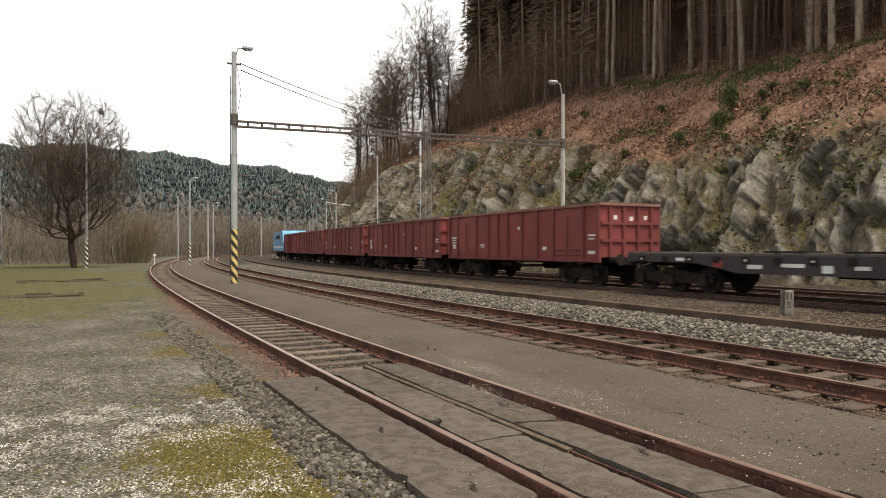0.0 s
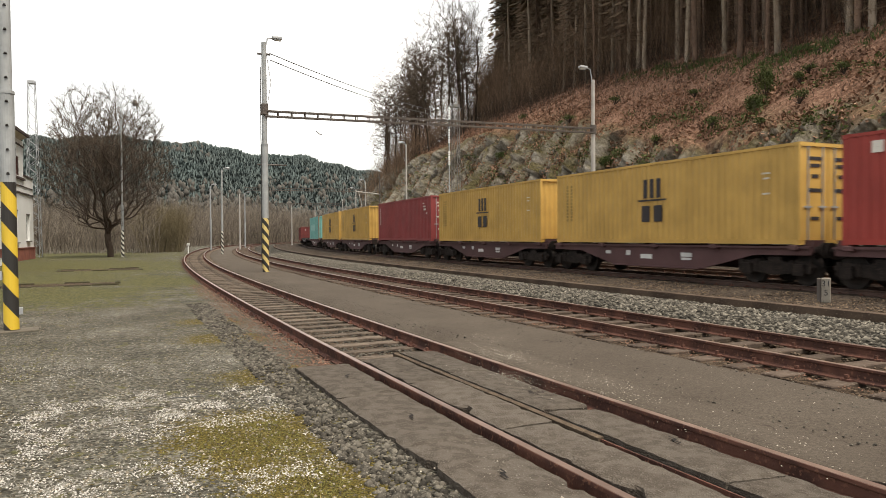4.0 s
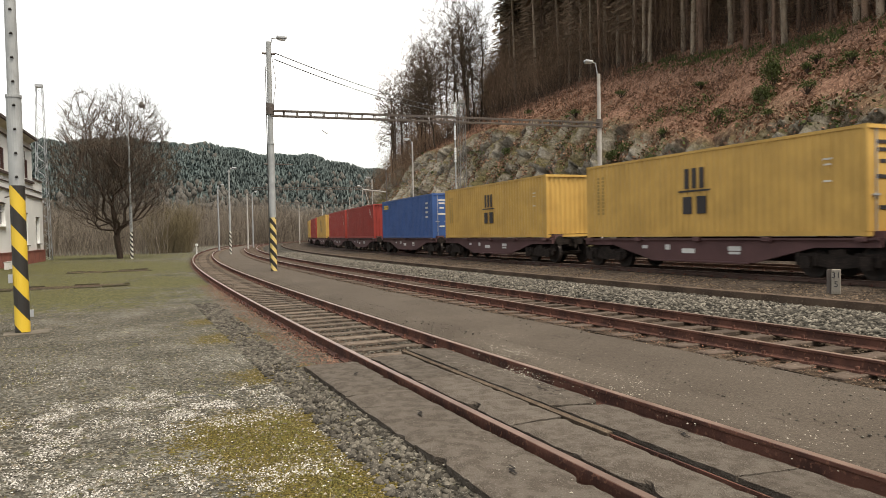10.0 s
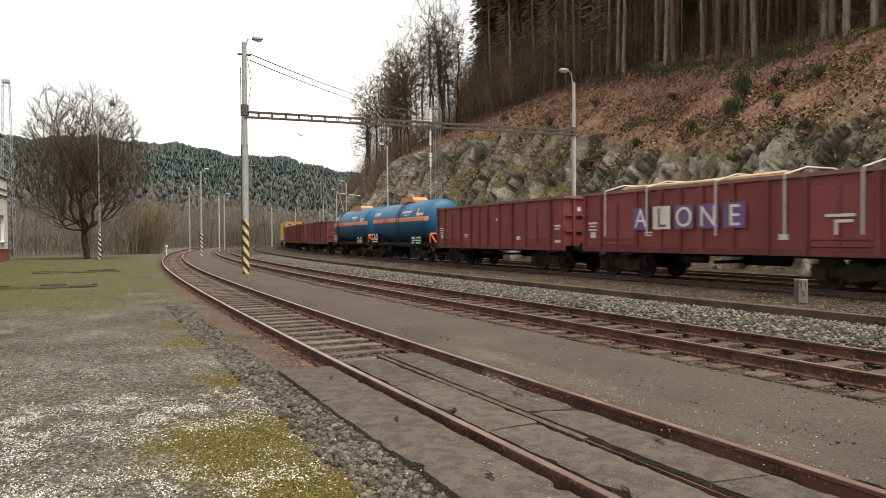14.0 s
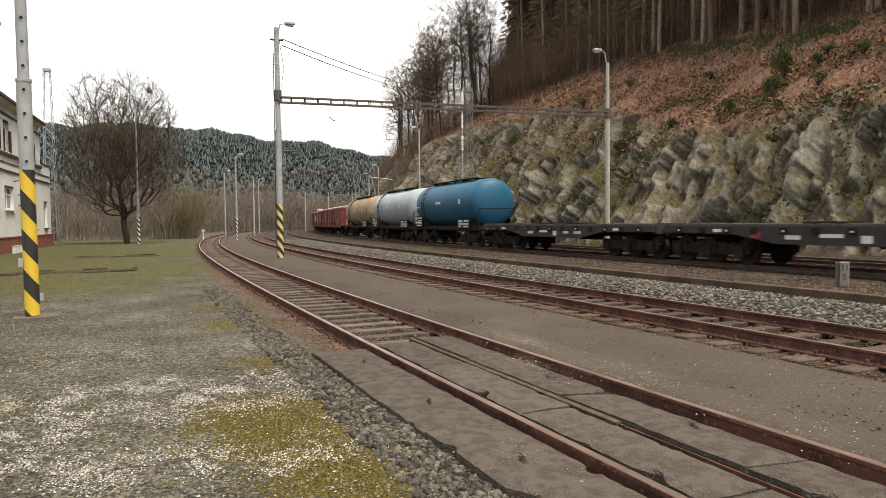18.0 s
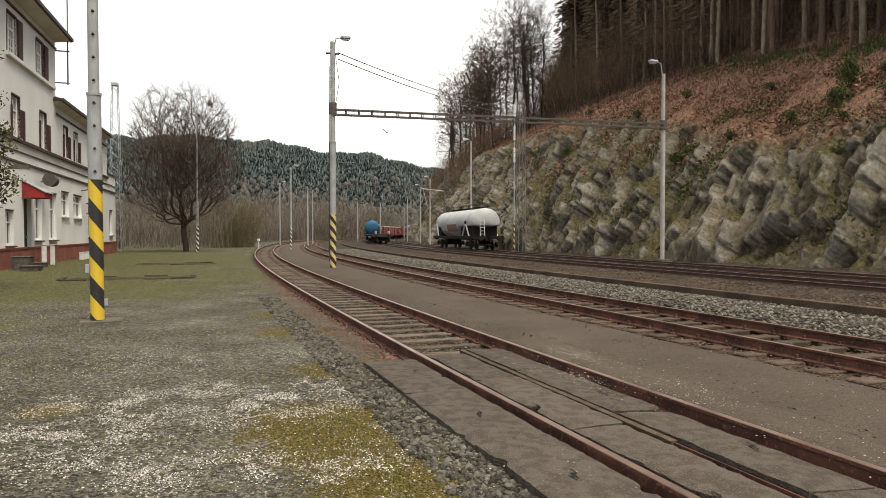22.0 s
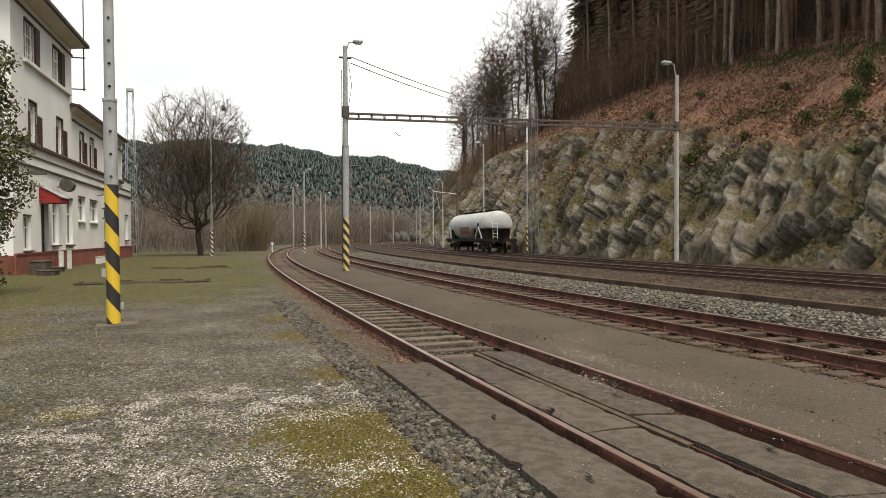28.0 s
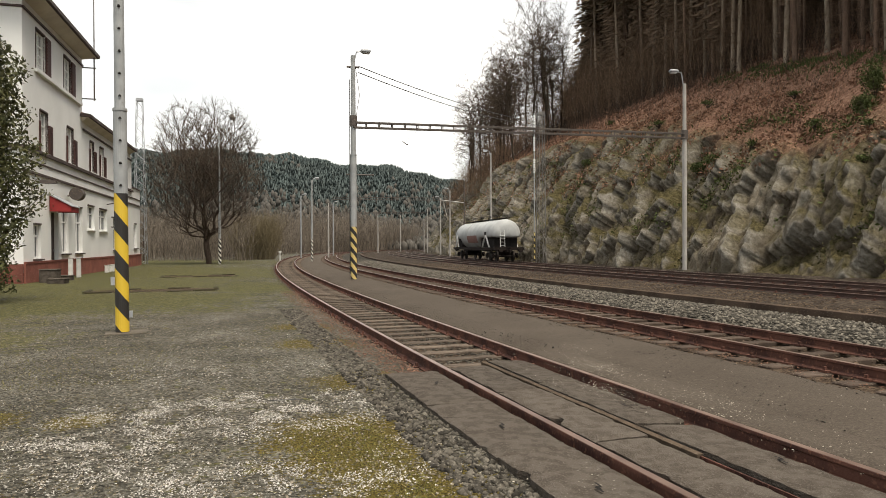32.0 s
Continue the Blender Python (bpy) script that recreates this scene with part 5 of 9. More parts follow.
    for d in (-1, 1):
        part("end_sill", bbox(-Wd + 0.16, Wd - 0.16, *sorted((d * (L - 0.1), d * L)), 0.02, 0.13), material, g)
        part("end_header", bbox(-Wd + 0.16, Wd - 0.16, *sorted((d * (L - 0.1), d * L)), H - 0.11, H - 0.005), material, g)
    for sx in (-1, 1):
        f = -1 if sx < 0 else 1
        if mark == "m":
            # a dark emblem of plain blocks: three uprights, a flat band, two squares
            e = [(k, 1.97, 0.2, 0.68) for k in (-0.34, 0.0, 0.34)]
            e += [(0.0, 1.55, 1.45, 0.06), (-0.32, 1.07, 0.42, 0.58), (0.32, 1.07, 0.42, 0.58)]
            bars(g, sx * (Wd - 0.004), [(y * -f if sx < 0 else -y * f, z, a, h) for y, z, a, h in e], M_NAVY, 0.01)
            code = [(4.95 + c, 2.35 - 0.14 * k, 0.12, 0.1) for k in range(11) for c in (0.0, 0.3)]
            bars(g, sx * (Wd - 0.005), code, paint("faint_code_paint", (0.30, 0.20, 0.06)), 0.008)
            bars(g, sx * (Wd - 0.006), [(-4.9, 2.1, 0.28, 0.05), (-4.9, 1.95, 0.2, 0.05), (-4.9, 1.5, 0.25, 0.05)], M_GOLDMARK, 0.01)
        elif mark == "tall":
            e = [(5.45, 2.45 - 0.33 * k, 0.2, 0.05) for k in range(4)] + [(5.45, 2.25 - 0.33 * k, 0.2, 0.05) for k in range(4)] + [(5.54, 2.35 - 0.33 * k, 0.05, 0.2) for k in range(4)]
            bars(g, sx * (Wd - 0.005), e, M_GOLDMARK, 0.01)
            bars(g, sx * (Wd - 0.006), [(-4.6, 2.45, 0.3, 0.08), (-4.75, 2.25, 0.5, 0.08), (-4.85, 2.05, 0.4, 0.12), (-5.2, 1.8, 0.2, 0.08)], M_GOLDMARK, 0.01)
        elif mark == "band":
            bars(g, sx * (Wd - 0.005), [(4.9, 2.4, 1.2, 0.3)], M_YELP, 0.01)
            bars(g, sx * (Wd - 0.007), [(5.2, 2.4, 0.34, 0.1), (4.6, 2.4, 0.34, 0.1), (5.0, 2.1, 0.6, 0.06)], M_NAVY, 0.016)
            bars(g, sx * (Wd - 0.006), [(-4.9, 2.3 - 0.3 * k, 0.5, 0.12) for k in range(4)], M_GOLDMARK, 0.01)
        elif mark == "faint":
            bars(g, sx * (Wd - 0.006), [(0.9, 1.5, 5.4, 0.9)], paint("faded_patch_paint", (0.21, 0.45, 0.405)), 0.006)
            bars(g, sx * (Wd - 0.005), [(3.2 - 0.55 * k, 1.5, 0.3, 0.55) for k in range(9)], paint("faded_letter_paint", (0.27, 0.5, 0.455)), 0.009)
        else:
            bars(g, sx * (Wd - 0.005), [(5.1, 2.5, 0.3, 0.3), (-4.9, 2.2, 0.22, 0.09), (-4.9, 1.95, 0.22, 0.09), (-5.0, 1.5, 0.16, 0.3)], M_GOLDMARK, 0.01)
    return g


def curved(sx, q, cz, y0, y1, a0, a1, n=4):
    """A painted field that follows the barrel, from the angle a0 to a1 above its middle."""
    bm = bmesh.new()
    rows = [[bm.verts.new((sx * q * math.cos(a0 + (a1 - a0) * i / n), y, cz + q * math.sin(a0 + (a1 - a0) * i / n))) for i in range(n + 1)] for y in (y0, y1)]
    for i in range(n):
        bm.faces.new((rows[0][i], rows[1][i], rows[1][i + 1], rows[0][i + 1]))
    return bm


def tank_wagon(label, material, half=6.55, r=1.38, cz=2.5, band=None, dome=None, ribs=0, panel=True, ladder=2.9):
    g = thing("tank_wagon", label, "tank wagon", "tank wagons of the train")
    hb = half - 0.75
    prof = [(-hb, 0.25), (-hb + 0.05, r * 0.55), (-hb + 0.16, r * 0.8), (-hb + 0.34, r * 0.95), (-hb + 0.55, r), (hb - 0.55, r), (hb - 0.34, r * 0.95), (hb - 0.16, r * 0.8), (hb - 0.05, r * 0.55), (hb, 0.25)]
    part("barrel", lathe_y(bmesh.new(), prof, 36, cz), material, g, smooth=True)
    for k in range(ribs):
        y = -hb + 0.9 + k * (2 * hb - 1.8) / (ribs - 1)
        part("barrel_ring", lathe_y(bmesh.new(), [(y - 0.16, r + 0.004), (y - 0.1, r + 0.05), (y + 0.1, r + 0.05), (y + 0.16, r + 0.004)], 36, cz), material, g, smooth=True)
    if band:
        for sx in (-1, 1):
            bm = bmesh.new()
            n = 6
            rows = []
            for yy, q in prof[2:8]:
                lim = [0.02 + 0.2 * i / n for i in range(n + 1)]
                rows.append([bm.verts.new((sx * math.sqrt(max(0.01, (q + 0.006) ** 2 - (r * math.sin(a)) ** 2)), yy, cz + r * math.sin(a))) for a in lim])
            for u, w in zip(rows, rows[1:]):
                for i in range(n):
                    bm.faces.new((u[i], w[i], w[i + 1], u[i + 1]))
            part("colour_band", bm, band, g, "orange stripe along the barrel")
            part("warning_panel", curved(sx, r + 0.012, cz, 1.4, 2.5, 0.03, 0.2), M_ORANGED, g, "strong orange panel")
            part("name_field", curved(sx, r + 0.008, cz, 3.55, 4.85, 0.42, 0.6), M_PANEL, g, "white lettering field")
            for k in range(5):
                part("marking", curved(sx, r + 0.014, cz, 3.66 + 0.23 * k, 3.8 + 0.23 * k, 0.45, 0.57), M_TANKB, g)
            part("name_field", curved(sx, r + 0.007, cz, -3.0, -0.9, 0.36, 0.62), M_TANKBD, g, "darker blue oval field")
            for k in range(6):
                part("marking", curved(sx, r + 0.014, cz, -2.7 + 0.28 * k, -2.5 + 0.28 * k, 0.43, 0.54), M_PANEL, g)
            for k in range(5):
                part("marking", curved(sx, r + 0.01, cz, -5.0 + 0.22 * k, -4.84 + 0.22 * k, 0.26, 0.38), M_PANEL, g)
            part("marking", curved(sx, r + 0.01, cz, -4.0, -3.8, 0.3, 0.62), M_ORANGE, g)
            part("marking", curved(sx, r + 0.01, cz, -2.6, -1.6, 0.31, 0.35), M_PANEL, g)
    else:
        for sx in (-1, 1):
            bars(g, sx * (r + 0.002), [(0.4, cz + 0.1, 0.9, 0.16), (-3.2, cz + 0.1, 0.3, 0.3), (4.3, cz - 0.1, 0.8, 0.08)], M_PANEL if material is not M_TAN else M_GOLDMARK, 0.012)
    if dome:
        bm = bmesh.new()
        fishbelly(bm, -0.5, 0.5, [(-1.3, cz + r - 0.05), (-1.3, cz + r + 0.12), (-0.9, cz + r + 0.3), (1.1, cz + r + 0.36), (1.4, cz + r + 0.1), (1.4, cz + r - 0.05)])
        bmesh.ops.recalc_face_normals(bm, faces=bm.faces[:])
        part("dome_cover", bm, dome, g, "orange sun shield over the manhole")
    else:
        bm = bmesh.new()
        tube(bm, (0, 0.3, cz + r - 0.06), (0, 0.3, cz + r + 0.22), 0.32, 0.3, 16)
        part("manhole", bm, material, g)
    bm = bmesh.new()
    for x in (-0.42, 0.42):
        box(bm, x - 0.2, x + 0.2, -3.6, 3.6, cz + r + 0.06, cz + r + 0.09)
    for y in (-3.5, -1.7, 1.7, 3.5):
        box(bm, -0.6, 0.6, y - 0.03, y + 0.03, cz + r - 0.06, cz + r + 0.06)
    if dome:
        bm.free()
    else:
        part("walkway", bm, M_BOGIE, g)
    for sx in (-1, 1):
        bm = bmesh.new()
        for yy in (ladder, ladder + 0.45):
            prev = None
            for k in range(7):
                a = -0.35 + k * 0.28
                p = (sx * (r + 0.12) * math.cos(a), yy, cz + (r + 0.12) * math.sin(a))
                if prev:
                    tube(bm, prev, p, 0.022, 0.022, 6)
                prev = p
            tube(bm, (sx * (r + 0.1), yy, 1.1), (sx * (r + 0.12) * math.cos(-0.35), yy, cz + (r + 0.12) * math.sin(-0.35)), 0.022, 0.022, 6)
        for k in range(10):
            a = -0.9 + k * 0.2
            p = (sx * (r + 0.12) * max(math.cos(a), 0.75 if a < 0 else 0), ladder, cz + (r + 0.12) * math.sin(a))
            tube(bm, p, (p[0], ladder + 0.45, p[2]), 0.018, 0.018, 6)
        part("ladder", bm, M_BOGIE, g)
        x0, x1 = sorted((sx * 1.12, sx * 1.22))
        part("sole_bar", bbox(x0, x1, -half + 0.6, half - 0.6, 0.98, 1.2), M_BOGIE, g)
        if panel:
            bm = bmesh.new()
            box(bm, *sorted((sx * 1.3, sx * 1.32)), half - 2.3, half - 0.7, 1.12, 1.86)
            box(bm, *sorted((sx * 1.3, sx * 1.32)), -half + 1.5, -half + 3.4, 1.05, 1.62)
            p = part("marking_panel", bm, M_BOGIE, g)
            bars(p, sx * 1.322, [(half - 2.0, 1.74, 0.4, 0.12), (half - 1.45, 1.72, 0.3, 0.14), (half - 0.95, 1.7, 0.3, 0.18), (half - 2.0, 1.56, 0.42, 0.08), (half - 1.5, 1.54, 0.36, 0.1), (half - 1.75, 1.4, 0.8, 0.1), (half - 1.0, 1.42, 0.36, 0.16), (half - 1.55, 1.22, 1.1, 0.09)], M_PANEL)
            bars(p, sx * 1.323, [(-half + 2.0, 1.5, 0.7, 0.1), (-half + 2.9, 1.48, 0.6, 0.12), (-half + 2.4, 1.32, 1.5, 0.08), (-half + 2.1, 1.17, 0.8, 0.08), (-half + 3.0, 1.17, 0.4, 0.1)], M_PANEL)
            if band:
                bars(p, sx * 1.324, [(half - 2.2, 1.33, 0.2, 0.2)], M_ORANGED)
    bm = bmesh.new()
    box(bm, -0.2, 0.2, -half + 0.6, half - 0.6, 0.85, 1.1)
    for y in (-half + 0.65, -3.6, 3.6, half - 0.65):
        box(bm, -1.15, 1.15, y - 0.1, y + 0.1, 0.95, 1.18)
    tube(bm, (0.7, -1.0, 0.7), (0.7, 0.6, 0.7), 0.2, 0.2, 10)
    tube(bm, (-0.95, -0.5, 0.85), (-0.8, -0.5, cz - r + 0.1), 0.1, 0.1, 8)
    part("underframe", bm, M_BOGIE, g)
    for y in (-3.9, 3.9):
        bm = bmesh.new()
        fishbelly(bm, -1.1, 1.1, [(y - 0.5, 1.18), (y - 0.3, cz - r * 0.65), (y + 0.3, cz - r * 0.65), (y + 0.5, 1.18)])
        bmesh.ops.recalc_face_normals(bm, faces=bm.faces[:])
        part("saddle", bm, M_BOGIE, g)
        bogie(g, y)
    bm = bmesh.new()
    zr, rr = (1.72, 0.06) if band else (2.2, 0.025)
    for x in (-1.1, 1.1):
        tube(bm, (x, -half + 0.62, 1.0), (x, -half + 0.62, zr), rr, rr, 6)
        if band:
            tube(bm, (x, -half + 0.62, zr), (x * 0.75, -half + 0.3, 1.15), rr, rr, 6)
    tube(bm, (-1.1, -half + 0.62, zr), (1.1, -half + 0.62, zr), rr, rr, 6)
    part("end_railing", bm, M_ORANGED if band else M_BOGIE, g)
    ends(g, half)
    return g


def hopper_wagon(label):
    """A white powder wagon: a barrel cut away below at its ends."""
    g = thing("hopper_wagon", label, "hopper wagon")
    r, cz, hb = 1.32, 2.36, 7.2
    prof = [(-hb, 0.3), (-hb + 0.08, r * 0.6), (-hb + 0.25, r * 0.86), (-hb + 0.5, r * 0.98), (-hb + 0.8, r), (-4.0, r), (-2.6, r), (-1.9, r), (0, r), (4.4, r), (5.0, r), (hb - 0.8, r), (hb - 0.5, r * 0.98), (hb - 0.25, r * 0.86), (hb - 0.08, r * 0.6), (hb, 0.3)]
    bm = lathe_y(bmesh.new(), prof, 44, cz)
    for v in bm.verts:
        if v.co.z < cz - 0.2 and (v.co.y < -2.2 or v.co.y > 4.8):
            v.co.z = cz - 0.2 + (v.co.z - cz + 0.2) * 0.1
    part("barrel", bm, M_TANKW, g, smooth=True)
    for y in (-2.9, 2.0):
        part("barrel_ring", lathe_y(bmesh.new(), [(y - 0.05, r + 0.003), (y - 0.03, r + 0.03), (y + 0.03, r + 0.03), (y + 0.05, r + 0.003)], 44, cz) if y > 0 else bbox(-0.3, 0.3, y - 0.3, y + 0.3, cz + r - 0.05, cz + r + 0.16, 0.03), M_TANKW, g)
    m_rust = paint("rust_brown_panel", (0.24, 0.13, 0.11), 0.7)
    for sx in (-1, 1):
        # a rust patch that follows the barrel
        n = 7
        rings = [[(sx * (r + 0.012) * math.cos(t), y, cz - (r + 0.012) * math.sin(t)) for t in [0.02 + 0.55 * i / n for i in range(n + 1)]] for y in (-1.7, 2.1)]
        verts = rings[0] + rings[1]
        raw("rust_panel", verts, [(i, i + 1, n + 2 + i, n + 1 + i) for i in range(n)], m_rust, g, "rust-brown patch on the barrel")
        x0, x1 = sorted((sx * 1.2, sx * 1.36))
        part("sole_bar", bbox(x0, x1, -7.6, 7.6, 1.0, 1.22), M_BOGIE, g)
        for yy in (-5.9, -3.7):
            part("support_strut", tube(bmesh.new(), (sx * 1.3, yy, 1.22), (sx * 1.32, -4.8, 2.4), 0.07, 0.07, 8), M_WHITE, g, "white strut")
        part("strut_head", bbox(*sorted((sx * 1.25, sx * 1.4)), -5.0, -4.6, 2.3, 2.6, 0.02), M_BLACK, g)
        for yy in (5.4, 6.6):
            part("support_strut", tube(bmesh.new(), (sx * 1.3, yy, 1.22), (sx * 1.32, 6.0, 2.4), 0.07, 0.07, 8), M_WHITE, g, "white strut")
    for d in (-1, 1):
        # dark box added as the shade under the cut-away barrel end
        part("belly_shade_block", bbox(-1.05, 1.05, *((-6.6, -2.4) if d < 0 else (4.9, 6.4)), 1.24, 2.2), M_DARK, g)
        bm = bmesh.new()
        for x in (-0.75, -0.35):
            tube(bm, (x, d * 7.5, 1.2), (x, d * 7.35, 2.7), 0.025, 0.025, 6)
        for k in range(5):
            z = 1.4 + 0.28 * k
            tube(bm, (-0.75, d * (7.5 - 0.07 * (z - 1.2)), z), (-0.35, d * (7.5 - 0.07 * (z - 1.2)), z), 0.02, 0.02, 6)
        part("ladder", bm, M_WHITE, g, "white ladder")
    bm = bmesh.new()
    box(bm, -0.35, 0.35, -6, 6, cz + r + 0.08, cz + r + 0.12)
    for x in (-0.35, 0.35):
        tube(bm, (x, -6, cz + r + 0.4), (x, 6, cz + r + 0.4), 0.02, 0.02, 6)
        for y in (-6, -3, 0, 3, 6):
            tube(bm, (x, y, cz + r - 0.03), (x, y, cz + r + 0.4), 0.02, 0.02, 6)
    part("walkway", bm, M_BOGIE, g)
    bm = bmesh.new()
    box(bm, -0.25, 0.25, -7.6, 7.6, 0.85, 1.2)
    for y in (-7.5, -5.4, 5.4, 7.5):
        box(bm, -1.25, 1.25, y - 0.1, y + 0.1, 0.98, 1.24)
    part("underframe", bm, M_BOGIE, g)
    for y in (-5.4, 5.4):
        bogie(g, y)
    ends(g, 8.1)
    return g


def locomotive(label):
    g = thing("electric_locomotive", label, "locomotive")
    bm = bmesh.new()
    fishbelly(bm, -1.48, 1.48, [(-8.0, 1.1), (-8.15, 2.2), (-7.7, 3.4), (-7.2, 3.75), (7.2, 3.75), (7.7, 3.4), (8.15, 2.2), (8.0, 1.1)])
    bmesh.ops.recalc_face_normals(bm, faces=bm.faces[:])
    body = part("body", bm, M_LOCO, g)
    for d in (-1, 1):
        part("windscreen", bbox(-1.2, 1.2, *sorted((d * 7.9, d * 8.12)), 2.45, 3.2), M_LOCOG, g)
        for sx in (-1, 1):
            part("cab_window", bbox(*sorted((sx * 1.47, sx * 1.49)), d * 6.6 - 0.4, d * 6.6 + 0.4, 2.4, 3.1), M_LOCOG, g)
            part("headlight", bbox(sx * 0.95 - 0.15, sx * 0.95 + 0.15, *sorted((d * 8.05, d * 8.18)), 1.6, 1.85), M_LAMP, g)
    for sx in (-1, 1):
        part("side_stripe", bbox(*sorted((sx * 1.481, sx * 1.487)), -7.9, 7.9, 1.5, 1.75), M_WHITE, g)
        part("side_grille", bbox(*sorted((sx * 1.481, sx * 1.49)), -3.5, 3.5, 2.7, 3.2), M_BOGIE, g)
    for y in (-4.6, 4.6):
        bm = bmesh.new()
        box(bm, -0.7, 0.7, y - 0.9, y + 0.9, 3.76, 3.9)
        for x in (-0.5, 0.5):
            tube(bm, (x, y - 0.8, 3.9), (x * 0.8, y + 0.7, 4.5), 0.03, 0.03, 6)
            tube(bm, (x * 0.8, y + 0.7, 4.5), (x, y - 0.4, 5.2 if y > 0 else 4.62), 0.03, 0.03, 6)
        tube(bm, (-0.9, y - 0.4, 5.2 if y > 0 else 4.62), (0.9, y - 0.4, 5.2 if y > 0 else 4.62), 0.03, 0.03, 6)
        part("pantograph", bm, M_BEAM, g)
        bogie(g, y, (-1.5, 1.5), 0.6)
    ends(g, 8.6)
    return g


# the make-up of the train: (kind, distance of its middle behind the tail of the first open wagons)
TRAIN = []


def add(ob, mid, z=0.0):
    TRAIN.append((ob, mid, z))
    return ob


eas = gondola("oxide-red open freight wagon with ribbed steel sides")
add(eas, -6.65)
for mid in (-20.25, -33.85, -47.45, -61.05, 249.9, 263.7, 277.9):
    add(copy_thing(eas, Matrix()), mid)
add(locomotive("light blue electric locomotive with a pantograph"), -76.6)
add(copy_thing(eas, Matrix()), 318.0)
easl = gondola("oxide-red open wagon heaped with logs under pale straps", load=True, graffiti=True)
add(easl, 331.8)
easm = gondola("oxide-red open wagon loaded with logs and lashed down", load=True)
add(easm, 345.5)
add(copy_thing(easm, Matrix()), 359.2)
flat = flat_wagon("empty dark flat wagon with a grey plank deck", 7.35)
add(flat, 8.1)
add(copy_thing(flat, Matrix()), 414.1)
last_flat = add(copy_thing(flat, Matrix()), 428.8)

for x in (-0.95, 0.95):
    lamp = part("tail_signal", bbox(x - 0.13, x + 0.13, -7.2, -7.1, 1.36, 1.78, 0.02), M_PANEL, last_flat, "white tail plate")
    for z in (1.47, 1.67):
        part("lens", tube(bmesh.new(), (x, -7.23, z), (x, -7.19, z), 0.07, 0.07, 10), M_RED, lamp)

BOXES = [
    (16.65, "faded turquoise container with rusty corner posts", M_TEAL, "faint", M_TEALP, False),
    (32.5, "warm yellow container with a dark emblem", M_YEL, "m", None, True),
    (46.1, "warm yellow container with a dark emblem", M_YEL, "m", None, False),
    (61.2, "maroon container with pale upright marking", M_MAROON, "tall", None, True),
    (74.6, "warm yellow container with a dark emblem", M_YEL, "m", None, False),
    (88.0, "warm yellow container with a dark emblem", M_YEL, "m", None, True),
    (101.3, "bright red container with small pale marks", M_RED, "", None, False),
    (114.6, "warm yellow container with a dark emblem", M_YEL, "m", None, True),
    (127.9, "warm yellow container with a dark emblem", M_YEL, "m", None, False),
    (142.3, "bright red container with small pale marks", M_RED, "", None, True),
    (156.7, "warm yellow container with a dark emblem", M_YEL, "m", None, False),
    (172.2, "bright red container with a door covered in marks", M_RED, "", None, True),
    (185.5, "bright red container with pale upright marking", M_RED, "tall", None, False),
    (200.6, "deep blue container with a yellow name band", M_BLUEC, "band", None, True),
    (214.9, "warm yellow container with a dark emblem", M_YEL, "m", None, False),
    (230.1, "warm yellow container with a dark emblem", M_YEL, "m", None, True),
]
platform = {}
first_box = {}
for i, (front, label, material, mark, post, back) in enumerate(BOXES):
    half = 6.6
    if half not in platform:
        platform[half] = container_wagon("maroon container flat wagon with tapered side beams", half)
        wag = platform[half]
    else:
        wag = copy_thing(platform[half], Matrix())
    add(wag, front + 6.03)
    key = (label, back)
    if key in first_box:
        bx = copy_thing(first_box[key], Matrix())
    else:
        bx = first_box[key] = container(label, material, mark, post, back)
    add(bx, front + 6.03, 1.17)

tank_a = tank_wagon("glossy blue gas tank wagon with an orange stripe", M_TANKB, 6.2, band=M_ORANGE, dome=M_ORANGE)
add(tank_a, 291.7)
tank_b = tank_wagon("blue gas tank wagon with an orange stripe and ladder behind", M_TANKB, 6.2, band=M_ORANGE, dome=M_ORANGE, ladder=-0.9)
add(tank_b, 304.3)
add(tank_wagon("dirty tan tank wagon with ribbed barrel", M_TAN, 6.7, ribs=9), 374.6)
add(tank_wagon("pale grey tank wagon with a thin dark nameplate", M_TANKG, 6.5, r=1.42, cz=2.55), 388.3)
add(tank_wagon("dull blue tank wagon with a flat round end", M_TANKBD, 6.0, r=1.42, cz=2.56), 400.5)

hopper = hopper_wagon("white powder hopper wagon with rust patches, parked")
hopper.matrix_basis = on_line(HOPPER_S, T4, Z3 + 0.02)
SPEED, START = 23.4, 19.5


def train_pose(mid, z, t):
    s = START + SPEED * t - mid
    # a vehicle rides on its two bogies: the chord of the line
    a, b = at(LINE(s - 4.4), T3), at(LINE(s + 4.4), T3)
    th = math.degrees(math.atan2(-(b.x - a.x), b.y - a.y))
    c = (a + b) / 2
    return pose(c.x, c.y, Z3 + z, 0, 0, th)


# lengths along the main line against stations of the first siding
_lx, _ly = at_np(ST, np.full(len(ST), T3))
_run = np.concatenate([[0], np.cumsum(np.hypot(np.diff(_lx), np.diff(_ly)))])
_run -= np.interp(0, ST, _run)


def LINE(run):
    if run < _run[0]:
        return ST[0] + (run - _run[0])
    if run > _run[-1]:
        return ST[-1] + (run - _run[-1])
    return float(np.interp(run, _run, ST))


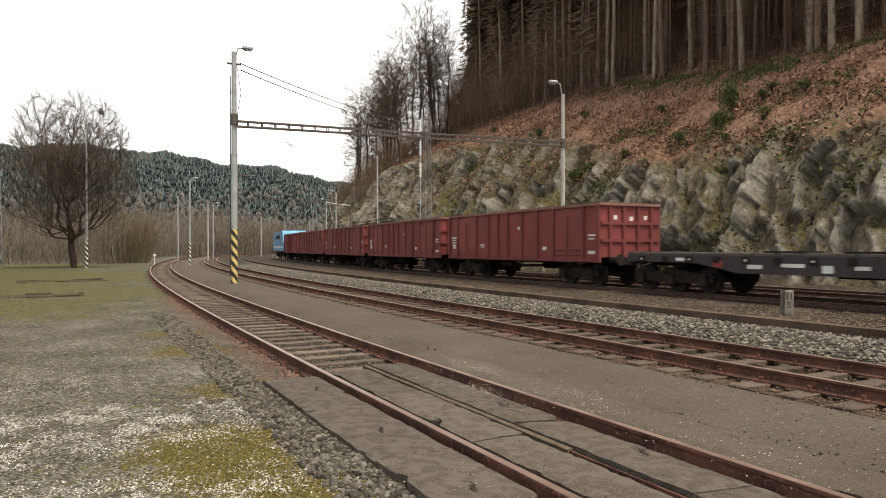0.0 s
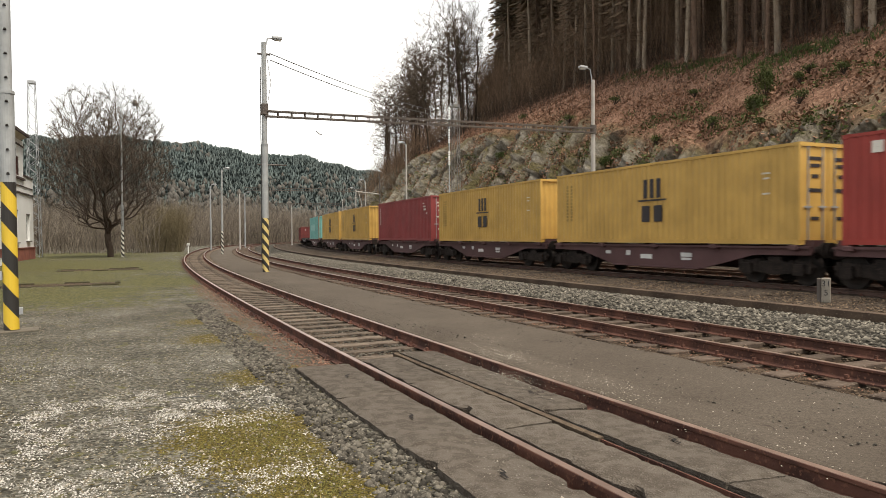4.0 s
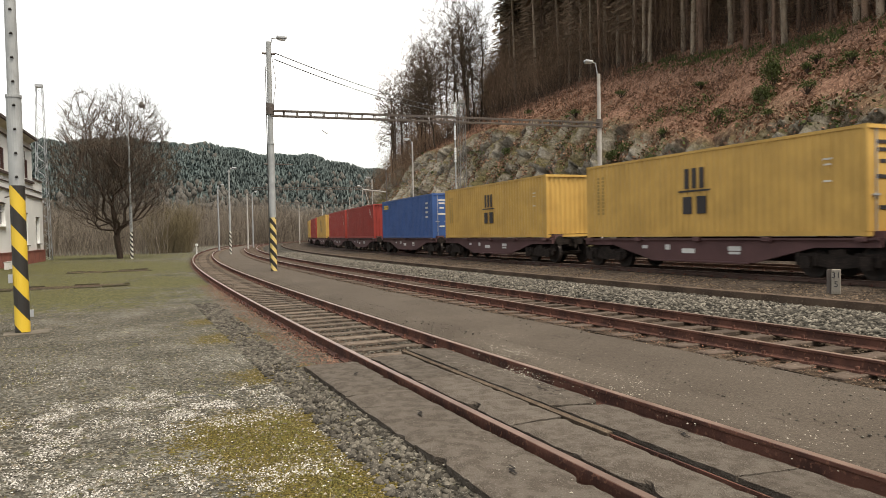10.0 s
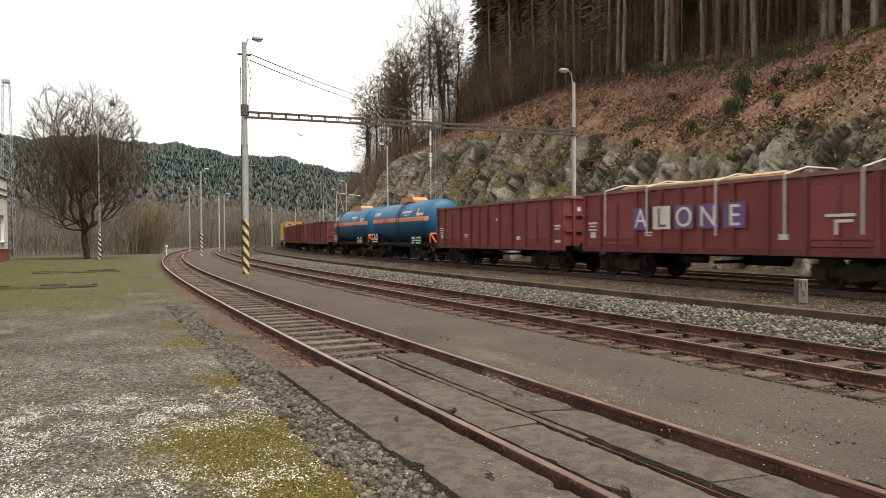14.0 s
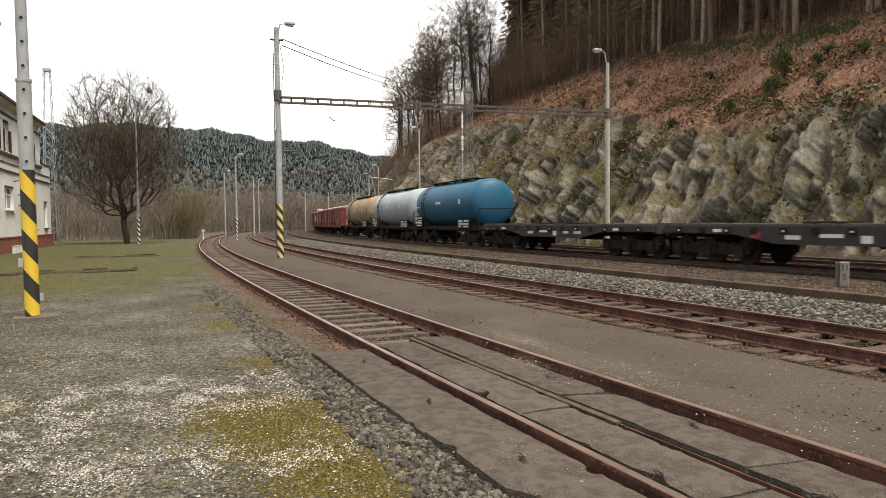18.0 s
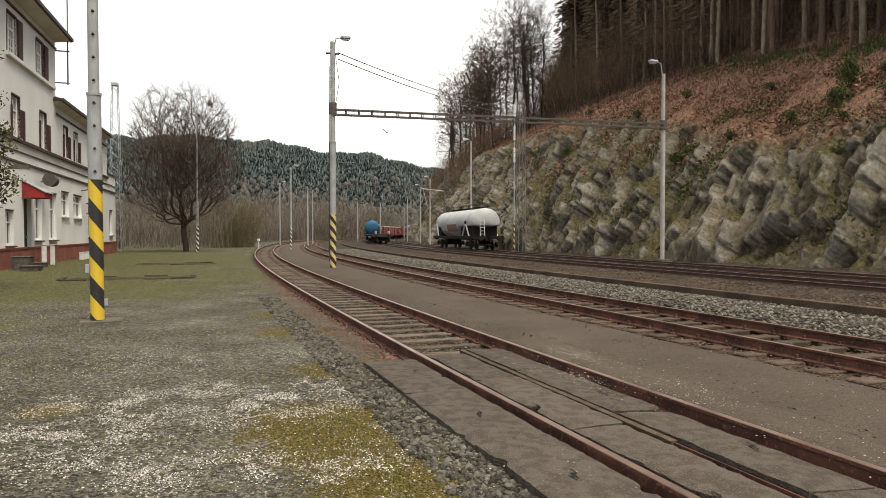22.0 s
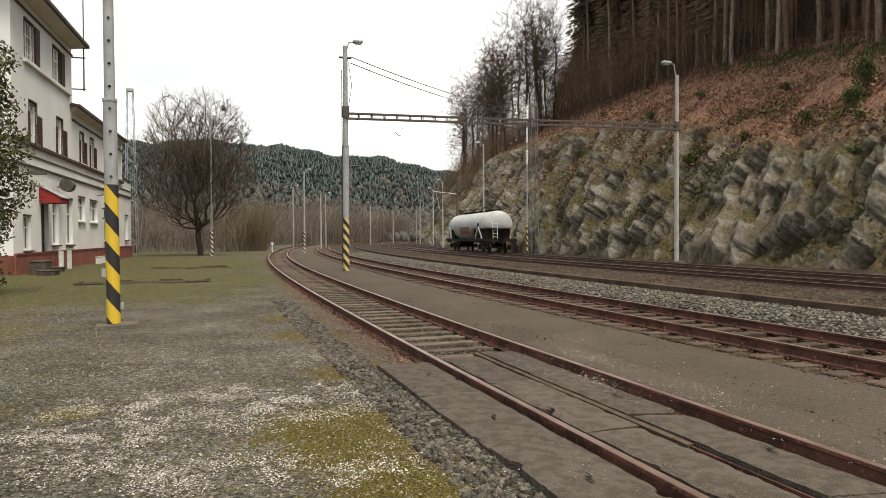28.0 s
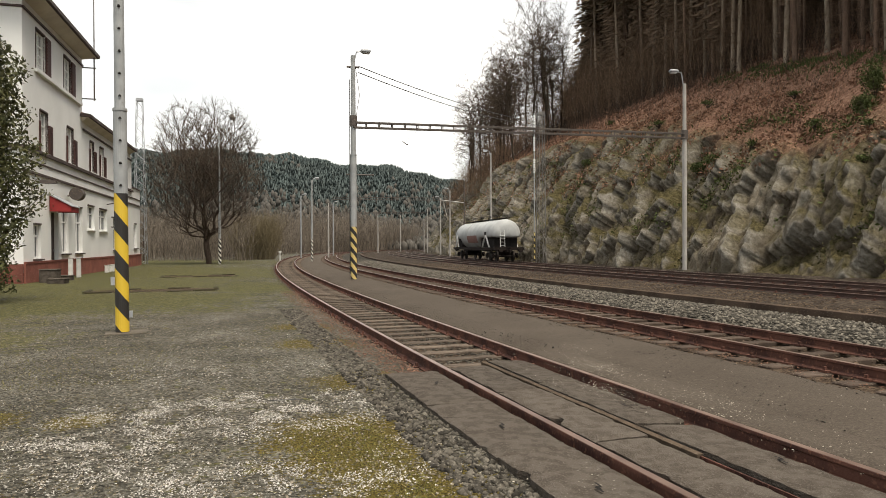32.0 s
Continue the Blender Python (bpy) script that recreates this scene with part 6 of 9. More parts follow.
# ---- masts, lamps and wires ----
M_FOOT = mat("grey_footing", (0.125, 0.11, 0.088), (0.085, 0.073, 0.057), (0.06, 0.052, 0.04), rough=0.92, scale=3, fine=25, bump=0.4)
def mast(name, label, base, height, r0=0.14, r1=0.11, step=4.2, material=None, holes=0, plate=True, lamp=None, group="line masts", turn=0.0):
    g = thing(name, label, "mast", group, pose(base[0], base[1], base[2], 0, 0, turn))
    material = material or M_STRIPE
    bm = bmesh.new()
    tube(bm, (0, 0, 0.02), (0, 0, min(step, height)), r0, r0, 20)
    if height > step:
        tube(bm, (0, 0, step), (0, 0, height), r1, r1 * 0.9, 18)
        tube(bm, (0, 0, step - 0.03), (0, 0, step + 0.02), r0 * 1.08, r0 * 1.08, 20)
    part("pole", bm, material, g)
    if plate:
        part("foot_plate", bbox(-0.3, 0.42, -0.28, 0.28, -0.16, 0.012, 0.01), M_FOOT, g)
    # small dark plugs on the pole stand for the shade inside its holes
    for k in range(holes):
        bm = bmesh.new()
        z = 2.75 + 0.42 * k
        rr = r0 if z < step else r1
        tube(bm, (0.0, -rr * 0.9, z + 0.03), (0.0, -rr * 1.02, z), 0.022, 0.028, 8)
        part("climbing_hole", bm, M_DARK, g)
    if lamp:
        arm, lz = lamp
        bm = bmesh.new()
        tube(bm, (0, 0, height - 0.5), (arm * 0.35, 0, lz), 0.03, 0.03, 8)
        tube(bm, (arm * 0.3, 0, lz - 0.02), (arm, 0, lz + 0.05), 0.03, 0.03, 8)
        la = part("lamp_arm", bm, M_GALV, g)
        bm = bbox(min(arm * 0.75, arm * 1.7), max(arm * 0.75, arm * 1.7), -0.14, 0.14, lz - 0.03, lz + 0.13, 0.045)
        head = part("lamp_head", bm, M_GALV, la)
        part("lamp_cover", bbox(min(arm * 0.95, arm * 1.6), max(arm * 0.95, arm * 1.6), -0.1, 0.1, lz - 0.07, lz - 0.03, 0.015), M_LAMP, la)
    return g


def lattice_beam(name, label, p, q, depth=0.34, wide=0.3):
    """A riveted lattice cross-beam from p to q."""
    p, q = Vector(p), Vector(q)
    L = (q - p).length
    d = (q - p).normalized()
    side = d.cross(Vector((0, 0, 1))).normalized()
    up = side.cross(d)
    m = Matrix((d, side, up)).transposed().to_4x4()
    m.translation = p
    g = thing(name, label, "portal beam", "portal beams", m)
    for y in (-wide / 2, wide / 2):
        for z in (-depth / 2, depth / 2):
            part("chord", bbox(0, L, y - 0.03, y + 0.03, z - 0.03, z + 0.03), M_BEAM, g)
    bm = bmesh.new()
    n = int(L / 0.62)
    for k in range(n + 1):
        x = L * k / n
        for y in (-wide / 2, wide / 2):
            box(bm, x - 0.025, x + 0.025, y - 0.012, y + 0.012, -depth / 2, depth / 2)
        for z in (-depth / 2, depth / 2):
            box(bm, x - 0.02, x + 0.02, -wide / 2, wide / 2, z - 0.012, z + 0.012)
    part("lacing", bm, M_BEAM, g)
    return g


def wire(pts, r=0.012, name="overhead_wire", label="thin dark overhead cable"):
    bm = bmesh.new()
    pts = [Vector(p) for p in pts]
    rings = []
    for i, p in enumerate(pts):
        d = (pts[min(i + 1, len(pts) - 1)] - pts[max(i - 1, 0)]).normalized()
        a = d.cross(Vector((0, 0, 1))).normalized()
        b = a.cross(d)
        rings.append([bm.verts.new(p + (a * math.cos(k * 1.2566) + b * math.sin(k * 1.2566)) * r) for k in range(5)])
    for u, w in zip(rings, rings[1:]):
        for k in range(5):
            bm.faces.new((u[k], u[(k + 1) % 5], w[(k + 1) % 5], w[k]))
    return tagged(part(name, bm, M_WIRE), label, "cable", "overhead cables")


def sag(a, b, drop, n=14):
    a, b = Vector(a), Vector(b)
    return [a.lerp(b, i / n) - Vector((0, 0, drop * 4 * (i / n) * (1 - i / n))) for i in range(n + 1)]


PM, PR = at(33, 2.4, -0.1), at(33, 20.78, 0.12)
main = mast("portal_mast", "grey tubular mast with black-yellow stripes", PM, 10.75, 0.15, 0.125, 6.0, lamp=(0.5, 10.95), turn=heading(33))
mast("portal_mast", "pale concrete mast at the rock foot", PR, 10.3, 0.125, 0.105, 7.6, material=M_CONC, lamp=(-0.55, 10.9), turn=heading(33))
lattice_beam("portal_beam", "brown lattice beam spanning the tracks", PM + Vector((0, 0, 7.43)), PR + Vector((0, 0, 7.42)), 0.24, 0.28)
for t, h in ((PM, 7.62), (PR, 7.48)):
    g = thing("beam_clamp", "steel clamp holding the portal beam", "clamp", "beam clamps", pose(t.x, t.y, t.z + h, 0, 0, heading(33)))
    part("collar", tube(bmesh.new(), (0, 0, -0.25), (0, 0, 0.25), 0.19, 0.19, 16), M_BEAM, g)
part("cable_run", tube(bmesh.new(), (-0.17, 0.03, 0.3), (-0.16, 0.02, 9.6), 0.025, 0.02, 6), M_WIRE, main)
bm = bmesh.new()
tube(bm, (0.13, 0.05, 10.2), (0.32, 0.05, 8.9), 0.014, 0.014, 5)
tube(bm, (0.32, 0.05, 8.9), (0.16, 0.05, 7.9), 0.014, 0.014, 5)
tube(bm, (-0.35, 0, 5.05), (1.0, 0, 5.05), 0.03, 0.03, 6)
tube(bm, (-0.3, 0, 10.2), (0.3, 0, 10.2), 0.05, 0.05, 8)
part("bracket", bm, M_BEAM, main)
near = mast("yard_mast", "grey lamp mast with yellow-black warning stripes", at(14.25, -5.2, -0.07), 9.4, 0.122, 0.095, 4.2, material=M_STRIPEN, holes=14, group="yard masts", turn=33)
near.matrix_basis = near.matrix_basis @ pose(0, 0, 0, 0, -0.3, 0)
bm = bmesh.new()
box(bm, -0.19, -0.12, -0.06, 0.06, 0.9, 1.05)
box(bm, 0.12, 0.18, -0.05, 0.05, 0.28, 0.4)
part("junction_box", bm, M_GALV, near)
lampl = mast("yard_lamp", "slim lamp post with black-white stripes", at(64.0, -5.74, -0.1), 12.3, 0.12, 0.075, 4.4, material=M_STRIPEW, group="yard lamps", turn=0)
bm = bmesh.new()
pts = [(0, 0, 12.2), (0.05, 0, 13.0), (0.3, 0, 13.5), (0.75, 0, 13.65), (1.15, 0, 13.5), (1.25, 0, 13.2)]
for a, b in zip(pts, pts[1:]):
    tube(bm, a, b, 0.03, 0.03, 7)
swan = part("swan_neck", bm, M_GALV, lampl)
bm = bmesh.new()
tube(bm, (1.25, 0, 13.25), (1.25, 0, 13.0), 0.08, 0.2, 12)
tube(bm, (1.25, 0, 13.0), (1.25, 0, 12.75), 0.24, 0.2, 12)
part("lamp_bell", bm, M_BEAM, swan)

# further masts along the line
for s, o, h, lab, striped, lm in (
        (72, 2.44, 8.35, "grey lamp mast with black-white striped foot", M_STRIPEW, (0.45, 8.5)),
        (92, 0.9, 8.15, "far grey lamp mast beside the siding", M_GALV, (0.45, 8.3)),
        (112, 4.85, 8.5, "far grey lamp mast between tracks", M_GALV, (0.45, 8.6)),
        (97, 4.4, 7.5, "far grey mast between tracks", M_CONC, None),
        (132, 12.3, 7.4, "far pale mast between tracks", M_CONC, None),
        (150, 16.7, 7.9, "far pale mast beside the main line", M_CONC, None),
        (92, 20.6, 8.9, "pale mast carrying a portal beam", M_CONC, (-0.5, 9.1)),
        (104, 21.05, 8.6, "far pale mast beside the bend", M_CONC, (-0.5, 8.8)),
        (128, 21.4, 8.4, "far pale mast beside the bend", M_CONC, None),
        (147, 21.7, 7.0, "far pale mast beside the bend", M_CONC, None),
        (72, 21.4, 11.4, "slim pale pole at the rock foot", M_CONC, (-0.5, 11.6))):
    mast("line_mast", lab, at(s, o, -0.1 if o < 10 else 0.05), h, 0.11, 0.09, 4.0, material=striped, lamp=lm, plate=False, turn=heading(s))
for s, h, o0 in ((91.5, 7.7, 5.0), (127, 7.4, 3.0)):
    lattice_beam("portal_beam", "far lattice beam spanning the tracks", at(s, o0, h), at(s, 20.9, h), 0.3, 0.3)


def lattice_mast(name, label, base, h, w0=0.62, w1=0.3, material=M_GALV, turn=0.0):
    g = thing(name, label, "lattice mast", "lattice masts", pose(base[0], base[1], base[2], 0, 0, turn))
    n = int(h / 0.6)
    wd = lambda z: w0 + (w1 - w0) * z / h
    for sx in (-1, 1):
        for sy in (-1, 1):
            bm = tube(bmesh.new(), (sx * w0 / 2, sy * w0 / 2, -0.1), (sx * w1 / 2, sy * w1 / 2, h), 0.035, 0.03, 6)
            part("leg", bm, material, g)
    for k in range(n):
        z0, z1 = h * k / n, h * (k + 1) / n
        a, b = wd(z0) / 2, wd(z1) / 2
        f = 1 if k % 2 else -1
        for sy in (-1, 1):
            part("brace", tube(bmesh.new(), (-f * a, sy * a, z0), (f * b, sy * b, z1), 0.02, 0.02, 5), material, g)
            part("brace", tube(bmesh.new(), (sy * a, -f * a, z0), (sy * b, f * b, z1), 0.02, 0.02, 5), material, g)
    part("cap_plate", bbox(-w1 / 2 - 0.03, w1 / 2 + 0.03, -w1 / 2 - 0.03, w1 / 2 + 0.03, h - 0.02, h + 0.25, 0.01), material, g)
    return g


M_BEAMG = mat("weathered_grey_steel", (0.2, 0.19, 0.175), (0.14, 0.13, 0.12), (0.1, 0.085, 0.07), rough=0.6, metal=0.2, scale=2, fine=14, thr=0.64)
lat = lattice_mast("lattice_mast", "steel lattice mast with white insulators", at(53.5, 20.5, 0.05), 12.2, 0.62, 0.46, M_BEAMG, turn=heading(53))
for z in (8.0, 9.8, 11.6):
    for k in range(6):
        zz = z + 0.2 * k - 0.6
        part("insulator", tube(bmesh.new(), (-0.62, -0.1, zz), (-0.62, -0.1, zz + 0.14), 0.1, 0.07, 12), M_PORC, lat, "white porcelain insulator")
bm = bmesh.new()
tube(bm, (-0.62, -0.1, 0.1), (-0.62, -0.1, 12.3), 0.06, 0.05, 8)
part("side_pole", bm, M_STRIPE, lat)
lattice_mast("lattice_mast", "tall grey lattice mast behind the station", at(68.0, -13.15, -0.1), 15.0, 1.05, 0.5, turn=20)
sp = at(82, 20.6, 0.05)
thin = mast("cantilever_mast", "thin dark mast with a pale bracket", sp, 9.0, 0.09, 0.08, 5, material=M_BEAM, plate=False, turn=heading(82))
bm = bmesh.new()
tube(bm, (0.0, 0, 6.6), (-2.9, 0, 6.9), 0.07, 0.07, 8)
tube(bm, (-2.6, 0, 6.9), (-2.1, 0, 4.7), 0.035, 0.035, 6)
part("cantilever", bm, M_CONC, thin)
top = PM + Vector((0, 0, 10.2))
latt = at(53.5, 20.6, 11.6)
wire(sag(top + Vector((0.25, 0.1, 0.05)), latt, 0.35), 0.024)
wire(sag(top + Vector((0.25, 0.1, -0.25)), latt - Vector((0, 0, 0.3)), 0.4), 0.024)
for o, z in ((T3, 5.6), (T3, 6.7), (T4, 5.6), (T4, 6.7)):
    wire([at(s, o, z) for s in range(33, 150, 6)], 0.008)
bm = bmesh.new()
d = at(36, 5.6, 7.0)
g = thing("wire_clip", "small stray clamp hanging from the wire", "clamp", "", pose(d.x, d.y, d.z))
part("rod", tube(bmesh.new(), (-0.12, 0, 0.1), (0.14, 0, -0.1), 0.025, 0.025, 6), M_BEAM, g)
part("hook", tube(bmesh.new(), (0.14, 0, -0.1), (0.2, 0, -0.03), 0.02, 0.02, 6), M_BEAM, g)
wire([at(36, 5.6, 7.05), at(33, 5.9, 7.5)], 0.006)

# the kilometre post
M_KMP = mat("stained_post_concrete", (0.25, 0.225, 0.19), (0.18, 0.16, 0.132), (0.12, 0.1, 0.08), rough=0.9, scale=3, fine=25, bump=0.3, thr=0.62)
kp = at(11.2, 12.05, -0.1)
km = thing("kilometre_post", "white concrete kilometre post with black figures", "marker post", "", pose(kp.x, kp.y, kp.z, 0, 0, -28))
part("stone", bbox(-0.1, 0.1, -0.06, 0.06, 0.0, 0.6, 0.015), M_KMP, km)
# a separate box gives the post its dark left side
part("dark_side", bbox(-0.2, -0.105, 0.0, 0.08, 0.0, 0.59, 0.01), M_BEAM, km)


letters("31", 0.2, km, pose(0, -0.064, 0.4, 90, 0, 0), M_BLACK)
letters("5", 0.2, km, pose(0, -0.064, 0.18, 90, 0, 0), M_BLACK)


# ---- the station house: u runs along its front away from the camera, the front faces the tracks ----
BO, BTURN = (-23.85, 29.54), 23.2
M_WALL = mat("white_render_wall", (0.76, 0.76, 0.74), (0.70, 0.70, 0.68), (0.6, 0.6, 0.57), rough=0.9, scale=0.5, fine=14, bump=0.15, thr=0.7)
M_TRIMD = mat("dark_brown_trim", (0.075, 0.05, 0.045), (0.055, 0.038, 0.034), rough=0.7)
M_SHUT = mat("brown_shutter", (0.085, 0.036, 0.03), (0.06, 0.027, 0.023), rough=0.7, scale=3)
M_ROOF = mat("brown_roof_tiles", (0.13, 0.085, 0.065), (0.09, 0.06, 0.05), rough=0.85, scale=2, fine=12)
M_SOFFIT = mat("beige_soffit", (0.66, 0.61, 0.54), (0.56, 0.51, 0.45), rough=0.85, scale=1)
M_PLINTH = mat("red_brick_plinth", (0.23, 0.085, 0.065), (0.17, 0.065, 0.05), (0.28, 0.13, 0.1), rough=0.9, scale=1.5, fine=20, vary=0.2)
M_GLASS = mat("dark_window_glass", (0.06, 0.065, 0.07), (0.04, 0.045, 0.05), rough=0.08, bump=0)
M_FRAME = mat("white_window_frame", (0.8, 0.8, 0.78), (0.7, 0.7, 0.68), rough=0.6, bump=0.1)
M_AWN = mat("red_awning_cloth", (0.30, 0.03, 0.03), (0.24, 0.025, 0.025), rough=0.7, scale=2)
station = thing("station_house", "white rendered station house with brown shutters", "station building", "", pose(BO[0], BO[1], 0, 0, 0, BTURN))
U_NEAR, U_TALL, U_LOW, U_END = -2.1, 8.45, 24.3, 28.2
OPEN = [  # u0, u1, z0, z1, kind
    (-0.2, 2.2, 9.95, 11.82, "top"), (4.55, 6.9, 9.95, 11.82, "top"),
    (0.35, 2.4, 6.13, 8.1, "mid"), (5.1, 7.2, 6.13, 8.1, "mid"),
    (10.25, 12.0, 6.17, 8.05, "mid"), (12.95, 14.8, 6.17, 8.05, "mid"), (18.2, 19.8, 6.17, 8.05, "mid"), (20.6, 22.2, 6.17, 8.05, "mid"),
    (3.95, 5.3, 1.2, 3.7, "gf"), (6.75, 8.35, 1.2, 3.8, "gf"), (9.6, 11.4, 2.6, 4.05, "high"), (12.7, 15.0, 2.6, 4.0, "high"),
    (-0.7, 0.45, 1.0, 2.6, "gf"), (17.0, 18.4, 1.3, 3.6, "gf"), (20.5, 22.0, 1.3, 3.6, "gf"), (25.2, 26.6, 1.4, 3.4, "gf")]
DOOR = (2.1, 3.35, 0.3, 3.3)


def wall_with_holes(name, u0, u1, z0, z1, holes, thick, parent):
    """A front wall in the plane x = 0, with openings cut through."""
    us = sorted({u0, u1, *[v for h in holes for v in h[:2]]})
    zs = sorted({z0, z1, *[v for h in holes for v in h[2:4]]})
    bm = bmesh.new()
    for a, b in zip(us, us[1:]):
        za = None
        for c, d in zip(zs, zs[1:]):
            um, zm = (a + b) / 2, (c + d) / 2
            solid = not any(h[0] < um < h[1] and h[2] < zm < h[3] for h in holes)
            if solid:
                za = c if za is None else za
            if za is not None and (not solid or d == zs[-1]):
                box(bm, -thick, 0, a, b, za, d if solid else c)
                za = None
    bmesh.ops.remove_doubles(bm, verts=bm.verts[:], dist=0.0005)
    return part(name, bm, M_WALL, parent)


OPEN = [(a, a + (b - a) * 0.62 if k in ("top", "mid") else b, c, d, k) for a, b, c, d, k in OPEN]
tall = [h for h in OPEN if h[1] < U_TALL] + [DOOR]
low = [h for h in OPEN if U_TALL < h[0] < U_LOW]
endh = [h for h in OPEN if h[0] > U_LOW]
wall_with_holes("front_wall", U_NEAR, U_TALL, -0.2, 12.65, tall, 0.4, station)
wall_with_holes("front_wall", U_TALL, U_LOW, -0.2, 8.9, low, 0.4, station)
wall_with_holes("front_wall", U_LOW, U_END, -0.2, 6.3, endh, 0.4, station)
DEEP = 11.0
for u, z0, z1 in ((U_NEAR, -0.2, 12.65), (U_TALL - 0.4, 8.9, 12.65), (U_LOW - 0.4, 6.3, 8.9), (U_END - 0.4, -0.2, 6.3)):
    part("gable_wall", bbox(-DEEP, -0.402, u, u + 0.4, z0, z1), M_WALL, station)
part("back_wall", bbox(-DEEP - 0.4, -DEEP - 0.002, U_NEAR, U_END, -0.2, 6.3), M_WALL, station)
# unseen dark block, added to keep the inside of the house dark
part("dark_filler", bbox(-DEEP + 0.5, -0.9, U_NEAR + 0.6, U_LOW - 0.6, 0, 8.6), M_DARK, station)


def hip_roof(u0, u1, eave, over, rise, parent, ridge=3.5):
    bm = bmesh.new()
    a, b = u0 - over, u1 + over
    x0, x1 = -DEEP - over, over
    low = [bm.verts.new(p) for p in ((x1, a, eave), (x1, b, eave), (x0, b, eave), (x0, a, eave))]
    mid = (x0 + x1) / 2
    top = [bm.verts.new(p) for p in ((mid, a + ridge, eave + rise), (mid, b - ridge, eave + rise))]
    bm.faces.new((low[0], low[1], top[1], top[0]))
    bm.faces.new((low[1], low[2], top[1]))
    bm.faces.new((low[2], low[3], top[0], top[1]))
    bm.faces.new((low[3], low[0], top[0]))
    bm.faces.new(low[::-1])
    r = part("roof", bm, M_ROOF, parent)
    bm = bmesh.new()
    box(bm, x1 - 0.02, x1 + 0.12, a, b, eave - 0.16, eave + 0.02)
    box(bm, x0, x1, b - 0.02, b + 0.1, eave - 0.16, eave + 0.02)
    box(bm, x0, x1, a - 0.1, a + 0.02, eave - 0.16, eave + 0.02)
    part("gutter", bm, M_TRIMD, r)
    bm = bmesh.new()
    v = [bm.verts.new(p) for p in ((0.0, a + over - 0.02, eave - 0.42), (0.0, b - over + 0.02, eave - 0.42), (x1 - 0.05, b, eave - 0.14), (x1 - 0.05, a, eave - 0.14))]
    bm.faces.new(v)
    w = [bm.verts.new(p) for p in ((-DEEP, b - over + 0.02, eave - 0.42), (x0, b, eave - 0.14))]
    bm.faces.new((v[1], w[0], w[1], v[2]))
    y = [bm.verts.new(p) for p in ((-DEEP, a + over - 0.02, eave - 0.42), (x0, a, eave - 0.14), (0.0, a + over - 0.02, eave - 0.42))]
    bm.faces.new((y[2], v[3], y[1], y[0]))
    part("soffit", bm, M_SOFFIT, r)
    return r


hip_roof(U_NEAR, U_TALL, 13.0, 0.72, 3.0, station)
hip_roof(U_TALL, 23.4, 9.3, 0.42, 2.4, station)
part("parapet", bbox(-DEEP, 0.06, U_LOW, U_END + 0.06, 6.3, 6.42), M_TRIMD, station)
for u0, u1, z, h, d in ((U_NEAR, U_TALL + 0.05, 12.23, 0.07, 0.08), (U_NEAR, U_LOW + 0.05, 6.05, 0.12, 0.14), (U_NEAR, U_END + 0.04, 5.0, 0.08, 0.08), (U_TALL + 0.03, U_LOW + 0.05, 8.5, 0.07, 0.08), (U_NEAR, U_END + 0.03, 5.5, 0.05, 0.05)):
    part("string_course", bbox(0.002, d, u0, u1, z - h, z + h * 0.3), M_TRIMD if h != 0.08 or z < 6 else M_WALL, station)
for z, h, d in ((12.23, 0.07, 0.08), (6.05, 0.12, 0.14), (5.0, 0.08, 0.08)):
    part("string_course", bbox(-DEEP, 0.0, U_NEAR - d, U_NEAR - 0.002, z - h, z + h * 0.3), M_TRIMD, station)
part("plinth", bbox(0.002, 0.1, U_NEAR, U_END + 0.05, -0.25, 0.78), M_PLINTH, station)
part("plinth", bbox(-DEEP, 0.0, U_NEAR - 0.1, U_NEAR - 0.002, -0.25, 0.78), M_PLINTH, station)
part("plinth_cap", bbox(0.002, 0.13, U_NEAR, U_END + 0.05, 0.782, 0.87), M_PLINTH, station)
part("sill_course", bbox(0.002, 0.16, -0.4, 7.9, 9.74, 9.9), M_WALL, station)


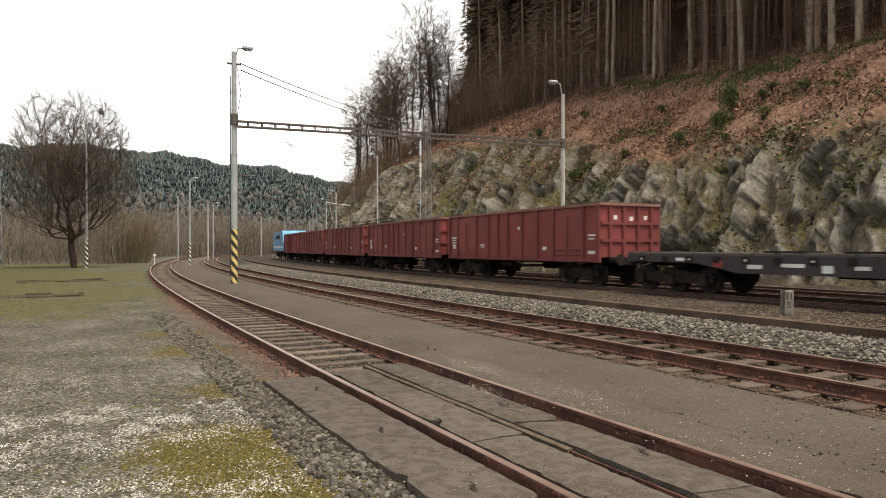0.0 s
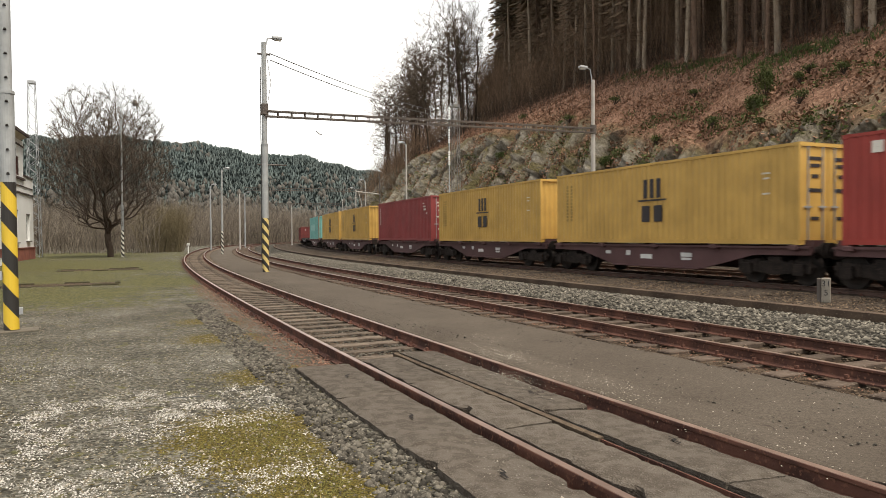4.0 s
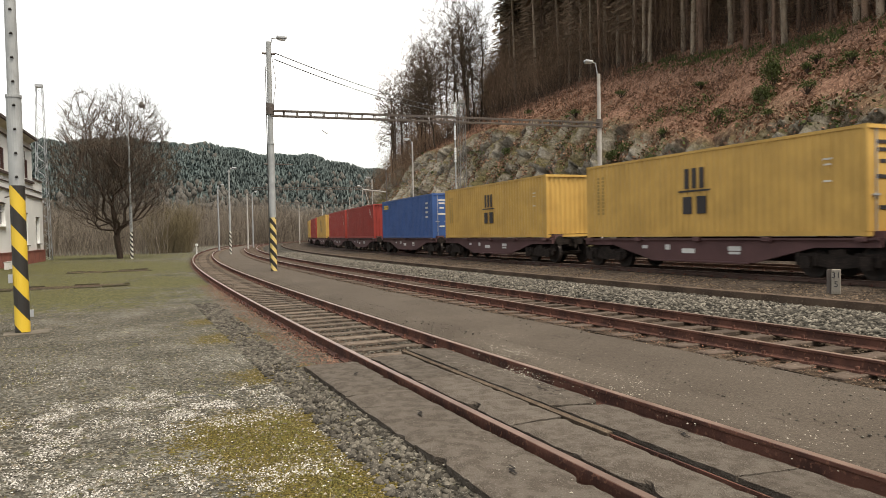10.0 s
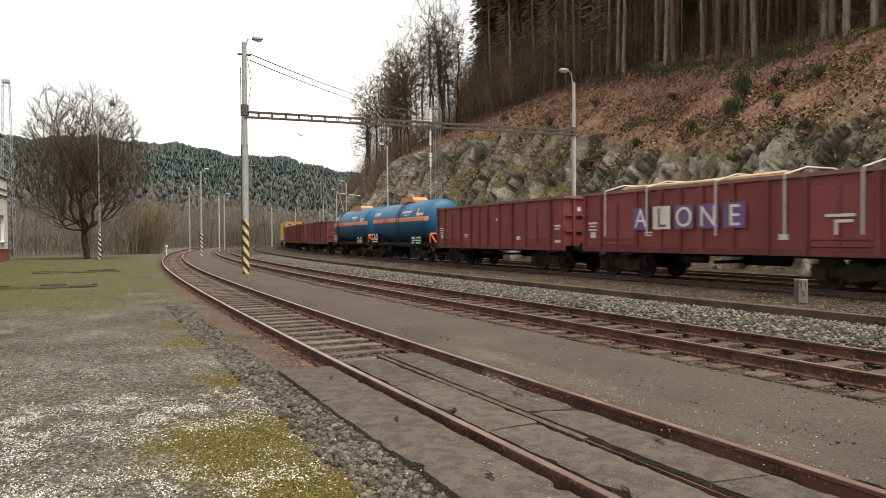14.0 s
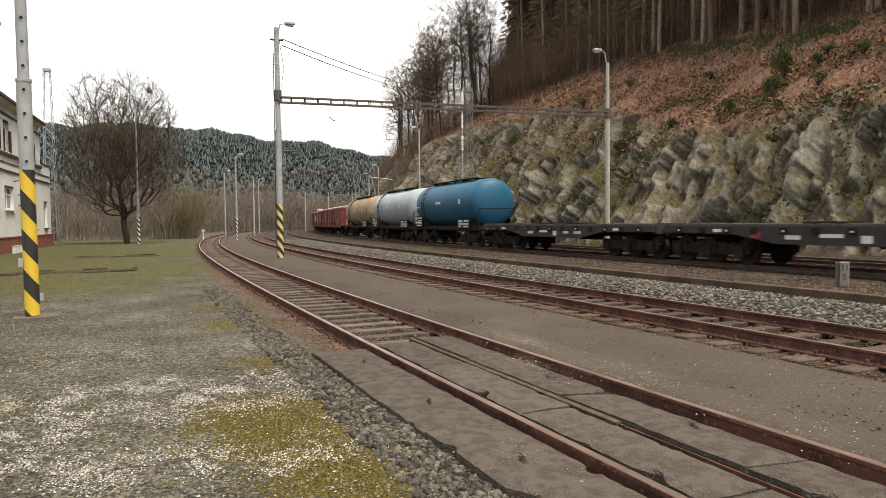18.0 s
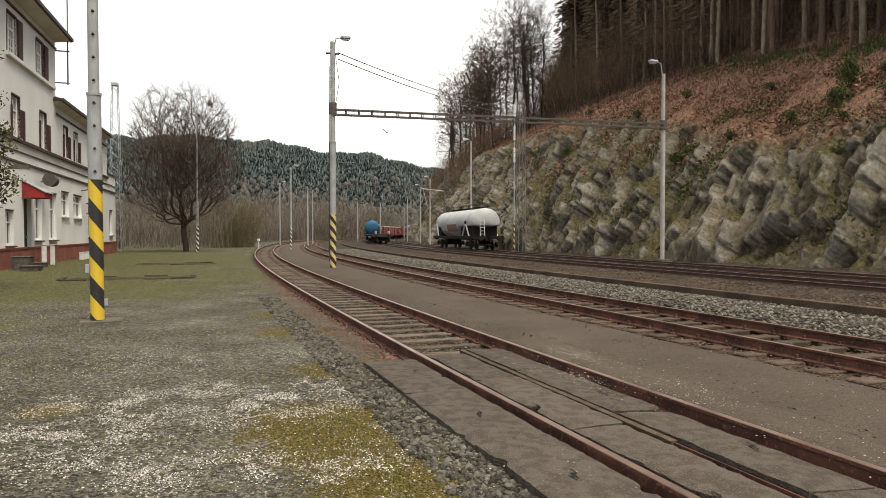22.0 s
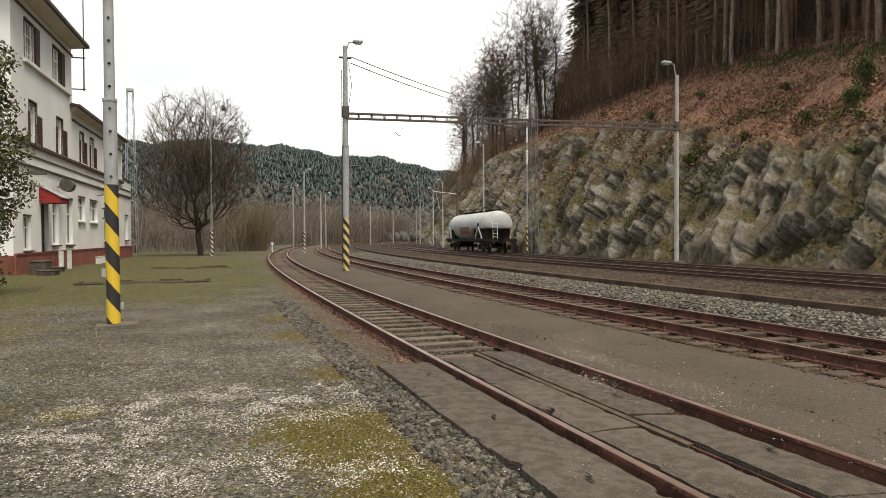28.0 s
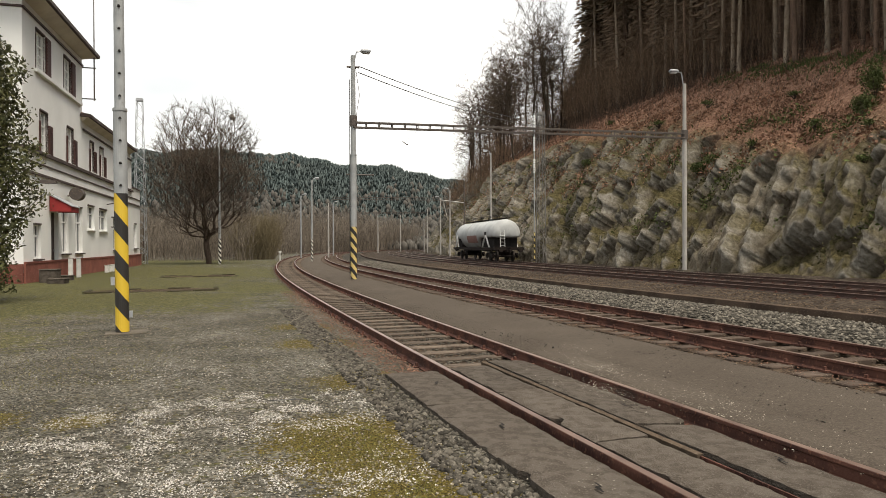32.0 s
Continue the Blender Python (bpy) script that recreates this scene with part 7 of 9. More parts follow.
def window(u0, u1, z0, z1, kind):
    w = part("window", bbox(-0.22, -0.2, u0, u1, z0, z1), M_GLASS, station)
    bm = bmesh.new()
    for a, b in ((u0, u0 + 0.08), (u1 - 0.08, u1), ((u0 + u1) / 2 - 0.05, (u0 + u1) / 2 + 0.05)):
        box(bm, -0.198, -0.13, a, b, z0, z1)
    for c, d in ((z0, z0 + 0.08), (z1 - 0.08, z1), (z0 + (z1 - z0) * 0.66 - 0.04, z0 + (z1 - z0) * 0.66 + 0.04)):
        box(bm, -0.196, -0.128, u0, u1, c, d)
    if kind in ("top", "mid"):
        for k in (0.25, 0.75):
            um = u0 + (u1 - u0) * k
            box(bm, -0.194, -0.15, um - 0.02, um + 0.02, z0, z1)
        for k in (0.22, 0.44):
            box(bm, -0.194, -0.15, u0, u1, z0 + (z1 - z0) * k - 0.02, z0 + (z1 - z0) * k + 0.02)
    part("window_frame", bm, M_FRAME, w)
    part("window_sill", bbox(0.004, 0.14, u0 - 0.08, u1 + 0.08, z0 - 0.1, z0 - 0.03), M_TRIMD if kind == "gf" else M_WALL, w)
    part("reveal_head", bbox(-0.2, 0.03, u0, u1, z1 - 0.01, z1 + 0.06), M_TRIMD, w)
    if kind in ("top", "mid"):
        hz = z1 if kind == "top" else z0 + (z1 - z0) * 0.72
        w2 = (u1 - u0) * 0.52
        bm = bbox(0.02, 0.065, u1 + 0.04, u1 + w2, z0 - 0.02, hz)
        for k in range(12):
            zz = z0 + (hz - z0) * (k + 0.5) / 12
            box(bm, 0.05, 0.085, u1 + 0.09, u1 + w2 - 0.05, zz - 0.04, zz + 0.03)
        part("shutter", bm, M_SHUT, w, "open brown slatted shutter")["kind"] = "stuff"
        if kind == "mid":
            part("shutter", bbox(0.02, 0.1, u0 - 0.18, u0 - 0.1, z0 - 0.02, hz), M_SHUT, w, "brown shutter folded against the wall")
        part("window_surround", bbox(-0.1, 0.02, u0 - 0.06, u0, z0, z1), M_TRIMD, w)
        part("window_surround", bbox(-0.1, 0.02, u1, u1 + 0.035, z0, z1), M_TRIMD, w)


for o in OPEN:
    window(*o)
door = part("door", bbox(-0.25, -0.2, DOOR[0], DOOR[1], DOOR[2], DOOR[3]), M_TRIMD, station, "brown station door")
part("door_handle", bbox(-0.2, -0.14, DOOR[1] - 0.2, DOOR[1] - 0.15, 1.3, 1.42), M_GALV, door)
bm = bmesh.new()
vv = [bm.verts.new(p) for p in ((0.03, 1.75, 4.1), (0.03, 3.2, 4.1), (1.0, 3.2, 3.55), (1.0, 1.75, 3.55), (0.03, 1.75, 3.3), (1.0, 1.75, 3.3), (0.03, 3.2, 3.3), (1.0, 3.2, 3.3))]
for f in ((0, 3, 5, 4), (1, 6, 7, 2), (3, 2, 7, 5)):
    bm.faces.new([vv[i] for i in f])
bmesh.ops.delete(bm, geom=[v for v in bm.verts if not v.link_faces], context="VERTS")
awn = part("awning", bm, M_AWN, station, "red sloping awning over the door")
bm = bmesh.new()
vv = [bm.verts.new(p) for p in ((0.02, 1.7, 4.13), (0.02, 3.25, 4.13), (1.06, 3.25, 3.54), (1.06, 1.7, 3.54), (0.02, 1.7, 4.17), (0.02, 3.25, 4.17), (1.06, 3.25, 3.58), (1.06, 1.7, 3.58))]
for f in ((4, 5, 6, 7), (3, 2, 1, 0), (0, 1, 5, 4), (1, 2, 6, 5), (2, 3, 7, 6), (3, 0, 4, 7)):
    bm.faces.new([vv[i] for i in f])
part("awning_sheet", bm, M_GALV, awn, "grey metal sheet")
bm = bmesh.new()
for z in (10.35, 12.2):
    tube(bm, (-0.2, U_TALL + 0.01, z), (-0.1, U_TALL + 0.4, z), 0.035, 0.035, 6)
    tube(bm, (-0.1, U_TALL + 0.4, z), (0.68, U_TALL + 0.4, z), 0.035, 0.035, 6)
tube(bm, (0.58, U_TALL + 0.4, 10.25), (0.58, U_TALL + 0.4, 17.5), 0.045, 0.03, 6)
part("aerial_mast", bm, M_BEAM, station)
for u, z in ((5.1, 4.3), (-1.6, 4.35), (14.9, 4.4)):
    bm = bmesh.new()
    tube(bm, (0.02, u, z), (0.7, u, z + 0.12), 0.04, 0.04, 7)
    wl_ = part("wall_lamp", bm, M_BEAM, station)
    bm = bmesh.new()
    if u == 5.1:
        tube(bm, (0.5, u - 0.3, z + 0.1), (0.5, u + 0.35, z + 0.1), 0.34, 0.34, 18)
    else:
        box(bm, 0.55, 1.2, u - 0.15, u + 0.15, z + 0.06, z + 0.22)
    part("lamp_head", bm, M_BEAM, wl_)
bars_s = bmesh.new()
for u in (0.35, 0.8):
    box(bars_s, 0.003, 0.02, u, u + 0.3, 3.85, 4.3)
part("sign_plate", bars_s, M_GALV, station)
bm = bmesh.new()
for z in (2.9, 3.6):
    tube(bm, (0.02, 16.3, z), (0.5, 16.3, z), 0.04, 0.04, 6)
tube(bm, (0.4, 16.3, 2.4), (0.4, 16.3, 4.0), 0.05, 0.05, 6)
part("cable_bracket", bm, M_BEAM, station)

# low walls, posts and old kerbs before the station
M_KERB = mat("mossy_kerb", (0.05, 0.045, 0.024), (0.032, 0.026, 0.018), (0.09, 0.076, 0.053), rough=0.95, scale=3, fine=25)
R2 = math.radians(BTURN)


def front(u, x, z):
    return (BO[0] + x * math.cos(R2) - u * math.sin(R2), BO[1] + x * math.sin(R2) + u * math.cos(R2), z)


for u, x, wd, h in ((-1.5, 0.9, 0.8, 0.6), (-2.6, 1.5, 0.8, 0.22), (0.9, 0.9, 0.6, 0.22)):
    p = front(u, x, -0.12)
    g = thing("low_wall", "low grey concrete wall beside the station steps", "low wall", "low walls", pose(p[0], p[1], p[2], 0, 0, BTURN))
    part("block", bbox(-0.35, 0.35, -wd / 2, wd / 2, 0, h, 0.02), M_SLAB, g)
    part("coping", bbox(-0.37, 0.37, -wd / 2 - 0.02, wd / 2 + 0.02, h + 0.002, h + 0.05, 0.012), M_SLAB, g)
for u in (2.4, 4.0, 10.8, 11.6, 12.6, 13.6, 14.2):
    p = front(u, 0.8, -0.12)
    g = thing("guard_post", "short white guard post before the station wall", "post", "guard posts", pose(p[0], p[1], p[2], 0, 0, BTURN))
    hh = 1.05 if u < 5 else 0.45
    part("post", bbox(-0.1, 0.1, -0.1, 0.1, 0, hh, 0.02), M_WHITE, g)
    part("cap", bbox(-0.12, 0.12, -0.12, 0.12, hh + 0.001, hh + 0.05, 0.015), M_CONC, g)
for s, o, a, b in ((27.5, -5.9, 2.2, 0.9), (39.5, -5.0, 1.9, 1.0)):
    # a sunken frame of mossy concrete kerbs round a pit
    p = at(s, o, -0.1)
    g = thing("kerb_frame", "low mossy concrete kerb round an old pit in the grass", "concrete kerb", "kerb frames", pose(p.x, p.y, p.z, 0, 0, heading(s) + 4))
    rk = random.Random(int(s))
    for x0, x1, y0, y1 in ((-a, a, -b - 0.08, -b + 0.08), (-a, a, b - 0.08, b + 0.08), (-a - 0.08, -a + 0.08, -b, b), (a - 0.08, a + 0.08, -b, b)):
        n = 5 if x1 - x0 > 1 else 2
        for k in range(n):
            if rk.random() < 0.2:
                continue
            if n == 5:
                u0, u1, v0, v1 = x0 + (x1 - x0) * k / n + 0.03, x0 + (x1 - x0) * (k + 1) / n - 0.03, y0, y1
            else:
                u0, u1, v0, v1 = x0, x1, y0 + (y1 - y0) * k / n + 0.09, y0 + (y1 - y0) * (k + 1) / n - 0.09
            part("kerb_stone", bbox(u0, u1, v0, v1, -0.06, rk.uniform(0.03, 0.09), 0.02), M_KERB, g)
    part("pit_soil", bbox(-a + 0.1, a - 0.1, -b + 0.1, b - 0.1, -0.05, 0.018, 0.006), M_TRACKDIRT, g)
p = at(76, -0.9, -0.12)
g = thing("buffer_post", "small white signal post beside the siding", "signal post", "", pose(p.x, p.y, p.z))
part("post", tube(bmesh.new(), (0, 0, 0), (0, 0, 0.85), 0.06, 0.06, 8), M_WHITE, g)
part("head", bbox(-0.12, 0.12, -0.1, 0.1, 0.851, 1.1, 0.02), M_WHITE, g)
p = Vector((-2.75, 6.95, -0.075))
g = thing("twig", "thin dark twig lying on the gravel", "twig", "", pose(p.x, p.y, p.z, 0, 0, 12))
part("stem", tube(bmesh.new(), (-0.18, 0, 0.01), (0.18, 0.02, 0.012), 0.006, 0.004, 5), M_WIRE, g)
part("side_shoot", tube(bmesh.new(), (0.02, 0, 0.01), (0.09, 0.05, 0.016), 0.004, 0.003, 5), M_WIRE, g)


# ---- vegetation ----
M_BARK = mat("grey_brown_bark", (0.07, 0.052, 0.04), (0.045, 0.033, 0.026), (0.105, 0.082, 0.065), rough=0.95, scale=2, fine=14, vary=0.2, stretch=(4, 4, 1))
M_BARKP = mat("pale_bark", (0.25, 0.2, 0.155), (0.16, 0.125, 0.095), (0.32, 0.265, 0.21), rough=0.95, scale=1.2, fine=10, vary=0.3, stretch=(4, 4, 1))
M_PINE = mat("red_brown_conifer_bark", (0.19, 0.127, 0.094), (0.12, 0.08, 0.06), (0.27, 0.185, 0.14), rough=0.95, scale=1.5, fine=12, vary=0.3, stretch=(4, 4, 1))
M_TWIG = mat("fine_twigs", (0.06, 0.044, 0.035), (0.042, 0.031, 0.025), rough=1, scale=2, bump=0)
M_TWIGD = mat("brown_dry_brush", (0.185, 0.156, 0.126), (0.138, 0.116, 0.094), (0.215, 0.182, 0.148), rough=1, scale=0.5, fine=5, bump=0, island=0.4)
M_WILLOW = mat("yellow_willow_rods", (0.17, 0.14, 0.085), (0.125, 0.102, 0.064), rough=1, scale=1, bump=0)
M_NEEDLE = mat("brown_olive_spruce_twigs", (0.066, 0.05, 0.031), (0.1, 0.074, 0.047), rough=0.95, scale=0.6, bump=0, island=0.4)
M_LARCH = mat("dry_brown_conifer_twigs", (0.14, 0.098, 0.066), (0.1, 0.07, 0.048), rough=1, scale=0.6, bump=0, island=0.35)
M_DEAD = mat("dead_spruce_branches", (0.2, 0.136, 0.093), (0.13, 0.089, 0.061), rough=1, scale=1, bump=0, island=0.5)
M_LEAF = mat("evergreen_leaves", (0.045, 0.052, 0.018), (0.08, 0.08, 0.028), (0.12, 0.105, 0.045), rough=0.7, scale=3, fine=20, bump=0, island=0.5)
M_FERN = mat("fern_green", (0.05, 0.066, 0.022), (0.085, 0.098, 0.036), rough=0.9, scale=2, bump=0, island=0.4)
M_BRACK = mat("dry_bracken", (0.215, 0.12, 0.078), (0.135, 0.078, 0.054), (0.31, 0.195, 0.132), rough=1, scale=1, fine=6, bump=0, island=0.4)
M_MOSSL = mat("olive_moss", (0.05, 0.05, 0.02), (0.078, 0.07, 0.034), (0.11, 0.092, 0.05), rough=1, scale=1.5, fine=8, bump=0, island=0.4)
M_GRASS = mat("winter_grass", (0.10, 0.095, 0.03), (0.15, 0.135, 0.045), (0.2, 0.165, 0.075), rough=0.95, scale=0.8, fine=6, bump=0, island=0.5)


class Sticks:
    """Gathers tapered sticks into one triangle mesh."""

    def __init__(self, n=3):
        self.p, self.q, self.r, self.s, self.n = [], [], [], [], n

    def add(self, p, q, r, s):
        self.p.append(p)
        self.q.append(q)
        self.r.append(r)
        self.s.append(s)

    def arrays(self):
        P, Q = np.array(self.p, float), np.array(self.q, float)
        r, s = np.array(self.r)[:, None, None], np.array(self.s)[:, None, None]
        d = Q - P
        d /= np.linalg.norm(d, axis=1)[:, None] + 1e-9
        ref = np.where(np.abs(d[:, 2:3]) > 0.9, np.array([[1.0, 0, 0]]), np.array([[0, 0, 1.0]]))
        a = np.cross(d, ref)
        a /= np.linalg.norm(a, axis=1)[:, None] + 1e-9
        b = np.cross(d, a)
        n = self.n
        an = 2 * np.pi * np.arange(n) / n
        ring = a[:, None, :] * np.cos(an)[None, :, None] + b[:, None, :] * np.sin(an)[None, :, None]
        V = np.concatenate([P[:, None] + ring * r, Q[:, None] + ring * s], 1)
        f = []
        for i in range(n):
            j = (i + 1) % n
            f += [(i, j, n + j), (i, n + j, n + i)]
        F = np.array(f)[None] + (2 * n * np.arange(len(P)))[:, None, None]
        return V.reshape(-1, 3), F.reshape(-1, 3)


def grow(st, p, d, length, r, depth, rng, spread=0.6, up=0.15, kids=(2, 3), fine=None):
    """A limb that forks again and again."""
    n = 3 if depth > 2 else 2
    q = Vector(p)
    d = Vector(d).normalized()
    for i in range(n):
        d = (d + Vector((rng.uniform(-1, 1), rng.uniform(-1, 1), rng.uniform(-0.6, 1))) * 0.13 + Vector((0, 0, up * 0.3))).normalized()
        q2 = q + d * (length / n)
        ra = r * (1 - 0.35 * i / n)
        rb = r * (1 - 0.35 * (i + 1) / n)
        (st if depth > 1 or fine is None else fine).add(tuple(q), tuple(q2), ra, rb)
        q = q2
        if depth > 0 and i < n - 1 and rng.random() < 0.75:
            side = (d + Vector((rng.uniform(-1, 1), rng.uniform(-1, 1), rng.uniform(-0.2, 0.7))) * spread * 1.25).normalized()
            grow(st, q, side, length * rng.uniform(0.5, 0.72), rb * 0.55, depth - 1, rng, spread, up, kids, fine)
    if depth > 0:
        for k in range(rng.randint(*kids)):
            side = (d + Vector((rng.uniform(-1, 1), rng.uniform(-1, 1), rng.uniform(-0.4, 0.8))) * spread).normalized()
            grow(st, q, side, length * rng.uniform(0.62, 0.84), r * 0.58, depth - 1, rng, spread, up, kids, fine)


def bare_tree(label, height, seed, m, depth=5, stems=1, low=0.25, spread=0.62, lean=0.1, group="bare trees"):
    rng = random.Random(seed)
    trunk, fine = Sticks(7), Sticks(3)
    limbs = Sticks(4)
    g = thing("bare_tree", label, "tree", group, m)
    for k in range(stems):
        d = Vector((rng.uniform(-lean, lean), rng.uniform(-lean, lean), 1)).normalized()
        p = Vector((rng.uniform(-0.3, 0.3), rng.uniform(-0.3, 0.3), -0.3)) if stems > 1 else Vector((0, 0, -0.3))
        r = height * (0.0095 if stems == 1 else 0.0095)
        hs = height * (1 if stems == 1 else rng.uniform(0.78, 1.0) * (0.55 + 0.45 * d.z))
        seg, z = 9, 0
        for i in range(seg):
            d = (d + Vector((rng.uniform(-1, 1), rng.uniform(-1, 1), 0.4)) * 0.06).normalized()
            q = p + d * hs * 0.085
            trunk.add(tuple(p), tuple(q), r, r * 0.88)
            p, r = q, r * 0.88
            if i / seg > low:
                for kk in range(rng.randint(1, 2)):
                    a = rng.uniform(0, 6.28)
                    side = Vector((math.cos(a), math.sin(a), rng.uniform(0.2, 0.9)))
                    grow(limbs, p, side, hs * rng.uniform(0.11, 0.18), r * 0.5, depth - 2, rng, spread, 0.12, (2, 3), fine)
        grow(limbs, p, d, hs * 0.15, r * 0.8, depth - 1, rng, spread, 0.15, (2, 3), fine)
    fast("trunk", *trunk.arrays(), M_BARK, g)
    fast("branchwork", *limbs.arrays(), M_BARK, g)["kind"] = "stuff"
    if fine.p:
        fast("twig_crown", *fine.arrays(), M_TWIG, g)["kind"] = "stuff"
    return g


def conifer(label, height, seed, m, bare=0.5, material=M_PINE):
    """A tall forest spruce: bare trunk with dead snags, dark crown high up."""
    rng = random.Random(seed)
    g = thing("forest_tree", label, "tree", "forest edge trees", m)
    st = Sticks(8)
    p, r = Vector((0, 0, -0.6)), rng.uniform(0.14, 0.24)
    for i in range(10):
        q = p + Vector((rng.uniform(-0.05, 0.05), rng.uniform(-0.05, 0.05), height / 10))
        st.add(tuple(p), tuple(q), r, r * 0.89)
        p, r = q, r * 0.89
    fast("trunk", *st.arrays(), material, g)
    sn = Sticks(3)
    for i in range(150):
        z = rng.uniform(1.0, height * bare * 1.25)
        a, ln = rng.uniform(0, 6.28), rng.uniform(0.5, 2.2)
        b = Vector((math.cos(a) * ln, math.sin(a) * ln, z - rng.uniform(-0.1, 0.5)))
        sn.add((0, 0, z), tuple(b), 0.02, 0.006)
        for k in range(3):
            c = Vector((0, 0, z)).lerp(b, rng.uniform(0.4, 1))
            sn.add(tuple(c), tuple(c + Vector((rng.uniform(-0.4, 0.4), rng.uniform(-0.4, 0.4), rng.uniform(-0.35, 0.1)))), 0.008, 0.003)
    fast("deadwood", *sn.arrays(), M_DEAD, g)["kind"] = "stuff"
    # crown mostly above the view; its density sets the shade below
    V, F = needle_crown(rng, height, bare, 170, 0.4)
    fast("crown", V, F, M_NEEDLE, g)
    return g


def needle_crown(rng, height, bare, n, wide=1.0):
    V, F = [], []
    for i in range(n):
        z = height * (bare + (1.02 - bare) * rng.random() ** 0.8)
        f = (height * 1.03 - z) / (height * (1.03 - bare))
        ln = 0.5 + 3.0 * f * rng.uniform(0.5, 1)
        a = rng.uniform(0, 6.28)
        d = Vector((math.cos(a), math.sin(a), -0.3))
        s = Vector((-math.sin(a), math.cos(a), 0)) * (0.35 + 0.3 * f) * wide
        b, t = Vector((0, 0, z)) + d * ln * 0.15, Vector((0, 0, z)) + d * ln
        mid = b.lerp(t, 0.6)
        k = len(V)
        V += [tuple(b), tuple(mid + s - Vector((0, 0, 0.25))), tuple(t), tuple(mid - s - Vector((0, 0, 0.25)))]
        F += [(k, k + 1, k + 2), (k, k + 2, k + 3)]
    return np.array(V), np.array(F)


# forest edge: single trees, three shapes copied along the slope
shapes = [conifer("tall spruce with a bare dark trunk", h, 20 + i, Matrix(), b, M_PINE if i % 2 else M_BARKP) for i, (h, b) in enumerate(((27, 0.5), (30, 0.55), (24, 0.45), (28, 0.6)))]
rngf = random.Random(77)
spots = []
for s in np.arange(20, 104, 1.15):
    if rngf.random() < 0.9:
        oe = float(np.interp(s, ROCK_S, EDGE_O))
        spots.append((s + rngf.uniform(-0.6, 0.6), oe + rngf.uniform(0.6, 5.5)))
used = set()
for i, (s, o) in enumerate(spots):
    p = hill_point(s, o)
    m = pose(p.x, p.y, p.z - 0.1, rngf.uniform(-2, 2), rngf.uniform(-2, 2), rngf.uniform(0, 360))
    k = i % 4
    if k not in used:
        shapes[k].matrix_basis = m
        used.add(k)
    else:
        copy_thing(shapes[k], m)


def deep_forest():
    """The closed stand behind the edge, trunk by trunk, joined."""
    rng = random.Random(5)
    st, V, F, k = Sticks(5), [], [], 0
    W, G, w = [], [], 0
    for i in range(1500):
        s = min(rng.uniform(4, 90) + rng.gauss(0, 7), 108)
        oe = float(np.interp(s, ROCK_S, EDGE_O))
        o = oe + 3 + 52 * rng.random() ** 1.1
        p = hill_point(s, o)
        h, r = rng.uniform(22, 30), rng.uniform(0.1, 0.2)
        top = p + Vector((rng.uniform(-0.5, 0.5), rng.uniform(-0.5, 0.5), h))
        st.add(tuple(p - Vector((0, 0, 0.5))), tuple(p.lerp(top, 0.5)), r, r * 0.8)
        st.add(tuple(p.lerp(top, 0.5)), tuple(top), r * 0.8, r * 0.3)
        # crowns mostly out of view, added this dense to shade the trunks
        v, f = needle_crown(rng, h, 0.6, 130, 0.32)
        V.append(v + np.array(p))
        F.append(f + k)
        k += len(v)
    for i in range(520):
        s = rng.uniform(62, 108) + rng.gauss(0, 7)
        oe = float(np.interp(s, ROCK_S, EDGE_O))
        o = oe + 2 + 40 * rng.random() ** 1.2
        p = hill_point(s, o)
        h, r = rng.uniform(18, 28), rng.uniform(0.12, 0.2)
        top = p + Vector((rng.uniform(-0.5, 0.5), rng.uniform(-0.5, 0.5), h))
        st.add(tuple(p - Vector((0, 0, 0.5))), tuple(top), r, r * 0.3)
        v, f = needle_crown(rng, h, 0.12, 260, 0.2)
        W.append(v * np.array([0.75, 0.75, 1.0]) + np.array(p))
        G.append(f + w)
        w += len(v)
    tagged(fast("forest_saplings", np.concatenate(W), np.concatenate(G), M_LARCH), "brown dry young conifers crowding the forest edge", "forest", kind="stuff")
    tagged(fast("forest_trunks", *st.arrays(), M_PINE), "dense dark trunks deep in the forest", "forest", kind="stuff")
    tagged(fast("forest_crowns", np.concatenate(V), np.concatenate(F), M_NEEDLE), "dark spruce crowns that shade the closed forest, mostly unseen", "forest", kind="stuff")


deep_forest()

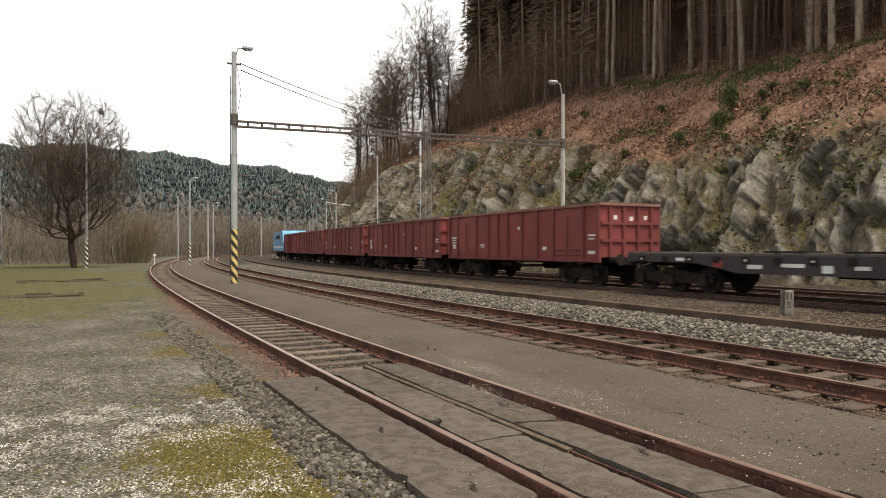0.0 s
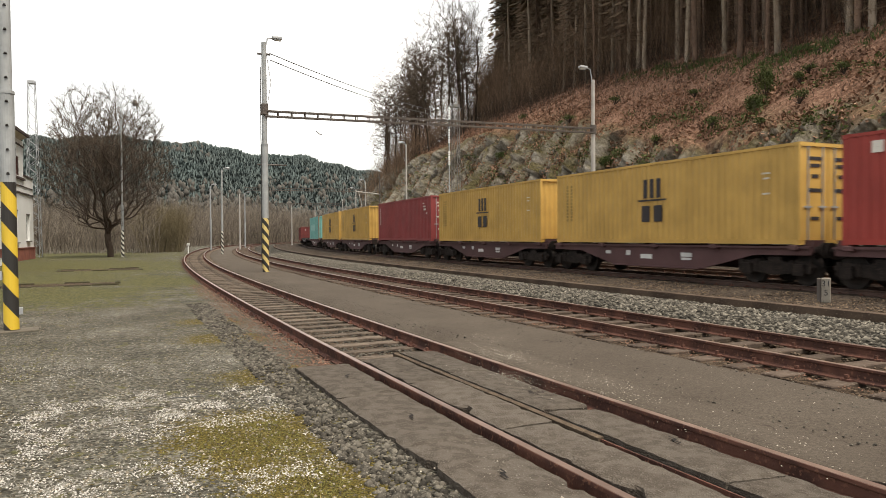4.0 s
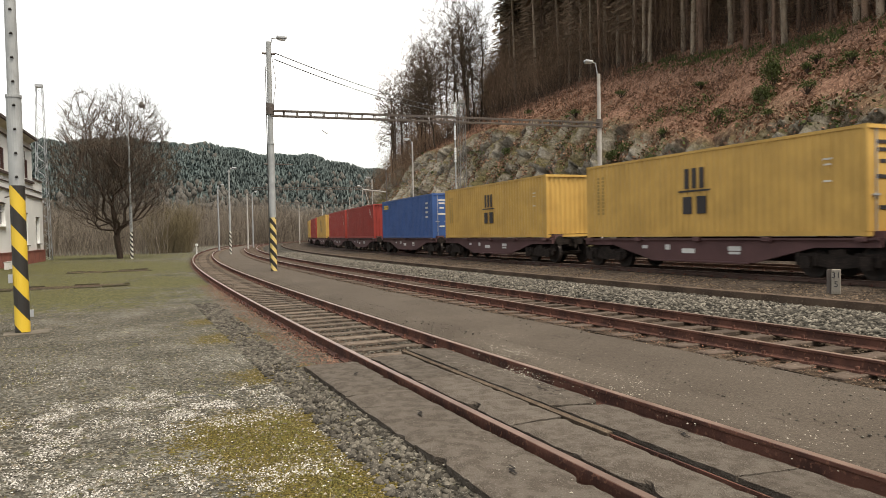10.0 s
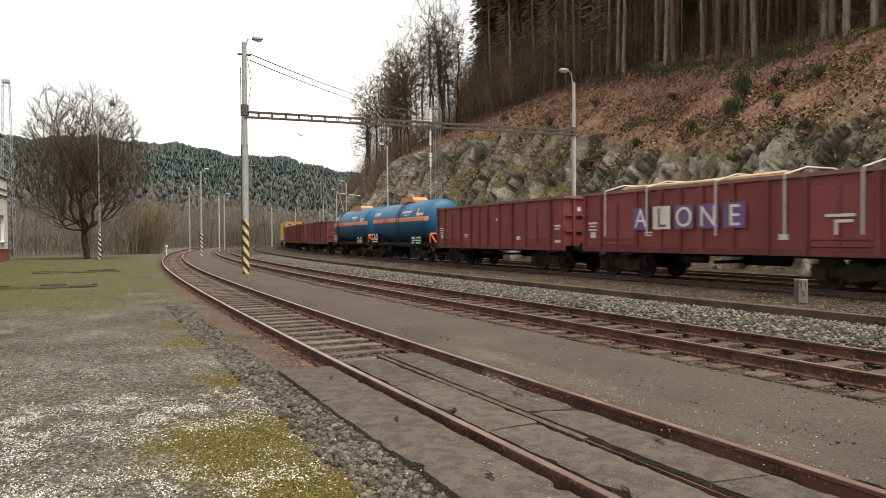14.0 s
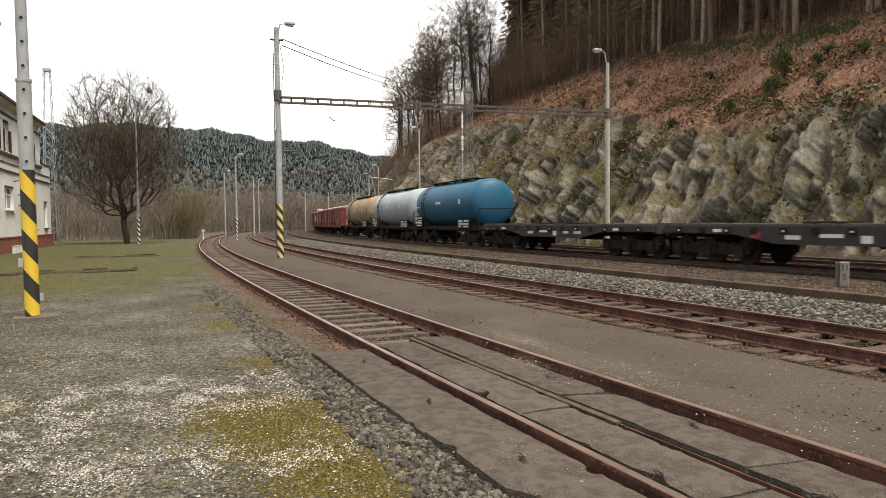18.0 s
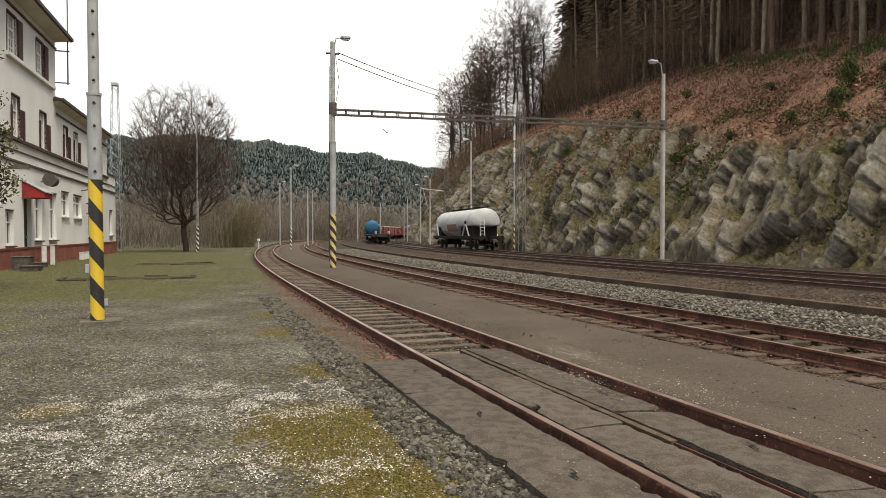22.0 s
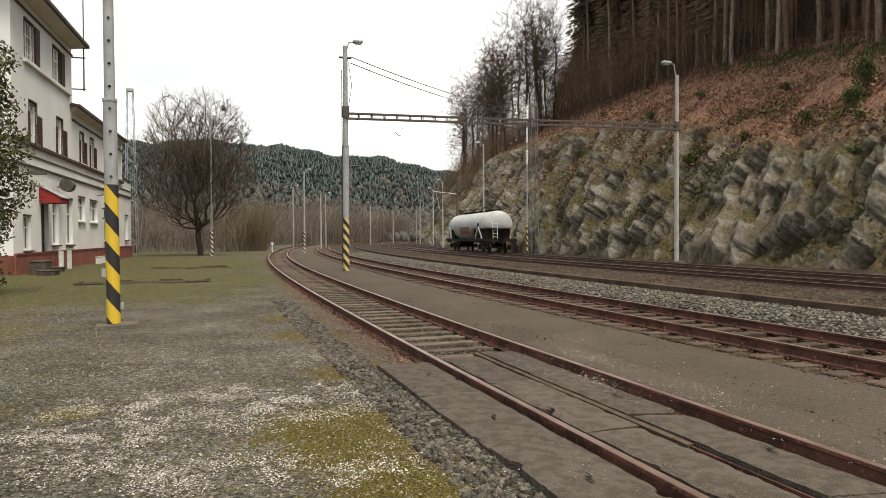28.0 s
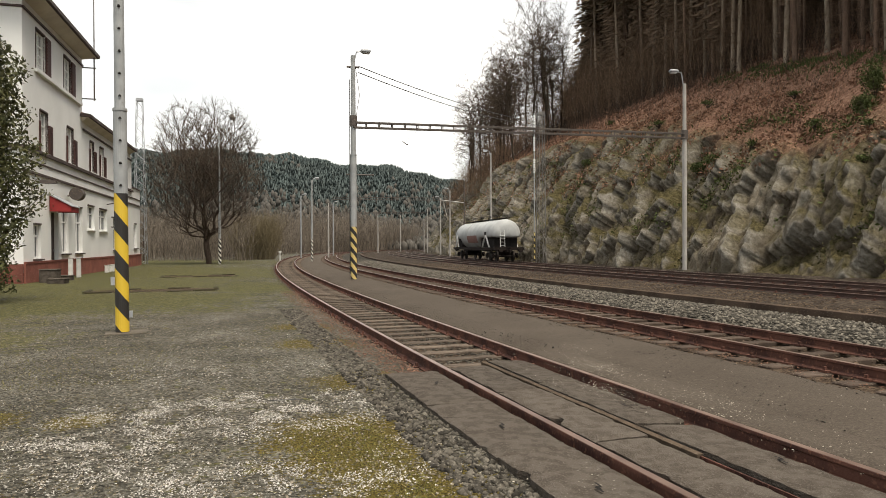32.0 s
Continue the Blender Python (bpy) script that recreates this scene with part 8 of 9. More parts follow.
# bare broadleaf trees at the end of the forest, and the round tree beside the yard
def crown_tree(label, m, seed, stem, shell, targets, tip, twigs, bark, twig_mat, group=""):
    """A bare tree that grows from its stem to points spread through an egg-shaped crown: limbs thicken with what they carry.
    stem: points up the trunk; shell: middle height, half width, half height; twigs: number and length at each tip."""
    rng = np.random.default_rng(seed)
    g = thing("bare_tree", label, "tree", group, m)
    cz, rx, rz = shell
    nodes, up = [np.array(p, float) for p in stem], list(range(-1, len(stem) - 1))
    trunk_n = len(stem)
    u = rng.normal(size=(targets, 3))
    u /= np.linalg.norm(u, axis=1)[:, None]
    k = rng.random(targets)[:, None] ** 0.5 * (1 + 0.1 * np.sin(u[:, :1] * 4 + seed) * np.cos(u[:, 1:2] * 5 + u[:, 2:] * 3))
    T = u * k * np.array([rx, rx, rz]) + np.array([0, 0, cz])
    T = T[T[:, 2] > cz - rz * (0.35 + 0.6 * rng.random(targets))]
    T = T[np.argsort(np.linalg.norm(T - nodes[-1], axis=1) + rng.uniform(0, 0.8, len(T)))]
    N = np.array(nodes)
    W = np.tile(np.array([0, 0, 1.0]), (len(N), 1))
    for t in T:
        d = N - t
        far = np.linalg.norm(d, axis=1)
        cost = far * (1.55 - 0.9 * -(d * W).sum(1) / (far + 1e-6)) + 1.2 * np.maximum(0, d[:, 2] + 0.35)
        cost[: max(1, trunk_n // 2)] += 1.5
        j = int(np.argmin(cost))
        p = N[j]
        way = p - N[up[j]] if up[j] >= 0 else np.array([0, 0, 1.0])
        dist = np.linalg.norm(t - p)
        if dist < 0.12:
            continue
        ctrl = p + way / (np.linalg.norm(way) + 1e-6) * dist * 0.28 + np.array([0, 0, 0.05 * dist])
        n = max(2, int(dist / 0.8))
        fresh = []
        for i in range(1, n + 1):
            f = i / n
            fresh.append((1 - f) ** 2 * p + 2 * f * (1 - f) * ctrl + f * f * t + rng.normal(size=3) * 0.03 * (i < n))
            up.append(j if i == 1 else len(N) + i - 2)
        N = np.concatenate([N, np.array(fresh)])
        hop = N[-n:] - N[np.array(up[-n:])]
        W = np.concatenate([W, hop / (np.linalg.norm(hop, axis=1)[:, None] + 1e-6)])
    load = np.zeros(len(N))
    kids = np.zeros(len(N), int)
    for i in range(len(N) - 1, 0, -1):
        load[i] = max(load[i], 1)
        load[up[i]] += load[i]
        kids[up[i]] += 1
    rad = tip * np.maximum(load, 1) ** 0.44
    trunk, limbs, fine = Sticks(9), Sticks(5), Sticks(3)
    for i in range(1, len(N)):
        (trunk if i < trunk_n else limbs).add(tuple(N[up[i]]), tuple(N[i]), min(rad[up[i]], rad[i] * 1.35), rad[i])
    for i in range(trunk_n, len(N)):
        if load[i] > 3:
            continue
        way = N[i] - N[up[i]]
        way /= np.linalg.norm(way) + 1e-6
        for k in range(twigs[0] if kids[i] == 0 else twigs[0] // 2):
            e = way + rng.normal(size=3) * 0.55 + np.array([0, 0, 0.25])
            e /= np.linalg.norm(e)
            a = N[i] - way * rng.uniform(0, 0.3)
            b = a + e * twigs[1] * rng.uniform(0.4, 1.0)
            fine.add(tuple(a), tuple(b), tip * 0.8, tip * 0.55)
            c = a + (b - a) * rng.uniform(0.4, 0.8)
            e2 = e + rng.normal(size=3) * 0.6
            fine.add(tuple(c), tuple(c + e2 / np.linalg.norm(e2) * twigs[1] * rng.uniform(0.2, 0.5)), tip * 0.6, tip * 0.45)
    fast("trunk", *trunk.arrays(), bark, g)
    fast("branchwork", *limbs.arrays(), bark, g)["kind"] = "stuff"
    fast("twig_crown", *fine.arrays(), twig_mat, g)["kind"] = "stuff"
    return g


M_TWIGT = mat("round_tree_twigs", (0.105, 0.082, 0.062), (0.075, 0.058, 0.044), rough=1, scale=2, bump=0)
big = at(66, -7.15, -0.1)
crown_tree("large round bare tree forking into many stems", pose(big.x, big.y, big.z), 3, [(0.3, 0, -0.3), (0.25, 0, 0.6), (0.1, 0, 1.3), (0.0, 0.05, 2.0), (-0.1, 0.05, 2.6)],
           (8.1, 5.2, 6.6), 2600, 0.0115, (5, 1.0), M_BARK, M_TWIGT)
proto = []
for h, sd, wd in ((24, 31, 4.0), (21, 32, 4.5), (26, 33, 3.8)):
    rt = random.Random(sd)
    stem = [(0, 0, -0.4)]
    for i in range(9):
        stem.append((stem[-1][0] + rt.uniform(-0.25, 0.25), stem[-1][1] + rt.uniform(-0.25, 0.25), h * 0.075 * (i + 1)))
    proto.append(crown_tree("slender bare beech above the cutting", Matrix(), sd, stem, (h * 0.56, wd, h * 0.46), 360, 0.015, (4, 1.0), M_BARK, M_TWIGT, "bare trees"))
rngt = random.Random(8)
for i in range(30):
    s, o = (rngt.uniform(99, 118), rngt.uniform(31, 40)) if i < 11 else (rngt.uniform(116, 170), rngt.uniform(29.5, 42))
    p = hill_point(s, o)
    k = rngt.uniform(0.8, 1.06)
    m = pose(p.x, p.y, p.z - 0.2, rngt.uniform(-4, 4), rngt.uniform(-4, 4), rngt.uniform(0, 360)) @ Matrix.Diagonal((k, k, k, 1))
    if i < 3:
        proto[i].matrix_basis = m
    else:
        b = proto[i % 3]
        copy_thing(b, m @ Matrix.Diagonal((1 / b.scale.x, 1 / b.scale.x, 1 / b.scale.x, 1)))


def twig_cloud(name, label, count, place, height, material, seed, lean=0.5, r=0.012, forks=3):
    """Brushwood: many thin rods that fork once or twice."""
    rng = random.Random(seed)
    st = Sticks(3)
    for i in range(count):
        p = place(rng)
        h = rng.uniform(*height)
        d = Vector((rng.uniform(-lean, lean), rng.uniform(-lean, lean), 1)).normalized()
        q = Vector(p) + d * h * 0.55
        st.add(tuple(p), tuple(q), r, r * 0.7)
        for k in range(forks):
            e = (d + Vector((rng.uniform(-1, 1), rng.uniform(-1, 1), rng.uniform(-0.2, 0.6))) * 0.6).normalized()
            b = Vector(p).lerp(q, rng.uniform(0.4, 1))
            t = b + e * h * rng.uniform(0.25, 0.5)
            st.add(tuple(b), tuple(t), r * 0.6, r * 0.3)
            u = b.lerp(t, 0.6)
            st.add(tuple(u), tuple(u + (e + Vector((rng.uniform(-1, 1), rng.uniform(-1, 1), 0.2))).normalized() * h * 0.2), r * 0.4, r * 0.2)
    ob = fast(name, *st.arrays(), material)
    return tagged(ob, label, "shrubs", kind="stuff")


def band(s0, s1, o0, o1, z=-0.1):
    def place(rng):
        return at(rng.uniform(s0, s1), rng.uniform(o0, o1), z)
    return place


def on_hill(s0, s1, o0, o1, p=1.0):
    def place(rng):
        s = s0 + (s1 - s0) * rng.random() ** p
        return hill_point(s, rng.uniform(o0, o1))
    return place


twig_cloud("brushwood", "brown leafless thicket behind the station", 5200, band(78, 150, -60, -4), (3.0, 8.0), M_TWIGD, 41, 0.35, 0.03, 4)
twig_cloud("brushwood", "brown leafless thicket beyond the sidings", 3600, band(135, 260, -46, 2), (4.0, 10.0), M_TWIGD, 42, 0.3, 0.04, 4)
twig_cloud("brushwood", "grey-brown scrub beyond the bend", 3200, band(165, 290, -30, 5), (4.0, 14.0), M_TWIGD, 43, 0.3, 0.05, 4)
twig_cloud("slope_brush", "thin leafless brush on the upper slope", 2600, on_hill(22, 130, 28, 45), (0.5, 1.8), M_TWIG, 44, 0.6, 0.008, 3)
twig_cloud("slope_brush", "bare undergrowth at the forest edge", 2600, on_hill(24, 160, 36, 52), (1.2, 4.5), M_TWIG, 45, 0.4, 0.012, 4)
twig_cloud("forest_brush", "brown bare saplings inside the forest edge", 2600, on_hill(52, 105, 39, 56), (2.0, 12.0), M_DEAD, 47, 0.3, 0.018, 5)
twig_cloud("forest_brush", "sparse brown saplings between the trunks", 500, on_hill(22, 52, 38, 52), (1.5, 6.0), M_DEAD, 49, 0.35, 0.014, 4)
twig_cloud("forest_brush", "tall brown bare saplings at the end of the forest", 800, on_hill(97, 116, 40, 50), (4.0, 13.0), M_DEAD, 50, 0.25, 0.018, 6)
twig_cloud("slope_brush", "brown bare saplings under the beeches", 1300, on_hill(106, 172, 27, 43), (2.5, 8.5), M_DEAD, 51, 0.4, 0.016, 6)
twig_cloud("dry_bracken", "red-brown dry bracken on the slope", 9000, on_hill(20, 120, 27.5, 40), (0.15, 0.5), M_BRACK, 46, 1.2, 0.02, 2)
twig_cloud("willow_thicket", "yellowish willow rods behind the siding", 420, band(82, 90, -6.2, -2.0), (3.0, 7.0), M_WILLOW, 48, 0.35, 0.02, 5)
small = [bare_tree("thin young bare tree behind the siding", h, sd, Matrix(), depth=4, low=0.2, spread=0.5, lean=0.05, group="young trees") for h, sd in ((7.5, 61), (9, 62))]
for i in range(34):
    s, o = rngt.uniform(74, 150), rngt.uniform(-48, -3.5)
    if i > 20:
        s, o = rngt.uniform(150, 240), rngt.uniform(-40, 10)
    p = at(s, o, -0.1)
    m = pose(p.x, p.y, p.z, 0, 0, rngt.uniform(0, 360))
    if i < 2:
        small[i].matrix_basis = m
    else:
        copy_thing(small[i % 2], m)


def leaf_clumps(name, label, spots, material, n, size, seed, category="shrub", kind="", spread=1.0):
    """Shrubs of many small leaves: one object each, from (place, radius, height)."""
    rng = np.random.default_rng(seed)
    for p, r, h in spots:
        d = rng.normal(size=(n, 3))
        d /= np.linalg.norm(d, axis=1)[:, None]
        rad = rng.random(n)[:, None] ** 0.45 * (0.75 + 0.35 * np.sin(d[:, :1] * 5 + d[:, 1:2] * 4))
        c = d * rad * np.array([r, r, h / 2]) + np.array([0, 0, h / 2])
        a = rng.normal(size=(n, 3))
        a /= np.linalg.norm(a, axis=1)[:, None]
        b = np.cross(a, rng.normal(size=(n, 3)))
        b /= np.linalg.norm(b, axis=1)[:, None]
        sz = rng.uniform(size[0], size[1], (n, 1))
        V = np.stack([c - a * sz, c + b * sz * 0.45, c + a * sz, c - b * sz * 0.45], 1).reshape(-1, 3)
        k = 4 * np.arange(n)[:, None]
        F = np.concatenate([k + np.array([[0, 1, 2]]), k + np.array([[0, 2, 3]])])
        g = thing(name, label, category, name + "s", pose(p[0], p[1], p[2]))
        fast("foliage", V, F, material, g)
        st = Sticks(4)
        for i in range(14):
            j = rng.integers(n)
            st.add((0, 0, -0.2), tuple(c[j]), 0.03, 0.01)
        fast("stem_tuft", *st.arrays(), M_TWIG, g)


rs = random.Random(12)
bushes = []
for s, o, r, h in ((29.5, 30.5, 0.9, 2.4), (29.0, 29.2, 0.7, 1.2), (38.5, 26.8, 0.8, 0.9), (40, 26.6, 0.6, 0.8), (62, 28.5, 0.7, 0.9), (70, 27.5, 0.8, 0.9)):
    p = hill_point(s, o)
    bushes.append(((p.x, p.y, p.z - 0.15), r, h))
leaf_clumps("spruce_seedling", "small dark green young spruce on the slope", bushes, M_FERN, 2600, (0.03, 0.09), 9, "shrub")
cover = []
for i in range(44):
    s = 22 + 90 * rs.random()
    o = rs.uniform(23.0, 33)
    p = hill_point(s, o)
    d = at(s, 0) - at(s, 1)
    p += d * 0.5
    cover.append(((p.x, p.y, p.z), rs.uniform(0.3, 0.9), rs.uniform(0.3, 0.7)))
leaf_clumps("rock_plant", "tuft of ferns and moss in a rock crack", cover, M_FERN, 420, (0.03, 0.08), 10, "plant")


def slope_leaves(name, label, n, z0, z1, size, material, seed, clump=0.0, lift=0.05):
    """Small leaves strewn over the cutting, in patches."""
    rng = np.random.default_rng(seed)
    me = slope.data
    co = np.zeros(len(me.vertices) * 3, np.float32)
    me.vertices.foreach_get("co", co)
    co = co.reshape(-1, 3)
    nr = np.zeros(len(me.vertices) * 3, np.float32)
    me.vertices.foreach_get("normal", nr)
    nr = nr.reshape(-1, 3)
    pick = rng.integers(0, len(co), n * 12)
    p = co[pick]
    f = np.sin(p[:, 0] * 0.9 + 1.7 * np.sin(p[:, 2] * 0.8)) + np.sin(p[:, 1] * 0.7 + p[:, 2] * 1.1 + seed) + 0.8 * np.sin(p[:, 1] * 2.3 - p[:, 2] * 1.7)
    ok = (p[:, 2] > z0) & (p[:, 2] < z1) & (f + rng.normal(size=len(p)) * 0.5 > clump) & (p[:, 1] > 5) & (p[:, 1] < 140)
    pick = pick[ok][:n]
    p = co[pick] + nr[pick] * rng.uniform(0, lift, (len(pick), 1)) + rng.normal(size=(len(pick), 3)) * np.array([0.2, 0.2, 0.12])
    m = len(p)
    a = rng.normal(size=(m, 3))
    a /= np.linalg.norm(a, axis=1)[:, None]
    b = np.cross(a, rng.normal(size=(m, 3)))
    b /= np.linalg.norm(b, axis=1)[:, None]
    sz = rng.uniform(size[0], size[1], (m, 1))
    V = np.stack([p - a * sz, p + b * sz * 0.5, p + a * sz, p - b * sz * 0.5], 1).reshape(-1, 3)
    k = 4 * np.arange(m)[:, None]
    tagged(fast(name, V, np.concatenate([k + np.array([[0, 1, 2]]), k + np.array([[0, 2, 3]])]), material), label, "plants", kind="stuff")


slope_leaves("leaf_litter", "fallen red-brown leaves on the slope", 56000, 6.0, 22.0, (0.05, 0.16), M_BRACK, 51, -0.4, 0.12)
slope_leaves("moss_tufts", "olive moss and grass tufts on the rock", 14000, 0.3, 10.0, (0.04, 0.12), M_MOSSL, 52, 1.1, 0.12)


def edge_grass():
    """Green grass and brambles in a strip along the foot of the forest."""
    rng = random.Random(54)
    V, F = [], []
    for i in range(9000):
        s = 20 + 36 * rng.random() ** 1.3
        o = float(np.interp(s, ROCK_S, EDGE_O)) + rng.gauss(0.2, 0.7)
        if noise.noise((s * 0.5, o * 0.5, 3.0)) < -0.05:
            continue
        p = hill_point(s, o)
        a, h = rng.uniform(0, 6.28), rng.uniform(0.08, 0.4)
        d = Vector((math.cos(a), math.sin(a), 0)) * 0.05
        tip = p + Vector((rng.uniform(-0.15, 0.15), rng.uniform(-0.15, 0.15), h))
        k = len(V)
        V += [tuple(p - d), tuple(p + d), tuple(tip)]
        F.append((k, k + 1, k + 2))
    tagged(fast("edge_grass", np.array(V), np.array(F), M_FERN), "green grass along the foot of the forest", "plants", kind="stuff")


edge_grass()
slope_leaves("fern_tufts", "green ferns growing in the rock", 9000, 2.0, 10.5, (0.05, 0.15), M_FERN, 53, 1.25, 0.35)
grow_p = (-16.75, 17.4, -0.1)
def tall_bush(p, r, h, n):
    """A tall ragged bush: leaves in sprays round many upright stems."""
    rng = np.random.default_rng(14)
    g = thing("evergreen_bush", "tall olive-green leafy bush beside the station", "bush", "", pose(*p))
    z = h * (0.03 + 0.97 * rng.random(n) ** 0.85)
    a = rng.uniform(0, 2 * np.pi, n)
    edge = r * (1 - (z / h) ** 5) * (0.82 + 0.13 * np.sin(3 * a + 1.7 * z) + 0.12 * np.sin(5 * a - 2.9 * z))
    edge = edge * np.clip(0.6 + z * 0.14, 0.6, 1)
    rad = edge * rng.random(n) ** 0.45 * (1 + 0.06 * rng.normal(size=n))
    c = np.stack([rad * np.cos(a), rad * np.sin(a), z], 1)
    u = rng.normal(size=(n, 3))
    u /= np.linalg.norm(u, axis=1)[:, None]
    w = np.cross(u, rng.normal(size=(n, 3)))
    w /= np.linalg.norm(w, axis=1)[:, None]
    sz = rng.uniform(0.04, 0.09, (n, 1))
    V = np.stack([c - u * sz, c + w * sz * 0.5, c + u * sz, c - w * sz * 0.5], 1).reshape(-1, 3)
    k = 4 * np.arange(n)[:, None]
    fast("foliage", V, np.concatenate([k + np.array([[0, 1, 2]]), k + np.array([[0, 2, 3]])]), M_LEAF, g)["kind"] = "stuff"
    st = Sticks(4)
    for i in range(260):
        j = rng.integers(n)
        st.add((c[j, 0] * 0.25, c[j, 1] * 0.25, max(0, c[j, 2] - 2.0)), tuple(c[j] * np.array([1.03, 1.03, 1.0])), 0.025, 0.006)
    fast("stem_tuft", *st.arrays(), M_TWIG, g)["kind"] = "stuff"


tall_bush(grow_p, 2.35, 9.2, 52000)


def grass():
    """Short winter grass on the yard, blade by blade."""
    rng = np.random.default_rng(21)
    n = 60000
    s, o = 9 + 50 * rng.random(n) ** 1.3, rng.uniform(-14, -2.0, n)
    x, y = at_np(s, o)
    f = np.sin(x * 0.8 + 1.3 * np.sin(y * 0.33)) + np.sin(y * 0.57 + x * 0.31) + 0.10 * (-o) - 0.9
    keep = f + rng.normal(size=n) * 0.5 > 0.25
    x, y = x[keep], y[keep]
    for cx, cy, r, k in ((-1.75, 5.8, 0.36, 2600), (-1.45, 5.25, 0.34, 2200), (-0.85, 4.5, 0.3, 2600), (-4.4, 5.9, 0.15, 300), (-3.9, 11.2, 0.4, 500), (-5.0, 13.5, 0.4, 400), (-5.4, 5.6, 0.3, 600), (-2.2, 8.2, 0.35, 500)):
        x, y = np.append(x, rng.normal(cx, r, k)), np.append(y, rng.normal(cy, r, k))
    ok = x + 0.53 * y < 1.7
    x, y = x[ok], y[ok]
    n = len(x)
    a = rng.uniform(0, 6.28, n)
    h = rng.uniform(0.012, 0.04, n) * np.where(y < 7, 0.5, 1)
    wd = 0.005
    z = np.full(n, -0.088)
    V = np.stack([np.stack([x - wd * np.cos(a), y - wd * np.sin(a), z], 1), np.stack([x + wd * np.cos(a), y + wd * np.sin(a), z], 1), np.stack([x + rng.normal(size=n) * 0.02, y + rng.normal(size=n) * 0.02, z + h], 1)], 1).reshape(-1, 3)
    tagged(fast("yard_grass", V, np.arange(3 * n).reshape(-1, 3), M_GRASS), "short dull winter grass on the yard", "grass", kind="stuff")


grass()

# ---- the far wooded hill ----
# bluish haze is mixed into the base colours of hill floor and spruces
M_HILL = mat("hazy_forest_floor", (0.04, 0.052, 0.05), (0.048, 0.055, 0.051), (0.036, 0.048, 0.046), rough=1, scale=0.014, fine=0.3, bump=0.3, dist=1.5, spread=0.2, thr=0.5)
M_FARN = mat("hazy_spruces", (0.068, 0.089, 0.087), (0.078, 0.094, 0.09), rough=1, scale=0.02, fine=0.3, bump=0, island=0.05)
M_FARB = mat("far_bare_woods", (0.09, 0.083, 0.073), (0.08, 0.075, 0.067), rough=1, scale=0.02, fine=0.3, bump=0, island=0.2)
RA = [-30, -6, 2, 6, 9.5, 13, 17.5, 21, 24, 27, 33, 40, 55, 80]
RZ = [20, 26, 32, 40, 48, 53, 56, 60, 62, 62, 60, 56, 48, 40]


def far_z(b, r):
    top = np.interp(b, RA, RZ)
    t = np.clip((r - 230) / 260, 0, 1)
    z = top * (t * t * (3 - 2 * t)) - 1.0
    return z + np.where(r > 500, -(r - 500) * 0.12, 0) + 1.2 * np.sin(b * 0.9 + r * 0.005) * t + 0.7 * np.sin(b * 2.3 - r * 0.006) * t


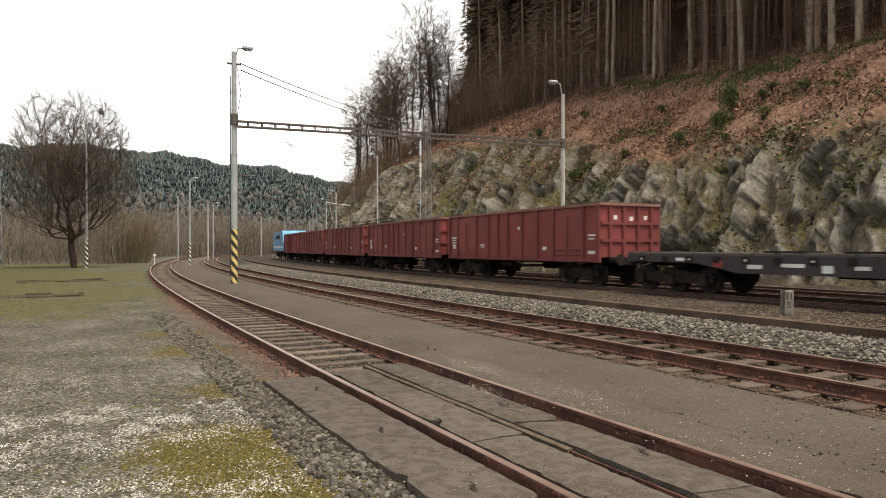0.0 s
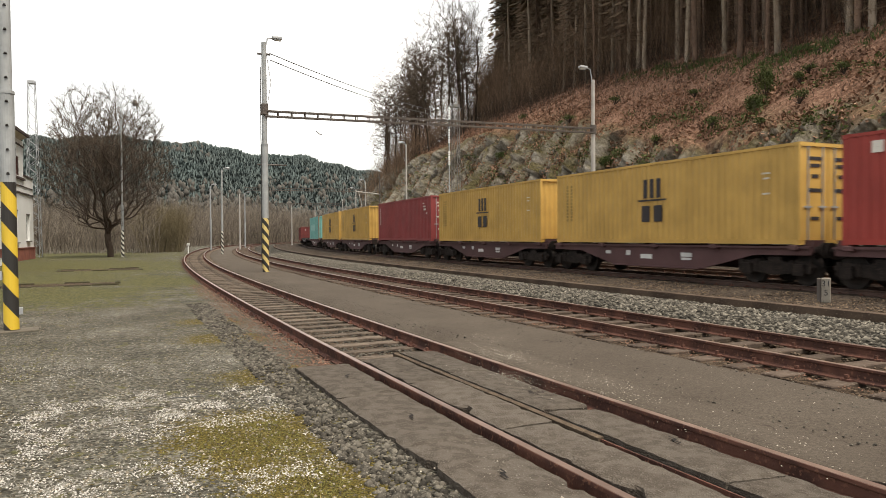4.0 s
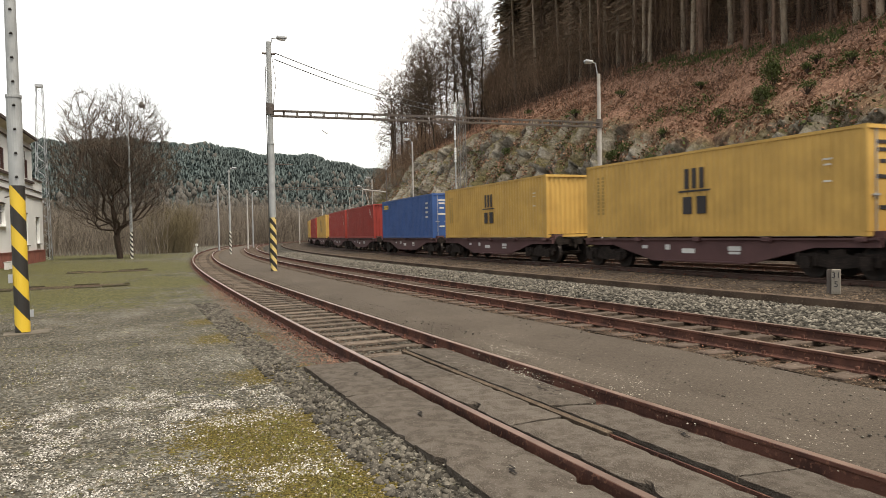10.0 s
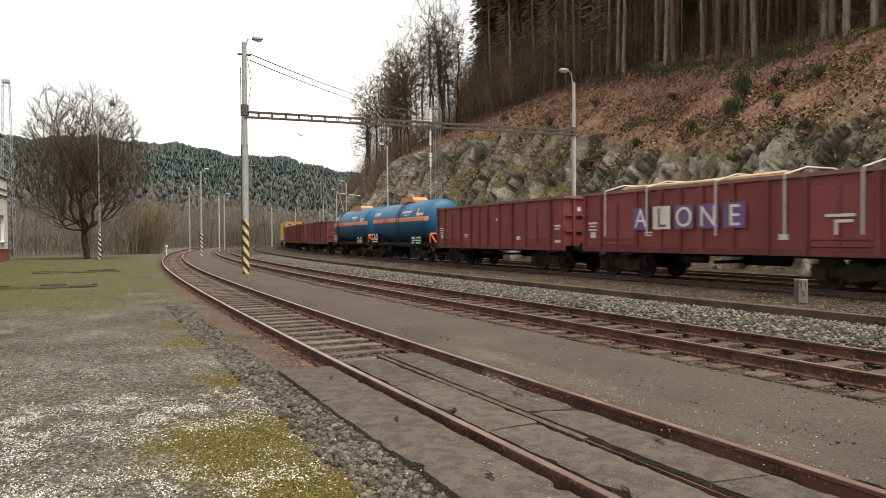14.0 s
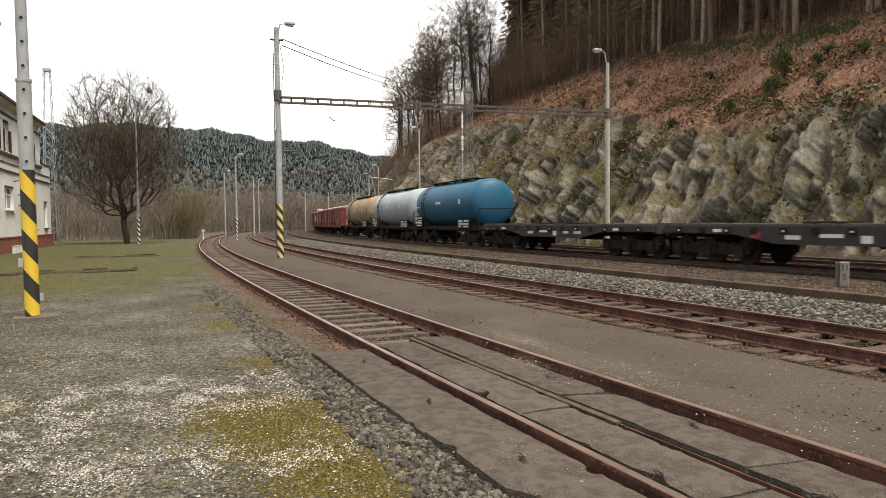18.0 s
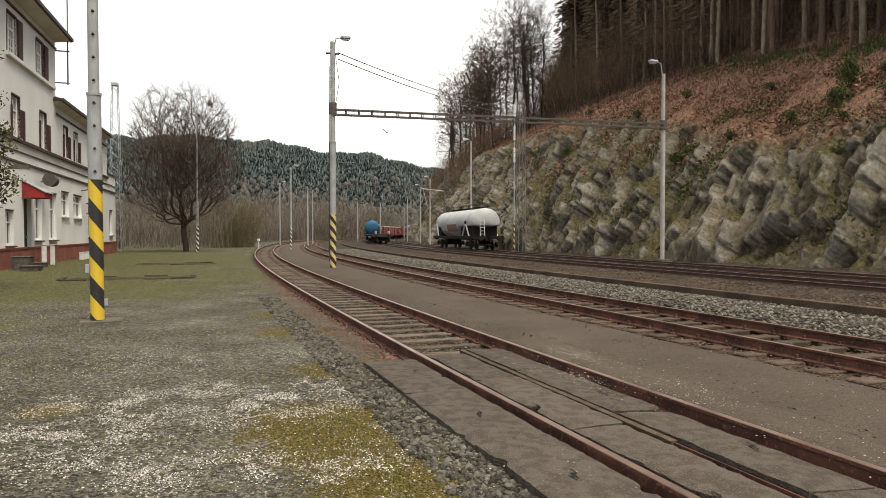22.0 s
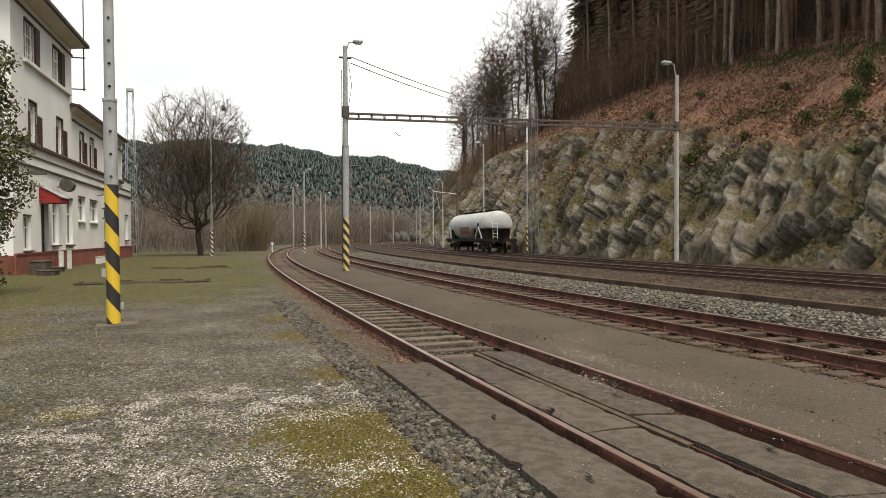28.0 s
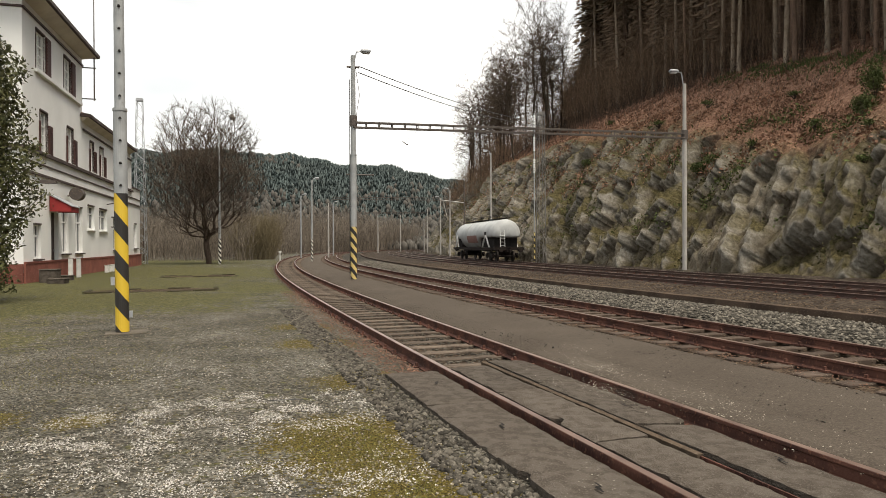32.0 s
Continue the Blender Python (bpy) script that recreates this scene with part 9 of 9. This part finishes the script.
def far_hill():
    bb, rr = np.arange(-30, 81, 1.0), np.arange(215, 680, 15.0)
    B, R_ = np.meshgrid(bb, rr, indexing="ij")
    X, Y, Z = -np.sin(np.radians(B)) * R_, np.cos(np.radians(B)) * R_, far_z(B, R_)
    V = np.stack([X, Y, Z], 2).reshape(-1, 3)
    idx = np.arange(V.shape[0]).reshape(B.shape)
    a, b, c, d = idx[:-1, :-1].ravel(), idx[1:, :-1].ravel(), idx[1:, 1:].ravel(), idx[:-1, 1:].ravel()
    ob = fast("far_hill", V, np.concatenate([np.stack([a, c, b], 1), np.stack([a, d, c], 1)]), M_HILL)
    tagged(ob, "far hillside under mixed forest, tinted with bluish haze", "hill", kind="structure")
    rng = np.random.default_rng(31)
    for name, label, n, h0, h1, w, material, seed in (("hazy_spruces", "far dark spruces on the hill, tinted with haze", 34000, 1.8, 4.2, 0.26, M_FARN, 1), ("far_bare_trees", "far bare grey-brown woods", 15000, 2.0, 4.5, 0.34, M_FARB, 2)):
        rng = np.random.default_rng(seed)
        b, r = rng.uniform(0, 62, n), 235 + 275 * rng.random(n) ** (0.55 if seed == 1 else 1.3)
        patch = np.sin(b * 0.35 + r * 0.02) + np.sin(b * 0.17 - r * 0.031 + 1)
        low = np.clip((345 + 14 * patch - r) / 30, 0, 1)
        if seed == 1:
            keep = (r > 445) | (rng.random(n) < np.clip(1.1 + 0.3 * patch, 0.75, 1) * (1 - 0.8 * low))
        else:
            keep = rng.random(n) < 0.85 * low + 0.15 * (patch < -0.5)
        b, r = b[keep], r[keep]
        n = len(b)
        x, y, z = -np.sin(np.radians(b)) * r, np.cos(np.radians(b)) * r, far_z(b, r)
        h = rng.uniform(h0, h1, n)
        rad = h * w * rng.uniform(0.7, 1.2, n)
        k = 6
        an = 2 * np.pi * np.arange(k) / k
        if seed == 1:
            lv = ((0.12, 1.0), (0.45, 0.62), (0.4, 0.8), (1.0, 0.02))
        else:
            lv = ((0.1, 0.5), (0.45, 1.0), (0.75, 0.8), (1.0, 0.15))
        jit = rng.uniform(0.6, 1.3, (n, len(lv), k))
        V = np.stack([np.stack([x[:, None] + rad[:, None] * q * jit[:, i] * np.cos(an), y[:, None] + rad[:, None] * q * jit[:, i] * np.sin(an), (z + h * f)[:, None] + 0 * an], 2) for i, (f, q) in enumerate(lv)], 1)
        faces = []
        for i in range(len(lv) - 1):
            for j in range(k):
                a, c = i * k + j, i * k + (j + 1) % k
                faces += [(a, c, c + k), (a, c + k, a + k)]
        F = np.array(faces)[None] + (k * len(lv) * np.arange(n))[:, None, None]
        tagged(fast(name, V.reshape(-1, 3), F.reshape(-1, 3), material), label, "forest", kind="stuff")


far_hill()


# ---- what moves: the train runs off round the bend at a steady pace ----
def motions():
    for ob, mid, z in TRAIN:
        walk(ob, [(0.5 * k, train_pose(mid, z, 0.5 * k)) for k in range(65)])


motions()
